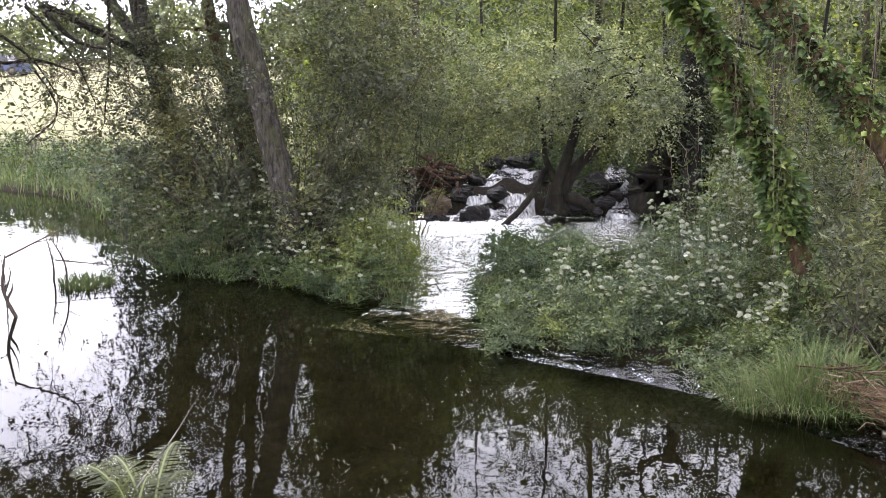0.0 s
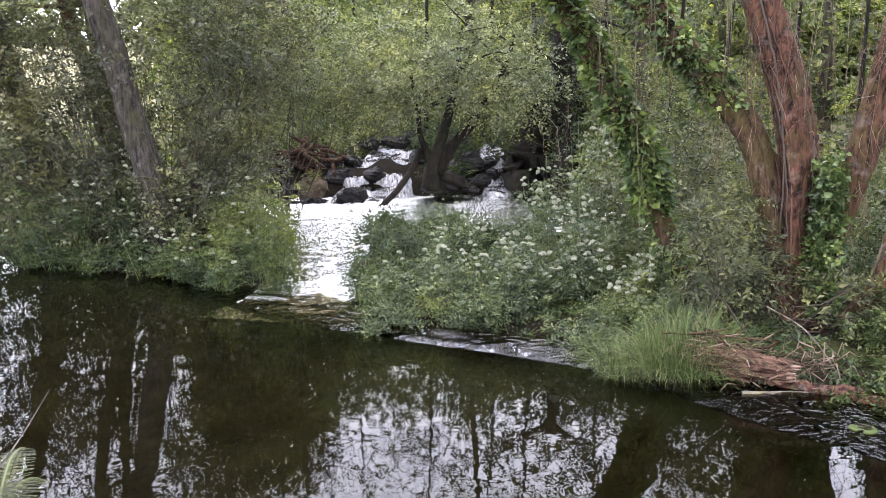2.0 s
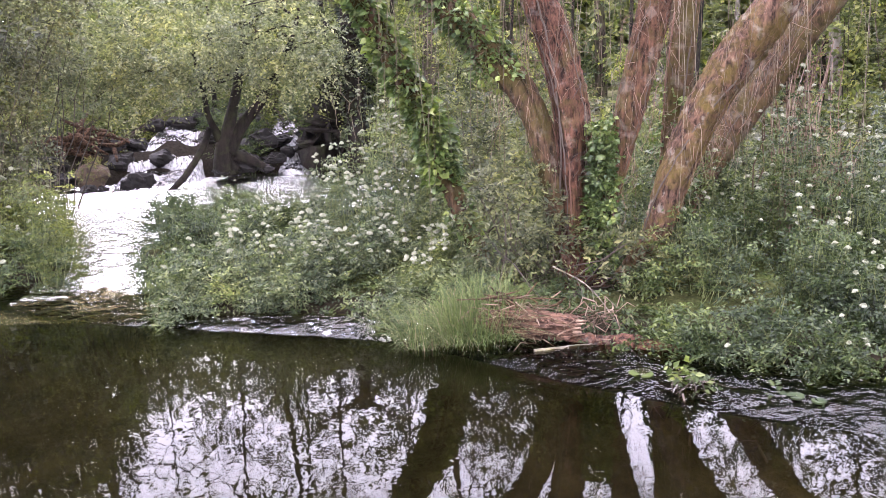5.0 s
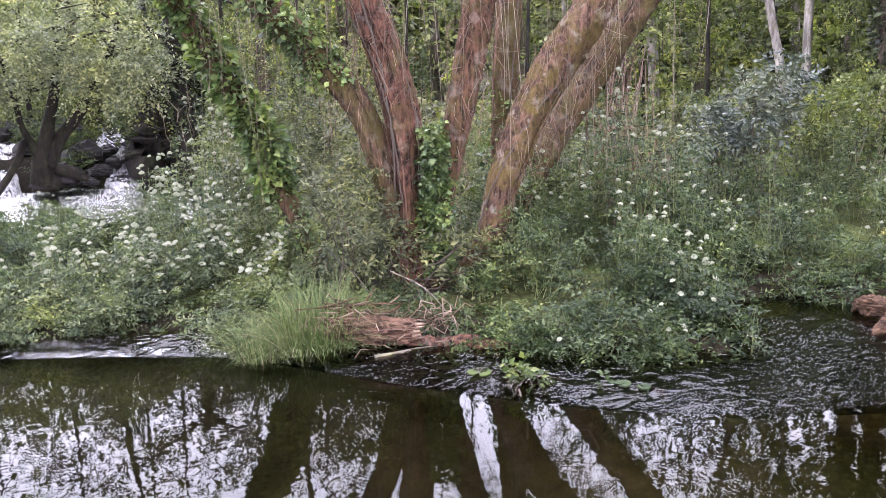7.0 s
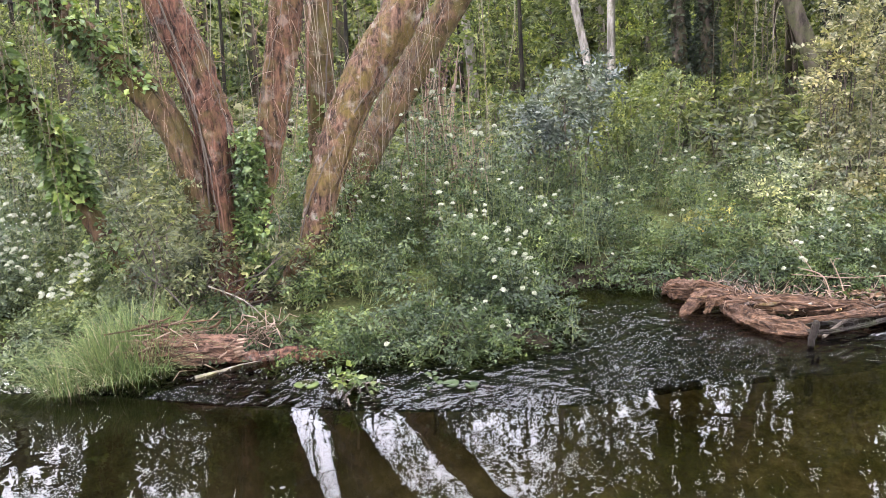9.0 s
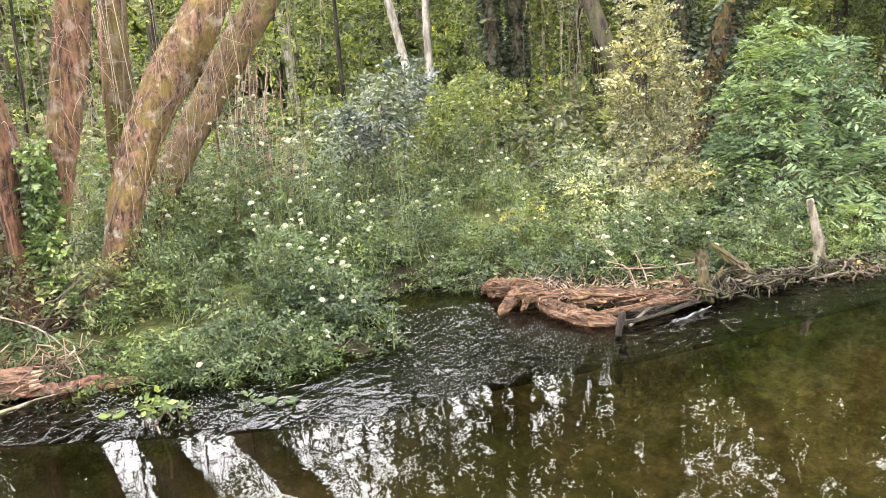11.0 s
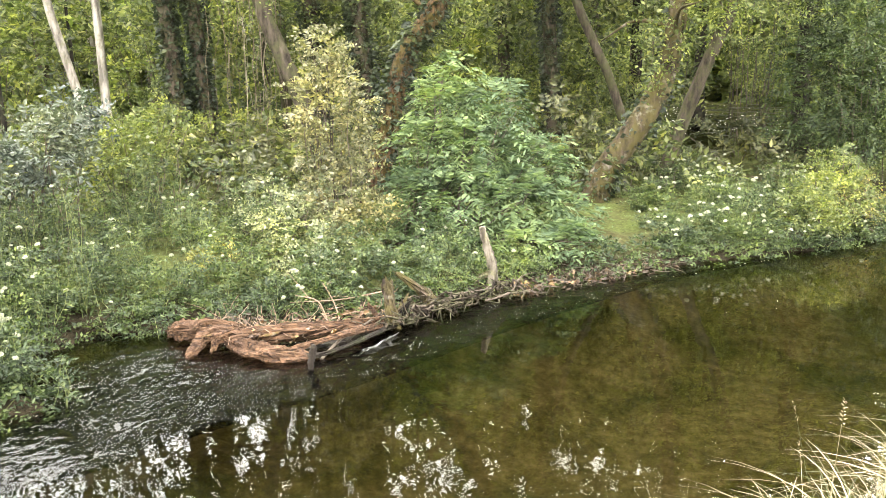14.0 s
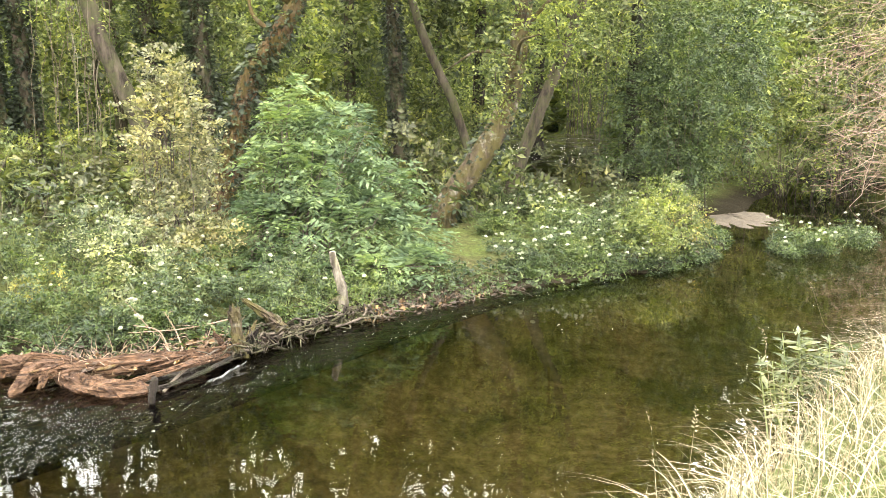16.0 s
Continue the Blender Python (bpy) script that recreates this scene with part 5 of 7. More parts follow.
stand("dark_herb_stand", [(0.4, 9.5), (0.62, 8.4), (1.2, 9.4), (2.4, 10.6), (1.8, 11.6), (0.85, 11.6), (0.5, 10.6)],
      lambda p: 0.56 + 0 * p[:, 0], LEAF_HERB, "dark green dropwort at the stream mouth", 52, 75, 24)
stand("left_bank_stand", [(-4.9, 12.7), (-4.4, 12.0), (-3.0, 11.32), (-1.8, 10.68), (-1.1, 10.3), (-1.0, 12.2), (-2.5, 13.2), (-4.6, 13.6)],
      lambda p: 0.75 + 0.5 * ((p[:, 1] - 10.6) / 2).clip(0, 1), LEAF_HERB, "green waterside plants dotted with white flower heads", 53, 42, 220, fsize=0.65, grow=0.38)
stand("bright_herb_stand", [(-1.25, 10.3), (-0.95, 9.92), (-0.38, 9.86), (-0.36, 11.2), (-0.6, 12.2), (-1.3, 12.0)],
      lambda p: 0.95 + 0 * p[:, 0], LEAF_HERB_BRIGHT, "bright yellow-green herb clump at the chute", 54, 90, 12)
stand("willow_side_stand", [(3.5, 6.2), (4.1, 5.35), (4.6, 4.9), (5.2, 4.45), (5.8, 4.08), (6.0, 4.95), (6.5, 5.25), (7.3, 5.1), (7.8, 6.5), (7.6, 9.0), (5.6, 9.2), (5.0, 7.0), (3.9, 6.7)],
      lambda p: (0.5 + 0.72 * ((p[:, 0] * 0.8 + p[:, 1] * 0.6 - 6.9) / 2.2).clip(0, 1)) * (0.45 + 0.55 * ((p[:, 0] - 4.3) / 0.8).clip(0, 1)), LEAF_HERB, "leafy herbs and dropwort beside the willow", 55, 56, 160, fsize=0.58, fpoly=[(5.2, 5.0), (5.8, 4.5), (6.5, 5.3), (7.3, 5.2), (7.8, 6.5), (7.6, 8.5), (5.8, 8.8), (5.2, 6.5)], grow=0.15)
stand("inlet_stand", [(7.35, 4.9), (7.6, 3.9), (8.1, 2.9), (9.3, 2.0), (10.2, 2.6), (10.6, 4.5), (11, 7.5), (8, 9), (7.6, 6.5)],
      lambda p: (0.32 + 0.7 * ((p[:, 0] * 0.8 + p[:, 1] * 0.5 - 8.5) / 2.5).clip(0, 1)) * (1 + 0.35 * wavy(p, 2.6, 3.0)), LEAF_HERB, "white-flowered herbs behind the drift log", 56, 40, 120, fsize=0.52, grow=0.2)
stand("right_bank_stand", [(11.3, 0.1), (11.25, -0.6), (11.7, -1.2), (12.45, -2.15), (13.4, -2.9), (14.3, -3.2), (15.5, -2.2), (16, 0.2), (13.2, 0.6)],
      lambda p: 0.3 + 0.2 * ((p[:, 0] - 11.5 + 0.6 * (p[:, 1] + 1)) / 3).clip(0, 1), LEAF_HERB, "fresh green herbs with white heads on the bank", 57, 40, 150, fsize=0.6, grow=0.1)
stand("far_clump", [(13.3, -3.9), (14.4, -5.4), (15.2, -5.7), (15.4, -4.9), (14.6, -4.2)], lambda p: 0.45 + 0 * p[:, 0], LEAF_HERB, "floating clump of dropwort in the channel", 58, 70, 30)

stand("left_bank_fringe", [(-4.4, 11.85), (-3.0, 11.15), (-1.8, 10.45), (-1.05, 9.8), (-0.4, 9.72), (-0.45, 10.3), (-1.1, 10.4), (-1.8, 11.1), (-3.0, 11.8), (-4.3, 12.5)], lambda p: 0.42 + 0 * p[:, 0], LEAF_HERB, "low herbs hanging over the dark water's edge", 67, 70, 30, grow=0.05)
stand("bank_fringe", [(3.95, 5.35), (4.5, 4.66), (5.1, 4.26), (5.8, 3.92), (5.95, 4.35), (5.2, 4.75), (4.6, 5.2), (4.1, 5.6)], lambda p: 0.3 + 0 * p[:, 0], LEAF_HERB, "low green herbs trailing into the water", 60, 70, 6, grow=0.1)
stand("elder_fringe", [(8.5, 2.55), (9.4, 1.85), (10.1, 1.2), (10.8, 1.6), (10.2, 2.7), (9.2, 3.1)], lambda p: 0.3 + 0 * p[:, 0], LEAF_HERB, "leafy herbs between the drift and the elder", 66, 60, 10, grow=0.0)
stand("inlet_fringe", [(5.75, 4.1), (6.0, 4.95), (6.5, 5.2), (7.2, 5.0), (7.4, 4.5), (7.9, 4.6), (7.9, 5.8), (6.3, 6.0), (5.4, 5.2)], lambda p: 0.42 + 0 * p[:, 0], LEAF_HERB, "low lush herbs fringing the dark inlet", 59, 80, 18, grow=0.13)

# low leaves covering the soil along the far bank
gr = np.random.default_rng(68)
q = gr.uniform([1.5, -4.5], [16, 8.5], (30000, 2))
dq = seg_dist(q, FAR_BANK, False)
q = q[~inside(q, POOL) & (dq < 0.9) & (seg_dist(q, NEAR_BANK, False) > 2)][:3400]
ga = gr.uniform(0, 2 * math.pi, len(q))
cover = thing("ground_cover", (7.6, 4.6, 0.1), "low creeping leaves over the damp bank soil", "plants", kind="stuff")
part("foliage", sprays(gr, np.column_stack([q, ground_z(q) + 0.03]), unit(np.column_stack([np.cos(ga), np.sin(ga), gr.uniform(0.2, 0.9, len(q))])), 0.16, 7, 0.055, 0.03, 0.3), LEAF_HERB, cover, smooth=False, kind="stuff")

# elder, pale shrub and others on the right
shrub("elder_bush", [(10.46, 2.89, 0.15, 0.37, 0.37, 0.34), (10.42, 2.28, 0.10, 0.40, 0.40, 0.33), (10.55, 1.66, 0.16, 0.43, 0.43, 0.36), (10.84, 1.11, 0.25, 0.40, 0.40, 0.30), (10.92, 3.09, 0.70, 0.39, 0.39, 0.42), (11.00, 2.45, 0.69, 0.56, 0.56, 0.49), (11.24, 1.77, 0.66, 0.53, 0.53, 0.46), (11.52, 1.30, 0.52, 0.40, 0.40, 0.32), (11.45, 3.07, 1.28, 0.44, 0.44, 0.48), (11.62, 2.43, 1.27, 0.59, 0.59, 0.56), (11.86, 1.76, 1.09, 0.52, 0.52, 0.45), (11.90, 2.95, 1.88, 0.42, 0.42, 0.42), (12.14, 2.38, 1.79, 0.50, 0.50, 0.39), (12.21, 2.94, 2.28, 0.28, 0.28, 0.28)], LEAF_ELDER,
      "broad elder bush with blue-green leaflets", 0.12, 62, 9, 0.3, 61, 0.6, 0.34, 6, droop=0.75, out=1.3, tidy=0.35)
shrub("pale_shrub", [(10.3, 3.9, 1.85, 0.5, 0.5, 0.75), (10.1, 3.7, 0.8, 0.62, 0.55, 0.55), (10.5, 4.1, 2.6, 0.3, 0.3, 0.3)], LEAF_PALE, "tall pale yellow-leaved shrub", 0.06, 110, 9, 0.22, 62, 0.4, 0.6, 10)
shrub("dark_shrub", [(17.6, -3.1, 1.9, 1.5, 1.4, 1.5), (18.2, -3.6, 3.2, 1.5, 1.5, 1.3), (18.9, -3.4, 1.2, 0.9, 0.8, 0.9)], LEAF_HERB, "dark broad-leaved shrub over the channel's end", 0.085, 60, 9, 0.3, 63, 0.5, 0.45, 10)
shrub("yellow_clump", [(13.5, -2.55, 0.42, 0.28, 0.3, 0.4)], LEAF_YELLOW, "yellowing herb clump with bleached leaves", 0.06, 160, 9, 0.2, 64, 0.3, 0.4, 10)
shrub("bright_herb_clump", [(13.3, -2.2, 0.55, 0.6, 0.5, 0.5), (12.7, -1.8, 0.4, 0.5, 0.5, 0.4), (13.9, -2.3, 0.7, 0.4, 0.4, 0.5)], LEAF_HERB_BRIGHT, "bright yellow-green herb clump on the point", 0.055, 110, 9, 0.2, 65, 0.4, 0.45, 8)
for k, (x, y, z, rx, rz, lf) in enumerate([(21.8, -7.6, 0.9, 1.1, 0.8, LEAF_HERB), (21.5, -6.2, 1.2, 1.8, 1.1, LEAF_HERB_BRIGHT), (24, -4.6, 2.6, 2.4, 2.2, LEAF_FAR), (20.5, -9.0, 1.8, 2.2, 1.7, LEAF_WILLOW), (17.5, -9.5, 1.4, 1.6, 1.4, LEAF_WILLOW), (24.5, -9, 3.4, 3.0, 2.6, LEAF_FAR), (15.4, -9.6, 1.2, 1.5, 1.2, LEAF_WILLOW), (20, -13, 3, 3, 3, LEAF_FAR), (21, -1.5, 3.6, 1.5, 1.6, LEAF_FRESH)]):
    shrub("channel_bush", [(x, y, z, rx, rx * 0.9, rz), (x + 0.4, y - 0.5, z + rz * 0.9, rx * 0.8, rx * 0.7, rz * 0.8)], lf, "bush overhanging the end of the channel", 0.11, 13, 9, 0.38, 640 + k, 0.5, 0.45, 12, group="channel end bushes", bark=TWIG_DRY if lf is LEAF_WILLOW else None)
tree("mossy_tree", [[(14.34, 1.32, -0.05, .27), (14.35, 1.14, 0.35, .22), (14.37, 0.98, 0.75, .2), (14.39, 0.53, 1.4, .19), (14.41, 0.21, 2.0, .18), (14.41, 0.04, 2.6, .16), (14.41, -0.1, 3.9, .13), (14.5, -0.4, 7.5, .05)]],
     [(14.4, -0.3, 5.8, 2.4, 2.4, 1.8), (14.1, 0.0, 3.2, 0.5, 0.7, 0.9), (14.3, 0.1, 8, 2, 2, 1.4), (14.0, 0.35, 2.5, 0.3, 0.35, 0.4), (14.6, -0.7, 3.4, 0.8, 0.6, 0.5)], BARK_ALDER, LEAF_FRESH, "mossy leaning alder with flaking pinkish bark", seed=71, dens=26, ivy=0.25)
tree("dark_leaning_tree", [[(16.61, 0.25, -0.05, .17), (16.61, 0.04, 0.76, .13), (16.61, -0.21, 1.52, .12), (16.6, -0.56, 2.47, .11), (16.58, -1.0, 3.61, .1), (16.5, -1.6, 6.0, .05)]],
     [(16.4, -1.4, 6, 2.4, 2.4, 2.0), (17.0, -1.4, 3.6, 1.1, 1.0, 0.7)], BARK_WOOD, LEAF_FRESH, "thin dark tree leaning over the bank", seed=72, dens=15)
tree("leaning_tree", [[(14.3, 5.5, 0.4, .2), (14.1, 5.77, 1.1, .15), (14.0, 6.04, 2.0, .14), (13.73, 6.58, 3.74, .12), (13.4, 7.2, 7.0, .06)]], [(14, 7, 6.5, 2.2, 2.2, 2.0), (14.3, 6.8, 3.8, 1.2, 1.0, 0.8)], BARK_WOOD, LEAF_FRESH, "leaning reddish trunk in the wood", seed=73, dens=14)
tree("arching_tree", [[(13.5, 4.6, 0.3, .2), (13.6, 4.32, 1.58, .17), (13.7, 4.04, 2.6, .16), (13.85, 3.52, 3.4, .15), (14.1, 2.6, 5.5, .06)]], [(14.6, 2.6, 6.0, 2.2, 2.2, 2.0), (14.4, 3.9, 3.6, 1.0, 0.9, 0.7)], BARK_MOSS, LEAF_FRESH, "ivy-clad arching bough above the elder", seed=74, dens=14, ivy=1.0)
for k, (x, y) in enumerate([(14.75, 8.75), (15.05, 8.36), (15.6, 6.3), (14.92, 5.12), (15.2, 5.3), (18.5, 2.4)]):
    tree("ivy_tree", [[(x, y, 0.2, .17), (x, y + 0.1, 2.5, .14), (x - 0.1, y + 0.2, 5, .12), (x - 0.1, y + 0.2, 9, .05)]], [(x, y, 7, 2.4, 2.4, 2.2), (x + 1.5, y + 0.8, 3.6, 1.2, 1.2, 0.8)], BARK_WOOD, LEAF_FAR,
         "upright trunk wrapped in dark ivy", 0.14, 7, 9, 0.5, seed=80 + k, ivy=1.15, group="ivy-clad trunks")

for k, (x, y, dx, dy) in enumerate(((14.92, 11.1, -0.25, 0.35), (15.2, 10.7, 0.05, 0.05), (17.75, 1.2, 0.0, 0.9))):
    tree("pale_tree", [[(x - dx * 0.6, y - dy * 0.6, 0.2, .10), (x, y, 2.0, .085), (x + dx, y + dy, 4.2, .075), (x + dx * 2, y + dy * 2, 8.5, .03)]], [(x + dx * 2, y + dy * 2, 7.2, 1.8, 1.8, 1.8)], BARK_BIRCH if k < 2 else BARK_WOOD, LEAF_FAR,
         "slender pale-barked trunk in the wood", 0.14, 7, 9, 0.5, seed=180 + k, group="pale trunks in the wood")

# ---------------------------------------------------------------- drift wood, rocks, grass
rl = np.random.default_rng(91)


def gnarled(rng, spine, ridges=7, twist=1.5, lump=0.22, sides=26, per=12):
    """Rotten wood: one body with ridges of grain that run along it and twist, swellings, hollows and ragged ends."""
    s = spline(spine, per)
    u = np.linspace(0, 1, len(s))[:, None]
    t = unit(np.gradient(s[:, :3], axis=0))
    e1 = unit(np.cross(t, [0.1, 0.2, 1.0]))
    e2 = np.cross(t, e1)
    a = np.linspace(0, 2 * math.pi, sides, endpoint=False)[None, :]
    p1, p2, p3 = rng.uniform(0, 6, 3)
    k = 1 + 0.13 * np.sin(ridges * (a + twist * u) + p1) + 0.08 * np.sin((2 * ridges + 1) * (a + twist * 0.8 * u) + p2)
    k = k + lump * np.sin(9 * u + 2 * a + p3) * np.sin(2 * a + 5 * u + p1) + 0.05 * np.sin(23 * u + 3 * a + p2)
    k = k + 0.06 * rng.standard_normal(k.shape)
    v = s[:, None, :3] + (s[:, 3][:, None] * k)[..., None] * (np.cos(a)[..., None] * e1[:, None] + np.sin(a)[..., None] * e2[:, None])
    v = v + (rng.standard_normal((1, sides, 1)) * 0.6 * s[[0, -1], 3].mean()) * t[:, None] * ((u < 0.01) * 1.0 - (u > 0.99) * 1.0)[..., None]
    i, j = np.meshgrid(np.arange(len(s) - 1), np.arange(sides), indexing="ij")
    j2 = (j + 1) % sides
    f = np.stack([i * sides + j, i * sides + j2, (i + 1) * sides + j2, (i + 1) * sides + j], -1).reshape(-1, 4)
    v = v.reshape(-1, 3)
    caps = []
    for ring, flip in ((0, True), (len(s) - 1, False)):
        for q in range(1, sides - 2, 2):
            w = [ring * sides + z for z in (0, q, q + 1, (q + 2) % sides)]
            caps.append(w[::-1] if flip else w)
    return v, np.vstack([f, np.array(caps)])


def stick(rng, a, b, r, mat, label, bend=0.06, forks=2):
    a, b = np.array(a, float), np.array(b, float)
    m = (a + b) / 2 + rng.standard_normal(3) * bend
    t = thing("drift_stick", a, label, "branch")
    part("stem", tube([(*a, r), (*m, r * 0.85), (*b, r * 0.4)], 7, 0.08, 6, int(rng.integers(1e6))), mat, t)
    for _ in range(forks):
        k = rng.uniform(0.3, 0.9)
        p = a * (1 - k) + b * k + (m - (a + b) / 2) * (1 - abs(2 * k - 1))
        q = p + (b - a) * 0.18 + rng.standard_normal(3) * 0.1
        part("side_twig", tube([(*p, r * 0.5), (*((p + q) / 2 + 0.02), r * 0.35), (*q, r * 0.15)], 5, 0.05, 4), mat, t)
    return t


log_r = thing("drift_log", (7.2, 3.5, 0.0), "rotten reddish drift log with pronged roots across the inlet", "log")
LOG = [("root_block", [(7.36, 4.36, 0.05, .07), (7.3, 4.22, 0.09, .095), (7.3, 4.06, 0.09, .09), (7.33, 3.88, 0.06, .06)], WOOD_LOG),
       ("prong", [(6.84, 3.87, 0.02, .028), (6.94, 3.86, 0.06, .05), (7.07, 3.83, 0.13, .052), (7.18, 3.74, 0.15, .06), (7.2, 3.55, 0.11, .07)], WOOD_LOG),
       ("prong", [(6.98, 3.7, 0.05, .025), (7.07, 3.7, 0.12, .045), (7.17, 3.62, 0.12, .05), (7.18, 3.5, 0.08, .05)], WOOD_LOG),
       ("prong", [(7.2, 4.0, 0.14, .03), (7.28, 3.95, 0.2, .03), (7.36, 3.8, 0.17, .035), (7.4, 3.6, 0.12, .03)], WOOD_LOG),
       ("trunk", [(7.2, 3.68, 0.09, .07), (7.06, 3.42, 0.06, .10), (6.98, 3.16, 0.04, .105), (7.0, 2.95, 0.03, .08), (7.12, 2.8, 0.0, .03)], WOOD_LOG),
       ("trunk", [(7.2, 3.55, 0.10, .07), (7.35, 3.22, 0.12, .085), (7.52, 2.96, 0.12, .075), (7.76, 2.72, 0.10, .06), (7.98, 2.55, 0.06, .05)], WOOD_LOG),
       ("root", [(7.0, 3.0, 0.09, .035), (7.2, 2.78, 0.13, .026), (7.5, 2.6, 0.13, .03), (7.92, 2.5, 0.05, .04)], WOOD_LOG),
       ("root", [(6.96, 3.1, 0.0, .04), (7.1, 2.72, 0.05, .022), (7.45, 2.5, 0.08, .02), (7.95, 2.44, 0.04, .03)], BARK_DARK),
       # near-black body fills the gap under the log in place of its shade
       ("shaded_underside", [(7.2, 3.0, -0.03, .09), (7.45, 2.78, -0.03, .10), (7.7, 2.62, -0.03, .09), (8.0, 2.5, -0.02, .05)], BARK_DARK),
       ("root_stub", [(8.04, 2.42, -0.04, .10), (8.03, 2.43, 0.16, .068), (8.02, 2.45, 0.36, .055), (8.01, 2.46, 0.46, .05)], BARK_ALDER),
       ("root_stub", [(8.72, 2.2, -0.04, .08), (8.68, 2.26, 0.14, .065), (8.6, 2.36, 0.26, .05), (8.46, 2.5, 0.42, .025)], BARK_ALDER),
       ("root_stub", [(8.2, 2.42, -0.02, .05), (8.26, 2.4, 0.14, .03), (8.32, 2.36, 0.26, .012)], BARK_ALDER),
       ("root_stub", [(8.1, 2.4, -0.02, .05), (8.14, 2.36, 0.12, .03), (8.12, 2.28, 0.24, .012)], BARK_DARK),
       ("root_stub", [(7.94, 2.5, 0.0, .05), (7.9, 2.52, 0.14, .03), (7.84, 2.58, 0.28, .012)], WOOD_LOG)]
for nm, spine, wood in LOG:
    part(nm, gnarled(rl, [(*q[:3], q[3] * 0.88) for q in spine], 9, 1.4, 0.32, 26, 11), wood, log_r, smooth=False)
line = np.array([(7.25, 3.9), (7.2, 3.6), (7.1, 3.3), (7.15, 3.05), (7.4, 2.85), (7.7, 2.65), (7.98, 2.5)])
for k in range(9):                                    # splinters of rotten grain
    u = rl.random()
    c = np.array([np.interp(u, np.linspace(0, 1, 7), line[:, 0]) + rl.uniform(-0.14, 0.14), np.interp(u, np.linspace(0, 1, 7), line[:, 1]) + rl.uniform(-0.06, 0.06), rl.uniform(0.08, 0.19)])
    d = np.array([0.1 + 0.6 * u, -0.7 + 0.2 * u, 0]) * rl.uniform(0.12, 0.28) + rl.standard_normal(3) * np.array([0.05, 0.05, 0.02])
    w = rl.uniform(0.008, 0.024)
    part("splinter", tube([(*(c - d), w * 0.4), (*(c + rl.standard_normal(3) * 0.015), w), (*(c + d), w * 0.3)], 6, 0.2, 3, int(rl.integers(1e6)), 0.1), WOOD_LOG if k % 3 else BARK_PINK, log_r)
n = 150
k = rl.random(n)
x = np.interp(k, np.linspace(0, 1, 7), line[:, 0]) + rl.uniform(0.05, 0.5, n)
y = np.interp(k, np.linspace(0, 1, 7), line[:, 1]) + rl.uniform(0.0, 0.3, n)
a = np.column_stack([x, y, 0.08 + 0.08 * rl.random(n)])
b = a + rl.standard_normal((n, 3)) * np.array([0.16, 0.14, 0.10])
debris = thing("twig_litter", (7.6, 3.2, 0.1), "mat of dead twigs and leaves caught on the drift log", "litter", kind="stuff")
part("twig", threads(rl, a, b, rl.uniform(0.003, 0.007, n), 0.03, 4), TWIG_DRY, debris, kind="stuff")
part("dead_leaf", leaves(rl, np.repeat(a, 3, 0) + 0.07 * rl.standard_normal((3 * n, 3)) * np.array([1, 1, 0.3]), 0.05, 0.03), LEAF_DEAD, debris, kind="stuff", smooth=False)
# white spill where the river slides under the drift
sx, sv, su = strip(np.array([(7.3, 2.4), (7.45, 2.36), (7.62, 2.33), (7.8, 2.28)]), np.array([(7.38, 2.54), (7.52, 2.48), (7.68, 2.43), (7.84, 2.36)]), 60, 24)
spill = new("spill_water", mesh_np("spill_water", np.column_stack([sx, 0.045 - 0.085 * sv + 0.02 * wavy(sx, 34.0, 1.0) + 0.006 * wavy(sx, 60.0, 2.0)]), grid_faces(60, 24), WHITE_WATER, True))
tagged(spill, "thin white spill of water under the drift log", "water", kind="structure")
# dark wet tangle of roots and sticks running on along the water's edge
n = 130
k = rl.random(n)
line = np.array([(7.9, 2.5), (8.4, 2.25), (8.9, 1.95), (9.4, 1.45)])
a = np.column_stack([np.interp(k, np.linspace(0, 1, 4), line[:, 0]), np.interp(k, np.linspace(0, 1, 4), line[:, 1]), 0.02 + 0.12 * rl.random(n)]) + rl.standard_normal((n, 3)) * np.array([0.09, 0.09, 0])
b = a + np.outer(rl.uniform(-0.35, 0.35, n), [0.8, -0.55, 0]) + rl.standard_normal((n, 3)) * np.array([0.08, 0.08, 0.07])
tangle_r = thing("root_tangle", (8.6, 2.1, 0.0), "dark wet tangle of roots along the water's edge", "roots", kind="stuff")
part("root", threads(rl, a, b, rl.uniform(0.006, 0.02, n), 0.05, 6), BARK_WOOD, tangle_r, kind="stuff")
n = 260
k = rl.random(n)
a = np.column_stack([9.2 + 2.0 * k, 1.45 - 1.85 * k, 0.015 + 0.05 * rl.random(n)]) + np.outer(rl.uniform(-0.02, 0.4, n), [0.7, 0.6, 0.12])
litter = thing("leaf_litter", (10.2, 0.6, 0.0), "strip of dark wet dead leaves and twigs at the waterline", "litter", kind="stuff")
part("dead_leaf", leaves(rl, a, 0.06, 0.035), LEAF_DEAD, litter, kind="stuff", smooth=False)
b = a[:150] + rl.standard_normal((150, 3)) * np.array([0.16, 0.16, 0.04])
part("twig", threads(rl, a[:150], b, rl.uniform(0.003, 0.007, 150), 0.03, 4), TWIG_DARK, litter, kind="stuff")
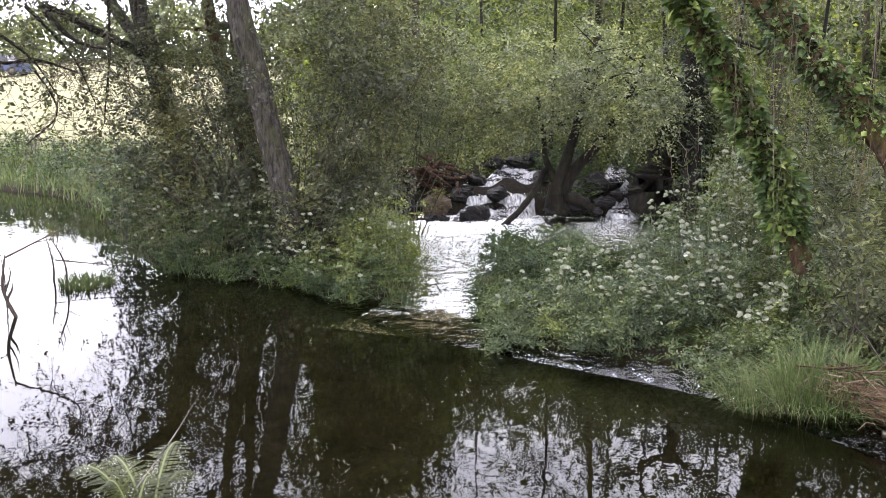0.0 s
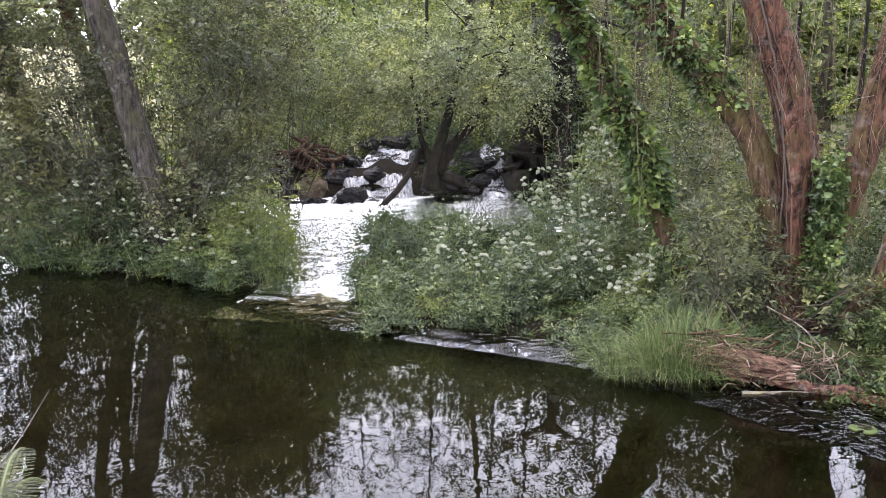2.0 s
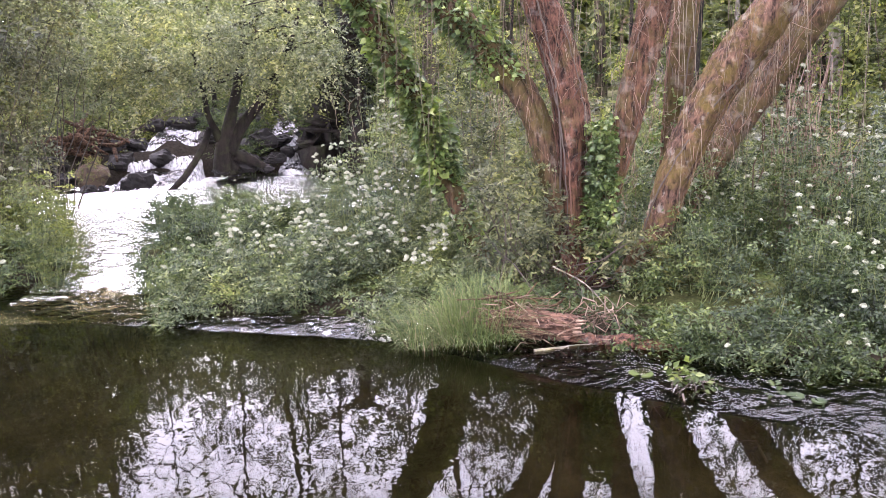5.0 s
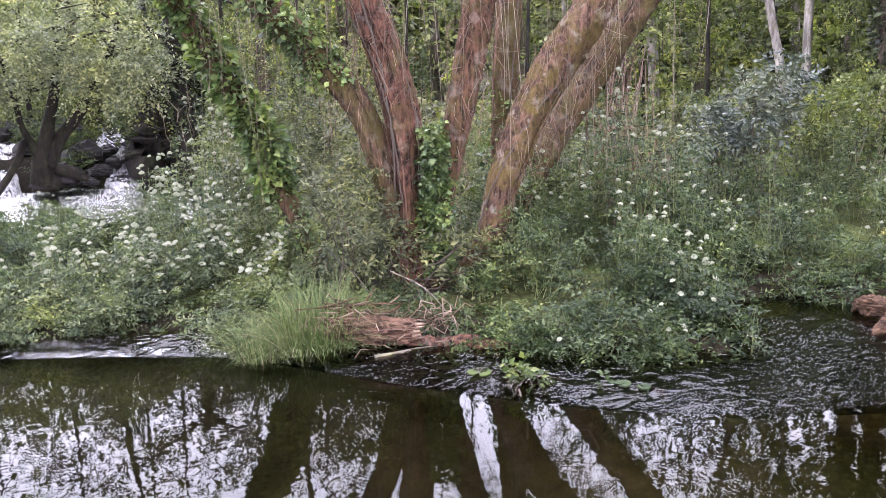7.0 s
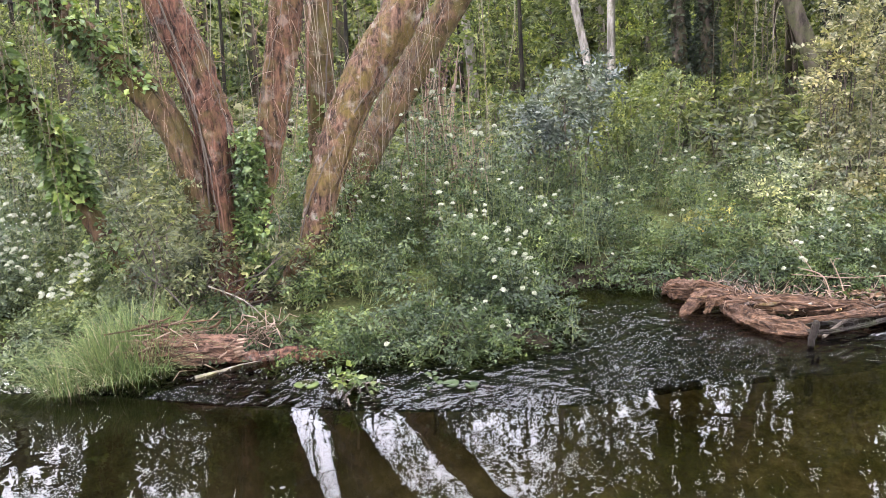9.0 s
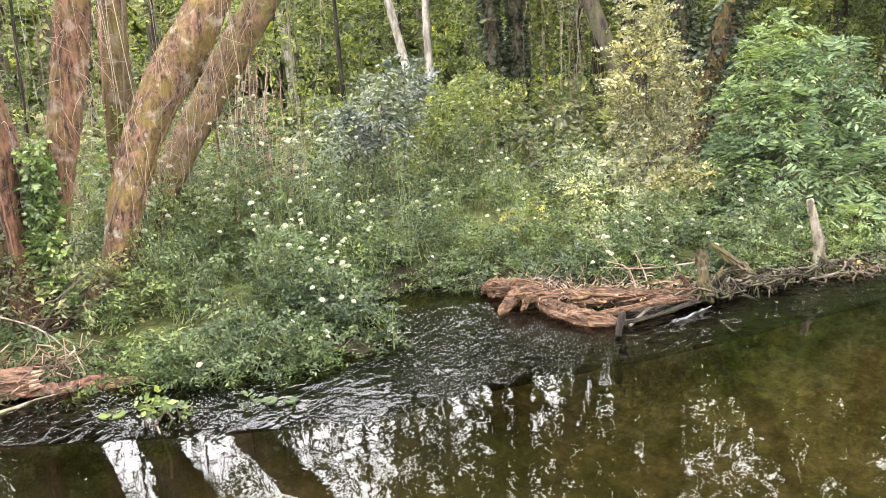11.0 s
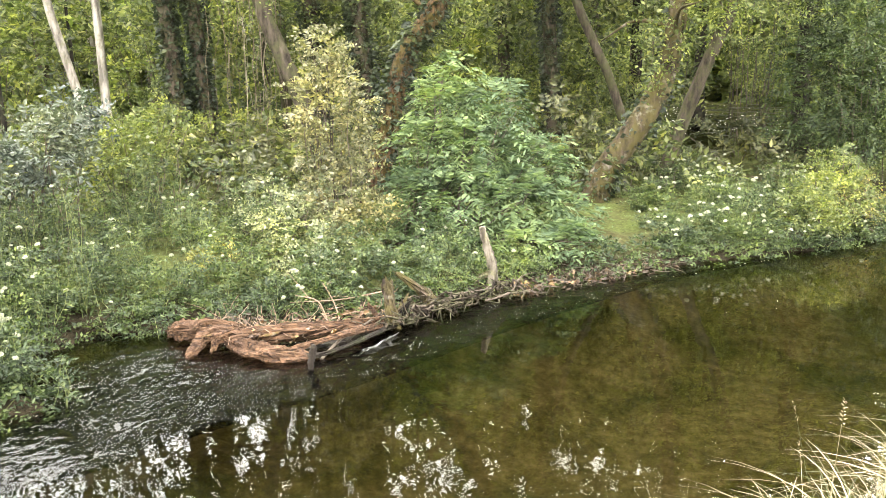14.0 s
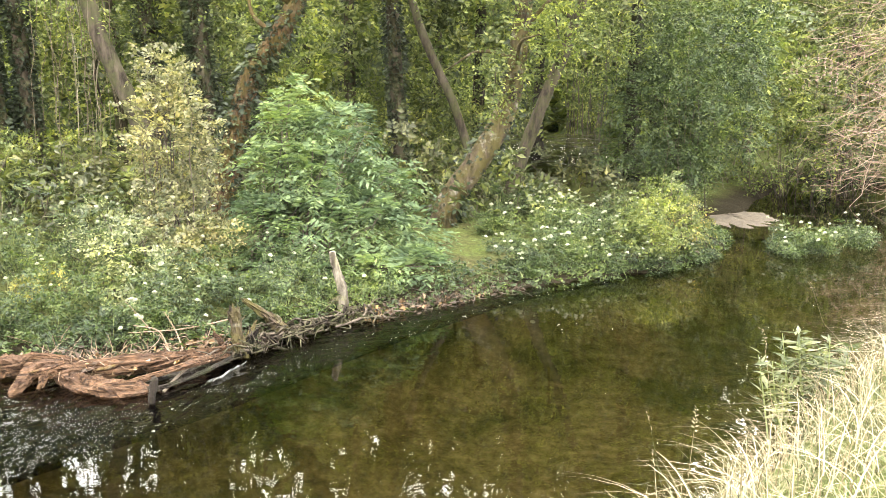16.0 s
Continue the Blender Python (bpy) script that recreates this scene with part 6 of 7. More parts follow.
for p0, p1, rr in (((7.05, 2.72, 0.02), (7.95, 2.5, 0.16), .014), ((8.3, 2.3, 0.06), (9.3, 1.7, 0.1), .014), ((8.6, 2.7, 0.2), (7.7, 3.3, 0.3), .007), ((7.75, 2.95, 0.1), (7.6, 3.2, 0.4), .007), ((7.9, 2.9, 0.1), (8.0, 3.1, 0.42), .006), ((9.0, 1.75, 0.04), (9.5, 1.5, 0.16), .014)):
    stick(rl, p0, p1, rr, TWIG_DARK if rr > 0.01 else TWIG_DRY, "thin dead stick lodged in the drift")
stub = thing("bleached_stub", (9.56, 1.83, 0.0), "pale bleached branch stub standing in the drift", "branch")
part("stem", tube([(9.56, 1.83, -0.10, 0.065), (9.56, 1.80, 0.12, 0.060), (9.56, 1.80, 0.32, 0.056), (9.56, 1.84, 0.46, 0.044), (9.55, 1.88, 0.61, 0.040), (9.55, 1.90, 0.71, 0.034)], 10, 0.1, 6, 8, 0.08), WOOD_GREY, stub)
part("fork", tube([(9.56, 1.82, 0.20, 0.040), (9.53, 1.95, 0.13, 0.036), (9.50, 2.10, 0.03, 0.030)], 8, 0.1, 5, 18), WOOD_GREY, stub)
peg = thing("wooden_peg", (6.83, 2.72, -0.3), "short mossy wooden stake in the water", "stake")
part("stem", tube([(6.83, 2.72, -0.45, .03), (6.83, 2.72, 0.0, .03), (6.84, 2.71, 0.10, .026), (6.85, 2.7, 0.17, .03), (6.85, 2.7, 0.21, .02)], 9, 0.12, 5, 9), BARK_DARK, peg)
log_l = thing("broken_log", (3.3, 6.0, 0.0), "broken reddish log with a pale split end on the bank", "log")
part("trunk", gnarled(rl, [(2.98, 6.4, 0.15, .05), (3.12, 6.23, 0.18, .095), (3.36, 5.99, 0.18, .108), (3.57, 5.81, 0.18, .095)], 11, 0.6, 0.1, 30, 12), WOOD_TAN, log_l, smooth=False)
for k in range(11):
    w = 2 * math.pi * k / 11
    c = np.array([3.54, 5.84, 0.18]) + 0.06 * np.array([0.65 * math.cos(w), 0.75 * math.cos(w), math.sin(w)])
    part("splinter", tube([(*c, .02), (*(c + np.array([0.05, -0.042, 0.0])), .016), (*(c + np.array([0.08, -0.068, 0.01]) * rl.uniform(0.8, 1.5)), .004)], 6, 0.1, 3, k), WOOD_CUT, log_l, "pale split wood")
for k in range(22):
    u = rl.random()
    c = np.array([3.02 + 0.55 * u, 6.36 - 0.52 * u, 0.0]) + np.array([0.65, 0.75, 0]) * rl.uniform(0.02, 0.24) + np.array([0, 0, rl.uniform(0.16, 0.4)])
    d = np.array([0.7, -0.65, rl.uniform(-0.3, 0.5)]) * rl.uniform(0.1, 0.26) + rl.standard_normal(3) * 0.05
    w = rl.uniform(0.005, 0.014)
    part("root", tube([(*(c - d), w * 0.4), (*(c + rl.standard_normal(3) * 0.03), w), (*(c + d), w * 0.3)], 6, 0.15, 4, int(rl.integers(1e6)), 0.1), WOOD_LOG if k % 4 else BARK_PINK, log_l)
sunk = thing("sunken_log", (3.9, 5.5, 0.0), "dark wet rotten log along the weir's edge", "log")
part("trunk", gnarled(rl, [(3.55, 5.85, 0.05, .08), (3.85, 5.6, 0.04, .10), (4.15, 5.35, 0.02, .09), (4.45, 5.1, -0.02, .05)], 7, 1.0), BARK_RED, sunk)
n = 70
k = rl.random(n)
a = np.column_stack([3.0 + 0.9 * k, 6.35 - 0.55 * k, 0.12 + 0.2 * rl.random(n)]) + 0.08 * rl.standard_normal((n, 3)) * np.array([1, 1, 0.2])
b = a + rl.standard_normal((n, 3)) * np.array([0.2, 0.2, 0.10])
roots = thing("root_litter", (3.4, 6.2, 0.1), "reddish dead roots and twigs piled behind the broken log", "litter", kind="stuff")
part("twig", threads(rl, a, b, rl.uniform(0.003, 0.010, n), 0.05, 5), TWIG_DRY, roots, kind="stuff")
for p0, p1, rr, mt in (((3.2, 5.78, 0.04), (3.98, 5.5, 0.1), .024, WOOD_GREY), ((3.3, 6.3, 0.18), (3.75, 6.35, 0.33), .014, WOOD_CUT), ((3.7, 6.4, 0.55), (4.0, 5.75, 0.12), .007, WOOD_GREY),
                       ((4.4, 5.3, 0.03), (4.95, 5.1, 0.12), .02, WOOD_LOG), ((4.25, 5.25, 0.12), (4.6, 4.9, 0.02), .013, WOOD_LOG), ((3.45, 5.7, 0.0), (3.2, 6.4, 0.36), .006, TWIG_DRY), ((3.9, 5.62, 0.08), (3.75, 5.38, 0.0), .006, WOOD_GREY)):
    stick(rl, p0, p1, rr, mt, "bleached dead stick resting on the bank debris", 0.04, 2)

# the cascade
ROCKS = [(0.49, 14.98, 0.41, 0.220), (0.97, 15.87, 0.66, 0.260), (0.29, 15.89, 0.66, 0.250), (0.59, 16.48, 0.90, 0.240), (0.10, 16.39, 0.91, 0.200), (-0.29, 14.88, 0.33, 0.160), (-0.06, 14.84, 0.33, 0.100), (-0.61, 15.17, 0.51, 0.220), (-0.89, 15.56, 0.68, 0.300), (2.86, 15.35, 0.61, 0.150), (3.16, 15.60, 0.69, 0.130), (3.42, 15.65, 0.74, 0.140), (2.62, 14.98, 0.50, 0.130), (2.40, 15.12, 0.59, 0.220), (2.14, 15.16, 0.64, 0.300), (2.70, 15.88, 0.83, 0.300), (3.18, 16.20, 0.85, 0.220), (3.68, 16.41, 0.91, 0.240), (1.85, 16.50, 0.92, 0.220), (1.89, 14.89, 0.52, 0.150), (1.45, 17.34, 1.19, 0.220), (0.98, 17.37, 1.15, 0.160), (3.88, 15.75, 0.83, 0.350), (1.95, 17.49, 1.23, 0.300), (2.62, 17.11, 1.22, 0.300)]
for x, y, z, r_ in ROCKS:
    solid("cascade_rock", boulder(rl, (x, y, z), r_ * 0.85, (rl.uniform(0.9, 1.3), 0.9, rl.uniform(0.6, 0.85)), 16, 11, 0.3), ROCK_WET, "wet black boulder in the cascade", "rock", "cascade rocks", smooth=False)
solid("mossy_rock", boulder(rl, (-0.19, 15.24, 0.50), 0.26, (1.0, 0.8, 0.8)), ROCK_BROWN, "brown earthy rock under moss at the cascade", "rock", smooth=False)
shrub("rock_moss", [(-0.18, 15.09, 0.68, 0.22, 0.18, 0.2)], LEAF_YELLOW, "yellow-green grassy moss on a rock", 0.05, 160, 9, 0.14, 95, 0.5, 0.25, category="moss")
snag = thing("root_snag", (-0.34, 16.18, 0.83), "heap of reddish dead roots above the rocks", "roots")
for _ in range(26):
    c = np.array([-0.34, 16.18, 1.03]) + rl.standard_normal(3) * np.array([0.26, 0.15, 0.12])
    d = unit(rl.standard_normal(3) * np.array([1, 0.4, 0.35])) * rl.uniform(0.25, 0.5)
    part("root", tube([(*(c - d), .02), (*(c + rl.standard_normal(3) * 0.05), .045), (*(c + d), .02)], 7, 0.1, 5, int(rl.integers(1e6))), WOOD_LOG, snag)


fx, fy = np.linspace(-0.8, 5.2, 230), np.linspace(14.6, 19.0, 180)
fp_ = np.stack(np.meshgrid(fx, fy, indexing="ij"), -1).reshape(-1, 2)
yy = fp_[:, 1] + 0.2 * wavy(np.column_stack([fp_[:, 0], 0 * fp_[:, 0]]), 3.4, 1.0) + 0.12 * wavy(fp_, 5.0, 2.0)
fz_ = np.interp(yy, [14.6, 14.9, 15.15, 15.5, 15.7, 16.15, 16.35, 16.8, 17.1, 17.6, 19.0], [0.315, 0.34, 0.46, 0.52, 0.68, 0.74, 0.9, 0.94, 1.06, 1.09, 1.11])
fz_ = fz_ + ((yy - 14.9) / 0.2).clip(0.1, 1) * (0.035 * wavy(fp_, 9.0, 3.0) + 0.02 * wavy(fp_, 21.0, 4.0) + 0.010 * wavy(fp_, 43.0, 5.0))
slant = (fp_[:, 1] - 14.9) / 2.2                       # the streams run down to the left
across = lambda lo, hi: 1 / (1 + np.exp(-(fp_[:, 0] - lo) / 0.07)) / (1 + np.exp((fp_[:, 0] - hi) / 0.07))
fz_ -= 0.5 * (1 - np.maximum(across(-0.01 + 0.74 * slant, 1.55 + 0.4 * slant), across(2.79 + 0.34 * slant, 3.51 + 0.25 * slant)))
cascade = new("cascade_water", mesh_np("cascade_water", np.column_stack([fp_, fz_]), grid_faces(230, 180), WHITE_WATER, True))
tagged(cascade, "white water tumbling down ledges between black boulders", "water", kind="structure")
shrub("ledge_plants", [(2.35, 15.5, 0.62, 0.5, 0.3, 0.25), (2.5, 16.1, 0.95, 0.6, 0.35, 0.3), (2.25, 16.7, 1.2, 0.6, 0.35, 0.3), (2.3, 17.4, 1.3, 0.7, 0.4, 0.35)], LEAF_HERB, "ferns and weeds on the ledge between the falls", 0.06, 110, 9, 0.2, 98, 0.4, 0.4, 4)
shrub("ledge_bush", [(0.2, 18.4, 1.3, 1.0, 0.5, 0.5), (1.8, 18.8, 1.4, 1.0, 0.5, 0.5), (3.4, 18.2, 1.4, 1.0, 0.5, 0.6), (4.9, 17.2, 1.2, 0.9, 0.6, 0.7), (-1.4, 17.2, 1.2, 0.9, 0.5, 0.6)], LEAF_FRESH, "low sunlit bushes above the cascade", 0.075, 55, 9, 0.28, 96, 0.5, 0.5, 5)
# added black body that stands in for the deep shade of the basin's hollow
dark = thing("dark_hollow_fill", (4.15, 15.48, 0.3), "black stump-shaped body standing in for shade in the basin's corner", "stump")
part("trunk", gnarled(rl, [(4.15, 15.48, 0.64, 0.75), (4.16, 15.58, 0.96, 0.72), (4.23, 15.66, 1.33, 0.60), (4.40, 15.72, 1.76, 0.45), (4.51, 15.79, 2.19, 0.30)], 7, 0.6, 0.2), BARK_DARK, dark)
shrub("shade_bush", [(4.9, 15.6, 1.4, 0.75, 0.5, 0.85), (5.4, 14.6, 1.0, 0.6, 0.5, 0.8), (3.9, 16.2, 1.5, 0.6, 0.4, 0.6)], LEAF_IVY, "dark ivy-leaved bush in the shaded basin corner", 0.075, 60, 9, 0.26, 97, 0.5, 0.6, 5)
a = np.array([(3.60, 13.76, 1.80), (3.75, 13.72, 1.94), (4.02, 13.65, 2.03), (3.86, 13.69, 1.51)])
b = np.array([(3.69, 13.74, 0.96), (3.92, 13.67, 1.04), (4.01, 13.65, 0.99), (4.05, 13.64, 1.85)])
part("hanging_stem", threads(rl, a, b, 0.008, 0.05, 7), LIANA, dark, "pale hanging stems", kind="stuff")


def tuft(name, x, y, r, h, n, mat, label, seed, lean=0.85, width=0.007, group=""):
    rng = np.random.default_rng(seed)
    a, q = rng.uniform(0, 2 * math.pi, n), r * np.sqrt(rng.random(n))
    p = np.column_stack([x + q * np.cos(a), y + q * np.sin(a)])
    z = ground_z(p).clip(-0.05)
    o = np.column_stack([np.cos(a), np.sin(a), np.zeros(n)]) * (q / r)[:, None]
    t = thing(name, (x, y, float(ground_z(np.array([[x, y]])).clip(-0.05)[0])), label, "grass", group)
    root = np.column_stack([p, z])
    dry = rng.random(n) < 0.14
    part("blade_clump", blades(rng, root[~dry], h, width, lean, o[~dry]), mat, t, smooth=False, kind="stuff")
    part("dead_grass", blades(rng, root[dry], h * 0.8, width, lean, o[dry]), GRASS_DRY, t, "straw-coloured dead blades", smooth=False, kind="stuff")
    return t


tuft("grass_tuft", 3.0, 6.4, 0.34, 0.56, 1700, GRASS_GREEN, "arching fresh green sedge tussock by the log", 101)
tuft("grass_tuft", 2.6, 6.55, 0.3, 0.38, 900, GRASS_GREEN, "low fresh grass at the weir", 102)
tuft("grass_islet", -4.8, 11.0, 0.35, 0.28, 700, GRASS_GREEN, "small grassy islet in the pool", 103, 0.5, 0.01)
tuft("sedge_tussock", -8.3, 20.7, 0.7, 1.0, 1100, GRASS_SEDGE, "grey-green arching sedge tussock", 104, 0.8)

# dry grass on the near bank
rn = np.random.default_rng(111)
p = rn.uniform([3.2, -9], [14, -0.2], (27000, 2))
d = seg_dist(p, NEAR_BANK, False)
p = p[~inside(p, POOL) & (d < 2.6)]
bank_grass = blades(rn, np.column_stack([p, ground_z(p) - 0.02]), 0.46, 0.007, 1.15, np.array([0.05, 0.3, 0.0]), 6)
solid("bank_grass", bank_grass, GRASS_DRY, "tall straw-coloured dry grass on the near bank", "grass", kind="stuff", smooth=False)

p2 = rn.uniform([-8, -4], [5, 5], (9000, 2))
p2 = p2[~inside(p2, POOL) & (seg_dist(p2, NEAR_BANK, False) < 4)]
solid("verge_grass", blades(rn, np.column_stack([p2, ground_z(p2) - 0.02]), 0.16, 0.007, 0.8), GRASS_GREEN, "short green grass on the near bank", "grass", kind="stuff", smooth=False)

# seed heads over the near grass
m = 120
q = rn.permutation(np.where(seg_dist(p, NEAR_BANK, False) > 0.5)[0])[:m]
st = np.column_stack([p[q], ground_z(p[q])])
en = st + np.column_stack([rn.standard_normal((m, 2)) * 0.16, rn.uniform(0.5, 0.8, m)])
head = sprays(rn, en, unit(en - st), 0.08, 14, 0.016, 0.005, 0.2)
seeds = thing("grass_seed_heads", (6.5, -3.5, 0.8), "straw-coloured seeding grass heads on thin stalks", "grass", kind="stuff")
part("stalk", threads(rn, st, en, 0.0016, 0.02, 5), GRASS_DRY, seeds, kind="stuff")
part("seed_head", head, GRASS_DRY, seeds, kind="stuff", smooth=False)

# tall leafy weeds among the near grass
def weed(x, y, height, seed):
    """An upright stem with long narrow leaves set all round it."""
    rng = np.random.default_rng(seed)
    z = float(ground_z(np.array([[x, y]]))[0])
    t = thing("leafy_weed", (x, y, z), "grey-green leafy weed standing in dry grass", "plant", "near bank weeds")
    for _ in range(4):
        foot = np.array([x, y, z]) + rng.standard_normal(3) * np.array([0.05, 0.05, 0])
        tip = foot + np.array([rng.normal(0, 0.09), rng.normal(0.04, 0.09), height * rng.uniform(0.7, 1.1)])
        part("stem", tube([(*foot, .006), (*((foot + tip) / 2 + rng.normal(0, 0.015, 3)), .005), (*tip, .002)], 6, 0.05, 5), STALK, t)
        n = 34
        u = rng.uniform(0.25, 1.0, n)
        ang = rng.uniform(0, 2 * math.pi, n)
        c = foot + (tip - foot) * u[:, None]
        d = np.column_stack([np.cos(ang), np.sin(ang), rng.uniform(0.2, 0.9, n)])
        part("leaf_whorl", leaves(rng, c + unit(d) * 0.05, 0.11, 0.022, 0.9, 0.0, axis=d), LEAF_WEED, t, smooth=False)


weed(6.16, -1.78, 0.62, 210)
weed(6.31, -1.97, 0.57, 211)
weed(6.46, -2.14, 0.52, 212)

# fern and stick at the camera's bank
def frond(rng, a, b, parent, width=0.11, pairs=26):
    a, b = np.array(a, float), np.array(b, float)
    u = np.linspace(0.12, 1, pairs)
    mid = (a + b) / 2 + np.array([0, 0, 0.16])
    f = lambda w: ((1 - w) ** 2)[:, None] * a + (2 * w * (1 - w))[:, None] * mid + (w ** 2)[:, None] * b
    p = f(u)
    t = unit(np.gradient(p, axis=0))
    s = unit(np.cross(t, [0, 0, 1]))
    pcs = [tube(np.column_stack([f(np.linspace(0, 1, 9)), np.linspace(.005, .0015, 9)]), 5, 0, 0)]
    part("rachis", pcs[0], STALK, parent)
    vs = []
    gap = np.linalg.norm(b - a) / pairs
    for sg in (1, -1):
        l = (width * np.sin((u * 0.86 + 0.12) * math.pi) ** 0.6)[:, None]
        ax = unit(s * sg + t * 0.5 + np.array([0, 0, -0.3]) + 0.07 * rng.standard_normal(p.shape))
        for k in range(5):
            c0, c1 = p + ax * l * k / 5, p + ax * l * (k + 0.85) / 5
            w0, w1 = t * gap * 0.46 * (1 - k / 6), t * gap * 0.36 * (1 - k / 6)
            vs.append(np.stack([c0 - w0, c1 - w1, c1 + w1, c0 + w0], 1))
    v = np.concatenate(vs).reshape(-1, 3)
    part("pinna", (v, np.arange(len(v)).reshape(-1, 4)), FERN, parent, smooth=False, kind="stuff")


fn = np.random.default_rng(17)
fern = thing("fern", (-1.1, 2.15, 0.7), "yellow-green fern fronds arching over the bank", "fern")
for tip in ((-0.81, 2.57, 1.32), (-0.75, 2.54, 1.22), (-0.93, 2.25, 1.31), (-1.01, 2.49, 1.30), (-0.83, 2.40, 1.26), (-1.04, 2.31, 1.34)):
    frond(fn, (-0.84 + fn.uniform(-0.06, 0.06), 2.24, 1.17), tip, fern, 0.075, 32)
stick(fn, (-0.85, 2.29, 1.29), (-0.76, 2.69, 1.46), 0.0025, WOOD_GREY, "thin dead stalk leaning over the water", 0.006, 0)

# sprigs growing in the shallow riffle, and flat leaves on the water
for x, y, r_, h_ in ((3.83, 4.72, 0.09, 0.2), (3.9, 4.6, 0.07, 0.12), (4.3, 4.3, 0.07, 0.06), (4.55, 4.05, 0.06, 0.05)):
    shrub("water_sprig", [(x, y, h_ * 0.6, r_, r_, h_ * 0.6)], LEAF_HERB, "small green sprig of water plant in the riffle", 0.06, 150, 5, 0.08, int(x * 100), 0.2, 0.6, 5, category="plant", group="riffle sprigs")


def pad(x, y, r, seed):
    """A flat rounded water leaf with a notch and a raised rim."""
    rng = np.random.default_rng(seed)
    n, th = 22, np.linspace(0.25, 2 * math.pi - 0.25, 22) + rng.uniform(0, 6)
    rim = r * (1 + 0.08 * np.sin(3 * th + seed) + 0.04 * rng.standard_normal(n))
    rows = [np.column_stack([x + k * rim * np.cos(th), y + k * rim * np.sin(th), np.full(n, z)]) for k, z in ((0.05, 0.034), (0.55, 0.038), (0.95, 0.046), (1.0, 0.04), (0.9, 0.03))]
    return np.concatenate(rows), grid_faces(5, n)


for k, (x, y, r_) in enumerate(((3.72, 5.05, 0.09), (4.42, 4.25, 0.06), (4.5, 4.12, 0.05))):
    solid("water_leaf", pad(x, y, r_, k), LEAF_HERB, "flat green leaf lying on the rippled shallows", "leaf", "leaves on the shallows")

# dead branch in the left pool
for a, b, r_ in (((-4.85, 9.3, -0.1), (-4.85, 9.1, 0.75), .022), ((-4.85, 9.1, 0.72), (-4.2, 9.3, 1.05), .012), ((-5.45, 11.4, -0.1), (-5.4, 11.2, 0.62), .014), ((-5.05, 10.95, -0.1), (-5.05, 10.6, 0.7), .014), ((-5.3, 11.2, 0.3), (-4.2, 11.2, 0.2), .01), ((-5.6, 10.4, -0.1), (-5.5, 10.2, 0.6), .01)):
    stick(fn, a, b, r_, TWIG_DARK, "dark dead branch standing out of the pool", 0.06, 4)

# tree at the near bank whose boughs hang into view
over = thing("overhanging_alder", (-4.25, 14.05, 0.2), "thin dark alder boughs hanging over the pool", "tree")
part("trunk", tube([(-4.25, 14.05, 0.0, .11), (-4.42, 14.05, 1.6, .1), (-4.78, 14.05, 3.0, .09), (-5.4, 13.9, 5.5, .05)], 12, 0.04, 8, 3), BARK_GREY, over)
BOUGHS = [[(-4.75, 13.8, 3.1, .08), (-5.4, 13.3, 3.5, .06), (-5.75, 12.4, 3.75, .05), (-5.38, 12.45, 3.30, .030), (-4.94, 12.65, 3.16, .020)],
          [(-4.95, 12.65, 4.72, 0.030), (-4.92, 12.65, 3.86, 0.024), (-4.94, 12.65, 3.16, 0.019), (-5.07, 12.59, 2.09, 0.007)],
          [(-7.68, 10.97, 4.33, 0.045), (-6.51, 11.95, 3.06, 0.030), (-5.83, 12.24, 3.00, 0.021), (-5.34, 12.45, 2.83, 0.012)],
          [(-6.71, 11.75, 3.75, 0.030), (-5.93, 12.18, 3.06, 0.018), (-5.60, 12.36, 2.46, 0.007)],
          [(-5.93, 12.18, 3.00, 0.018), (-5.64, 12.34, 2.28, 0.012), (-6.03, 12.14, 1.80, 0.006)],
          [(-5.93, 12.24, 3.75, 0.030), (-5.44, 12.53, 3.06, 0.018), (-5.19, 12.63, 2.38, 0.007)]]
tips = []
for st in BOUGHS:
    part("bough", tube(st, 7, 0.08, 8, int(fn.integers(1e6))), BARK_DARK, over)
    s = spline(st, 10)[8:]
    tips.append(s[:, :3])
tips = np.concatenate(tips)
a = tips[fn.integers(0, len(tips), 330)]
b = a + fn.standard_normal((330, 3)) * np.array([0.42, 0.35, 0.36]) + np.array([0, 0, -0.1])
part("twig", threads(fn, a, b, 0.006, 0.05, 5), TWIG_DARK, over, kind="stuff")
part("foliage", sprays(fn, b, unit(b - a), 0.3, 7, 0.075, 0.045), LEAF_ALDER, over, smooth=False)
oc, od = blob_sprays(fn, [(-5.6, 13.2, 4.6, 1.3, 1.1, 0.9), (-6.9, 12.4, 3.7, 0.9, 0.8, 0.5), (-7.6, 13.4, 4.4, 1.0, 0.9, 0.8), (-6.0, 12.0, 3.9, 0.8, 0.7, 0.5)], 15, 0.3)
part("crown", sprays(fn, oc, od, 0.4, 8, 0.075, 0.045), LEAF_ALDER, over, smooth=False)

# channel's end: gravel bank, bare tangle, far fence
solid("gravel_bank", boulder(rl, (17.9, -4.2, -0.1), 1.3, (1.35, 0.8, 0.075), 40, 18, 0.18), MUD_DRY, "low brown sandy bank at the channel's end", "bank")
m = 460
a = np.column_stack([rn.uniform(15.6, 20.5, m), rn.uniform(-9.2, -7.0, m), rn.uniform(0.6, 4.6, m)])
b = a + np.column_stack([rn.standard_normal(m) * 0.7, rn.uniform(0.3, 1.7, m), rn.standard_normal(m) * 0.5 - 0.25])
tangle = thing("bare_tangle", (17, -8, 0.6), "tangle of bare pale willow twigs overhanging the channel", "shrub")
part("twig", threads(rn, a, b, rn.uniform(0.004, 0.012, m), 0.12, 7), TWIG_DRY, tangle, kind="stuff")
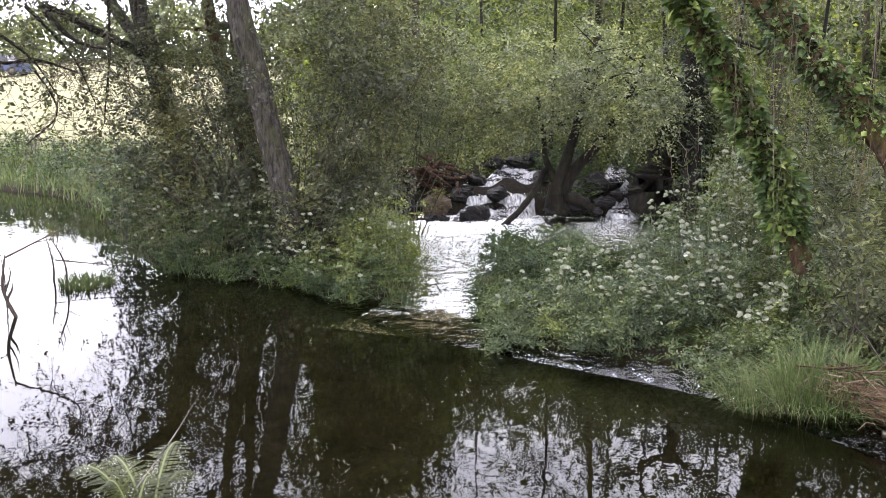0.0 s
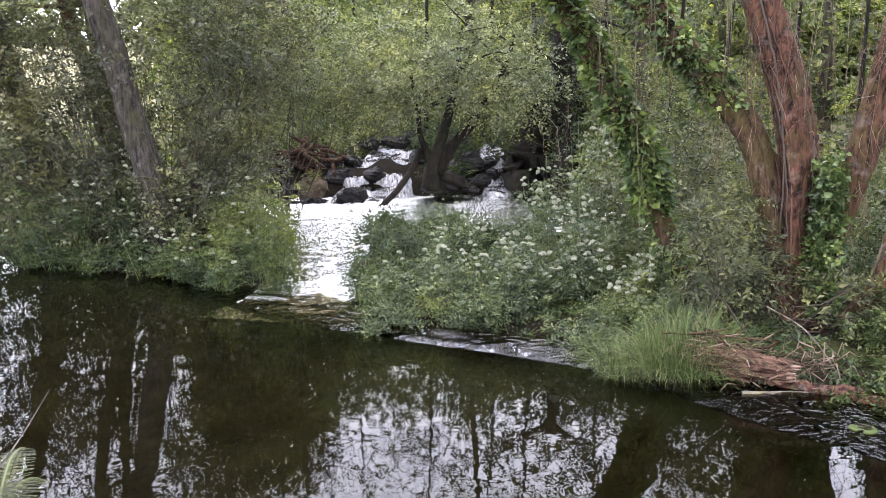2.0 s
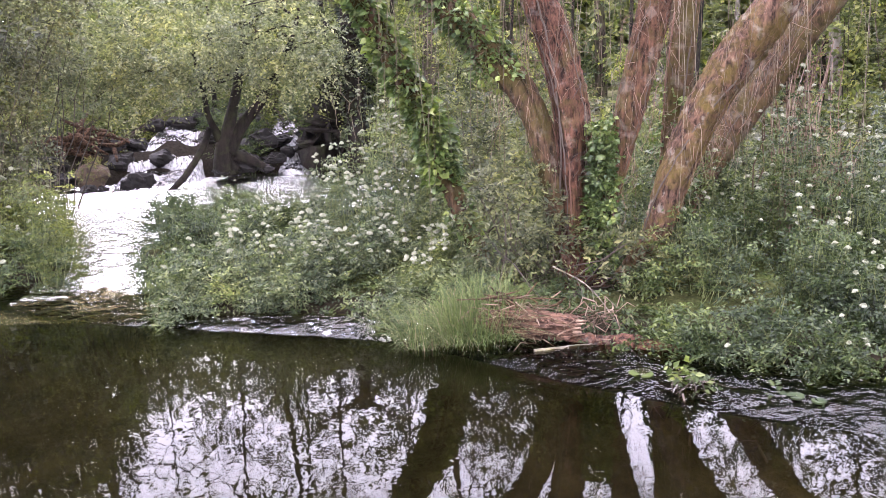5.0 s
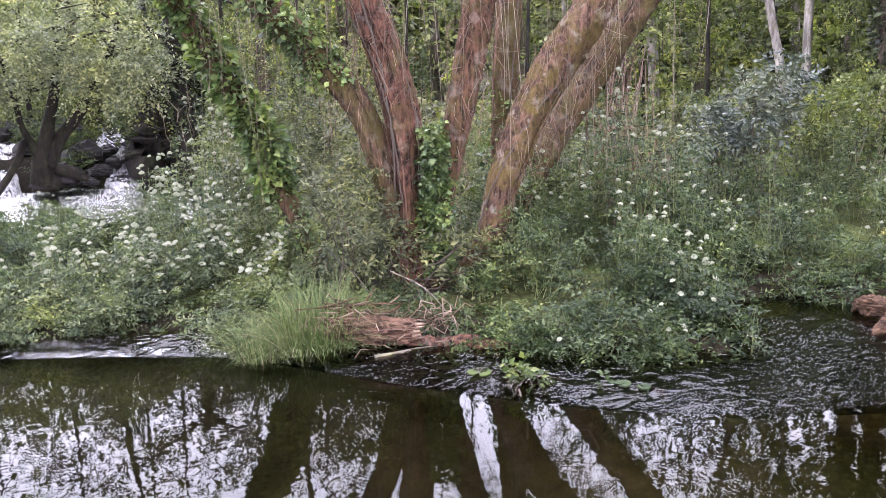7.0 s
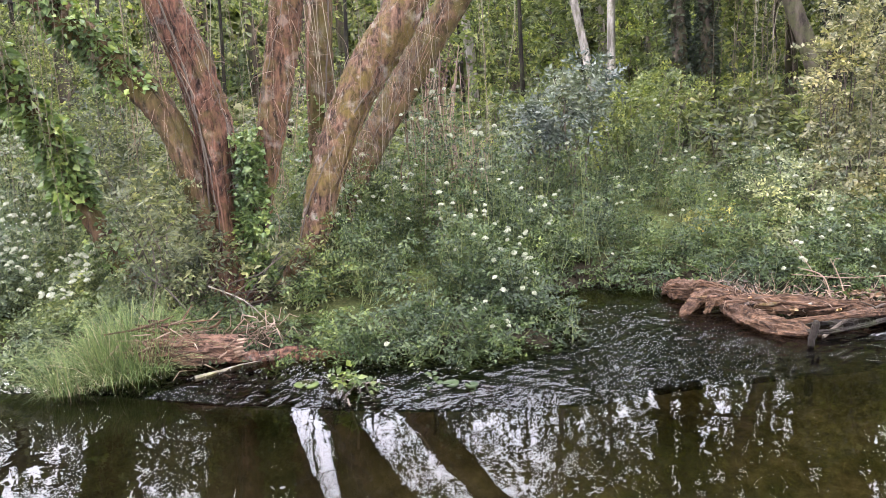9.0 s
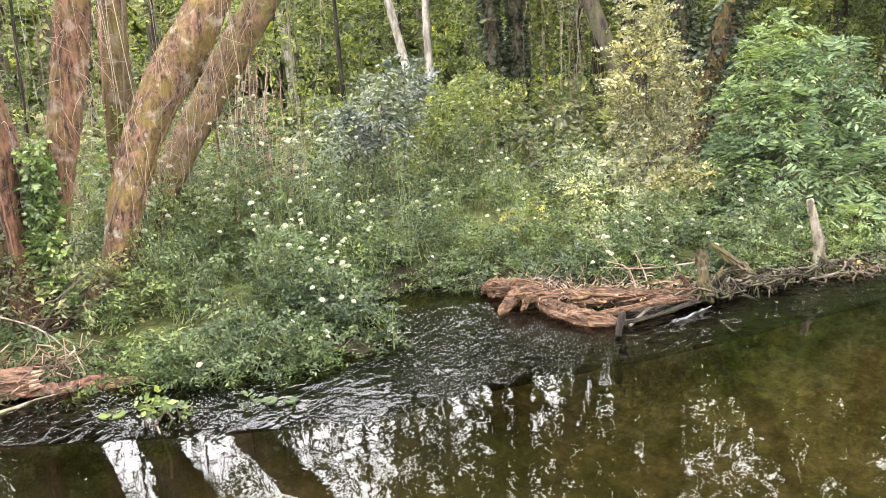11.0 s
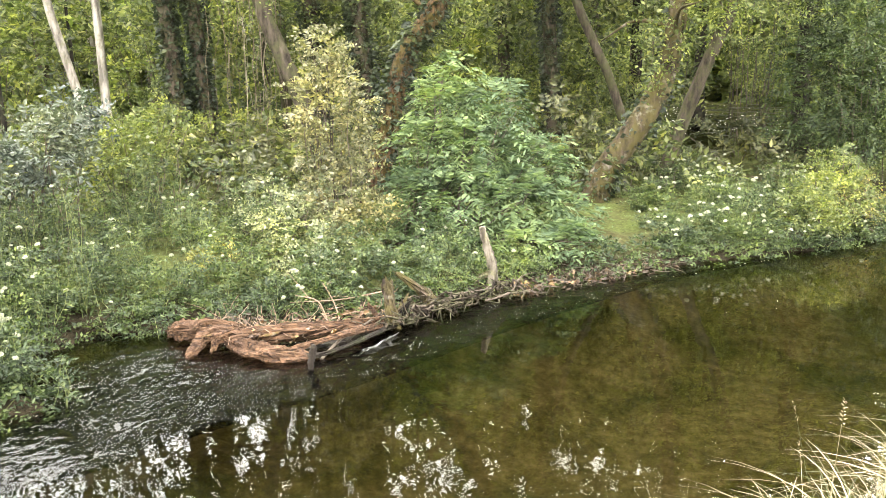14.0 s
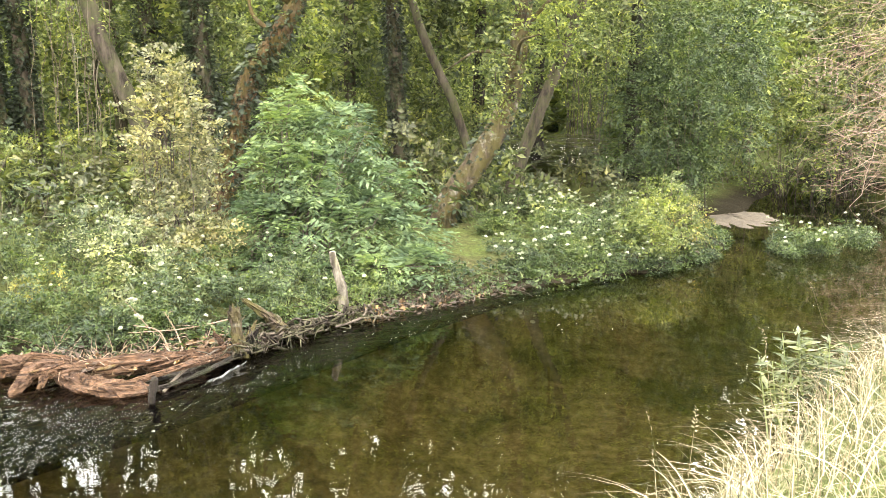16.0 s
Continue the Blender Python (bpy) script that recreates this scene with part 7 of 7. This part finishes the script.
for x, y, h in ((29, -4.4, 12), (31, -12.6, 11), (33, -5.0, 12), (20.5, -2.6, 13), (22.5, 1.0, 13), (24.5, -3.2, 14), (26.5, -0.6, 14)):
    tree("channel_tree", [[(x, y, 0.4, .2), (x + 0.2, y, 3, .15), (x, y - 0.3, h, .05)]], [(x, y, h * 0.7, 2.6, 2.6, h * 0.24), (x - 0.6, y + 0.5, h * 0.42, 2.2, 2.2, h * 0.09), (x + 0.5, y, h * 0.95, 1.6, 1.6, 1.0)], BARK_DARK, LEAF_FAR,
         "tree closing the view down the channel", 0.2, 4.2, 9, 0.6, 3, 2, int(x * 10), 8, group="channel trees")
fence = thing("slat_fence", (29.4, -9.2, 2.2), "weathered pinkish slat fence glimpsed through twigs", "fence")
for k in range(9):
    u = k / 8
    x, y = 29.6 - 0.42 * u, -8.5 - 1.5 * u
    part("slat", boulder(np.random.default_rng(k), (x, y, 3.0), 0.6, (0.04, 0.08, 1.0), 6, 6, 0.0), SLAT_PINK, fence, smooth=False)
part("rail", tube([(29.62, -8.4, 2.9, .04), (29.4, -9.25, 2.9, .04), (29.15, -10.1, 2.9, .04)], 6, 0, 3), SLAT_PINK, fence)

# parked car far off on the meadow
cx, cy = -32.5, 62.0
cz_ = float(ground_z(np.array([[cx, cy]]))[0])
car = thing("parked_car", (cx, cy, cz_), "small dark blue car parked beyond the meadow", "car")


def slab(x0, x1, y0, y1, z0, z1, inset):
    v = [(x0, y0, z0), (x1, y0, z0), (x1, y1, z0), (x0, y1, z0), (x0 + inset, y0 + inset * 0.3, z1), (x1 - inset, y0 + inset * 0.3, z1), (x1 - inset, y1 - inset * 0.3, z1), (x0 + inset, y1 - inset * 0.3, z1)]
    return np.array(v, float), np.array([(3, 2, 1, 0), (4, 5, 6, 7), (0, 1, 5, 4), (1, 2, 6, 5), (2, 3, 7, 6), (3, 0, 4, 7)])


part("body", slab(cx - 2, cx + 2, cy - 0.85, cy + 0.85, cz_ + 0.3, cz_ + 0.85, 0.12), PAINT_BLUE, car, smooth=False)
part("cabin", slab(cx - 1.3, cx + 1.2, cy - 0.78, cy + 0.78, cz_ + 0.85, cz_ + 1.42, 0.45), GLASS_DARK, car, smooth=False)
part("roof", slab(cx - 0.9, cx + 0.8, cy - 0.62, cy + 0.62, cz_ + 1.42, cz_ + 1.47, 0.05), PAINT_BLUE, car, smooth=False)
for wx_ in (-1.3, 1.3):
    for wy_ in (-0.8, 0.8):
        wheel = part("wheel", tube([(cx + wx_, cy + wy_ - 0.1, cz_ + 0.32, .32), (cx + wx_, cy + wy_ + 0.1, cz_ + 0.32, .32)], 12, 0, 2), RUBBER, car)
        part("rim", tube([(cx + wx_, cy + wy_ - 0.11, cz_ + 0.32, .19), (cx + wx_, cy + wy_ + 0.11, cz_ + 0.32, .19)], 10, 0, 2), WOOD_GREY, wheel, "grey rim")

for k, (x, y, z) in enumerate(((20.5, 1.9, 1.0), (22.5, 2.8, 1.2), (19.4, 3.4, 0.9), (19.2, 0.9, 0.7), (24.5, 3.4, 1.4), (28, 2.6, 1.4), (32, 1.8, 1.6), (36, 0.0, 1.7), (37, -3.0, 1.8), (35, -6, 1.8))):
    shrub("undergrowth_bush", [(x, y, z, 1.2, 1.0, 0.9), (x + 0.4, y + 0.4, z + 0.8, 1.0, 0.9, 0.7)], (LEAF_FRESH, LEAF_FAR)[k % 2], "woodland undergrowth bush in summer leaf", 0.11, 16, 9, 0.38, 460 + k, group="undergrowth of the wood", stems=5)

# climbers hanging in the wood on the right
m = 26
a = np.column_stack([rn.uniform(13.4, 14.6, m), rn.uniform(6.4, 7.4, m), rn.uniform(3.6, 4.6, m)])
b = a * np.array([1, 1, 0]) + np.column_stack([0.12 * rn.standard_normal((m, 2)), rn.uniform(0.9, 1.6, m)])
hang = thing("hanging_climbers", (14, 6.9, 1.0), "pale climber stems hanging from the canopy", "climber", kind="stuff")
part("hanging_stem", threads(rn, a, b, rn.uniform(0.004, 0.009, m), 0.05, 9), LIANA, hang, kind="stuff")
# separate bushes standing in the herb layer
shrub("pale_bush", [(9.36, 3.99, 0.67, 0.42, 0.42, 0.38), (9.74, 4.58, 0.83, 0.31, 0.31, 0.31), (9.12, 3.53, 0.39, 0.34, 0.34, 0.34), (8.79, 3.78, 0.31, 0.30, 0.30, 0.24), (9.82, 3.94, 0.86, 0.30, 0.30, 0.33)], LEAF_SILVER, "pale grey-leaved bush beside the yellow shrub", 0.05, 95, 9, 0.2, 311, 0.5, 0.5, 6)
shrub("sunlit_bush", [(10.96, 7.23, 1.40, 0.50, 0.50, 0.38), (11.56, 7.04, 1.56, 0.39, 0.39, 0.35), (10.44, 7.26, 1.25, 0.33, 0.33, 0.28)], LEAF_HERB_BRIGHT, "sunlit yellow-green bush at the wood's edge", 0.07, 70, 9, 0.25, 312, 0.5, 0.5, 5)
shrub("dry_bush", [(7.01, 6.98, 1.59, 0.29, 0.29, 0.29), (6.96, 7.29, 1.98, 0.26, 0.26, 0.29), (7.04, 6.66, 1.33, 0.25, 0.25, 0.22), (7.18, 7.09, 2.22, 0.26, 0.26, 0.26)], LEAF_DEAD, "half-dead brown bush tangled with dry stems", 0.04, 34, 7, 0.2, 313, 0.2, 0.5, 22, bark=TWIG_DRY)
shrub("mossy_hummock", [(8.53, 4.71, 0.47, 0.13, 0.13, 0.11), (8.82, 4.61, 0.52, 0.11, 0.11, 0.09)], LEAF_YELLOW, "yellow mossy hummock in a dark gap", 0.04, 160, 9, 0.12, 314, 0.5, 0.4, category="moss")
shrub("dark_evergreen", [(8.92, 6.93, 1.58, 0.50, 0.50, 0.40), (9.31, 6.77, 1.83, 0.40, 0.40, 0.37), (8.54, 7.07, 1.40, 0.35, 0.35, 0.28)], LEAF_BLUE, "dark blue-green evergreen bush in the wood", 0.085, 75, 8, 0.28, 301, 0.55, 0.45, 6)
shrub("bright_bush", [(13.8, 8.7, 1.2, 0.9, 0.7, 0.7), (14.6, 7.6, 1.1, 0.9, 0.7, 0.6)], LEAF_HERB_BRIGHT, "sunlit yellow-green bush in a clearing", 0.075, 50, 8, 0.28, 302, 0.6, 0.5, 6)
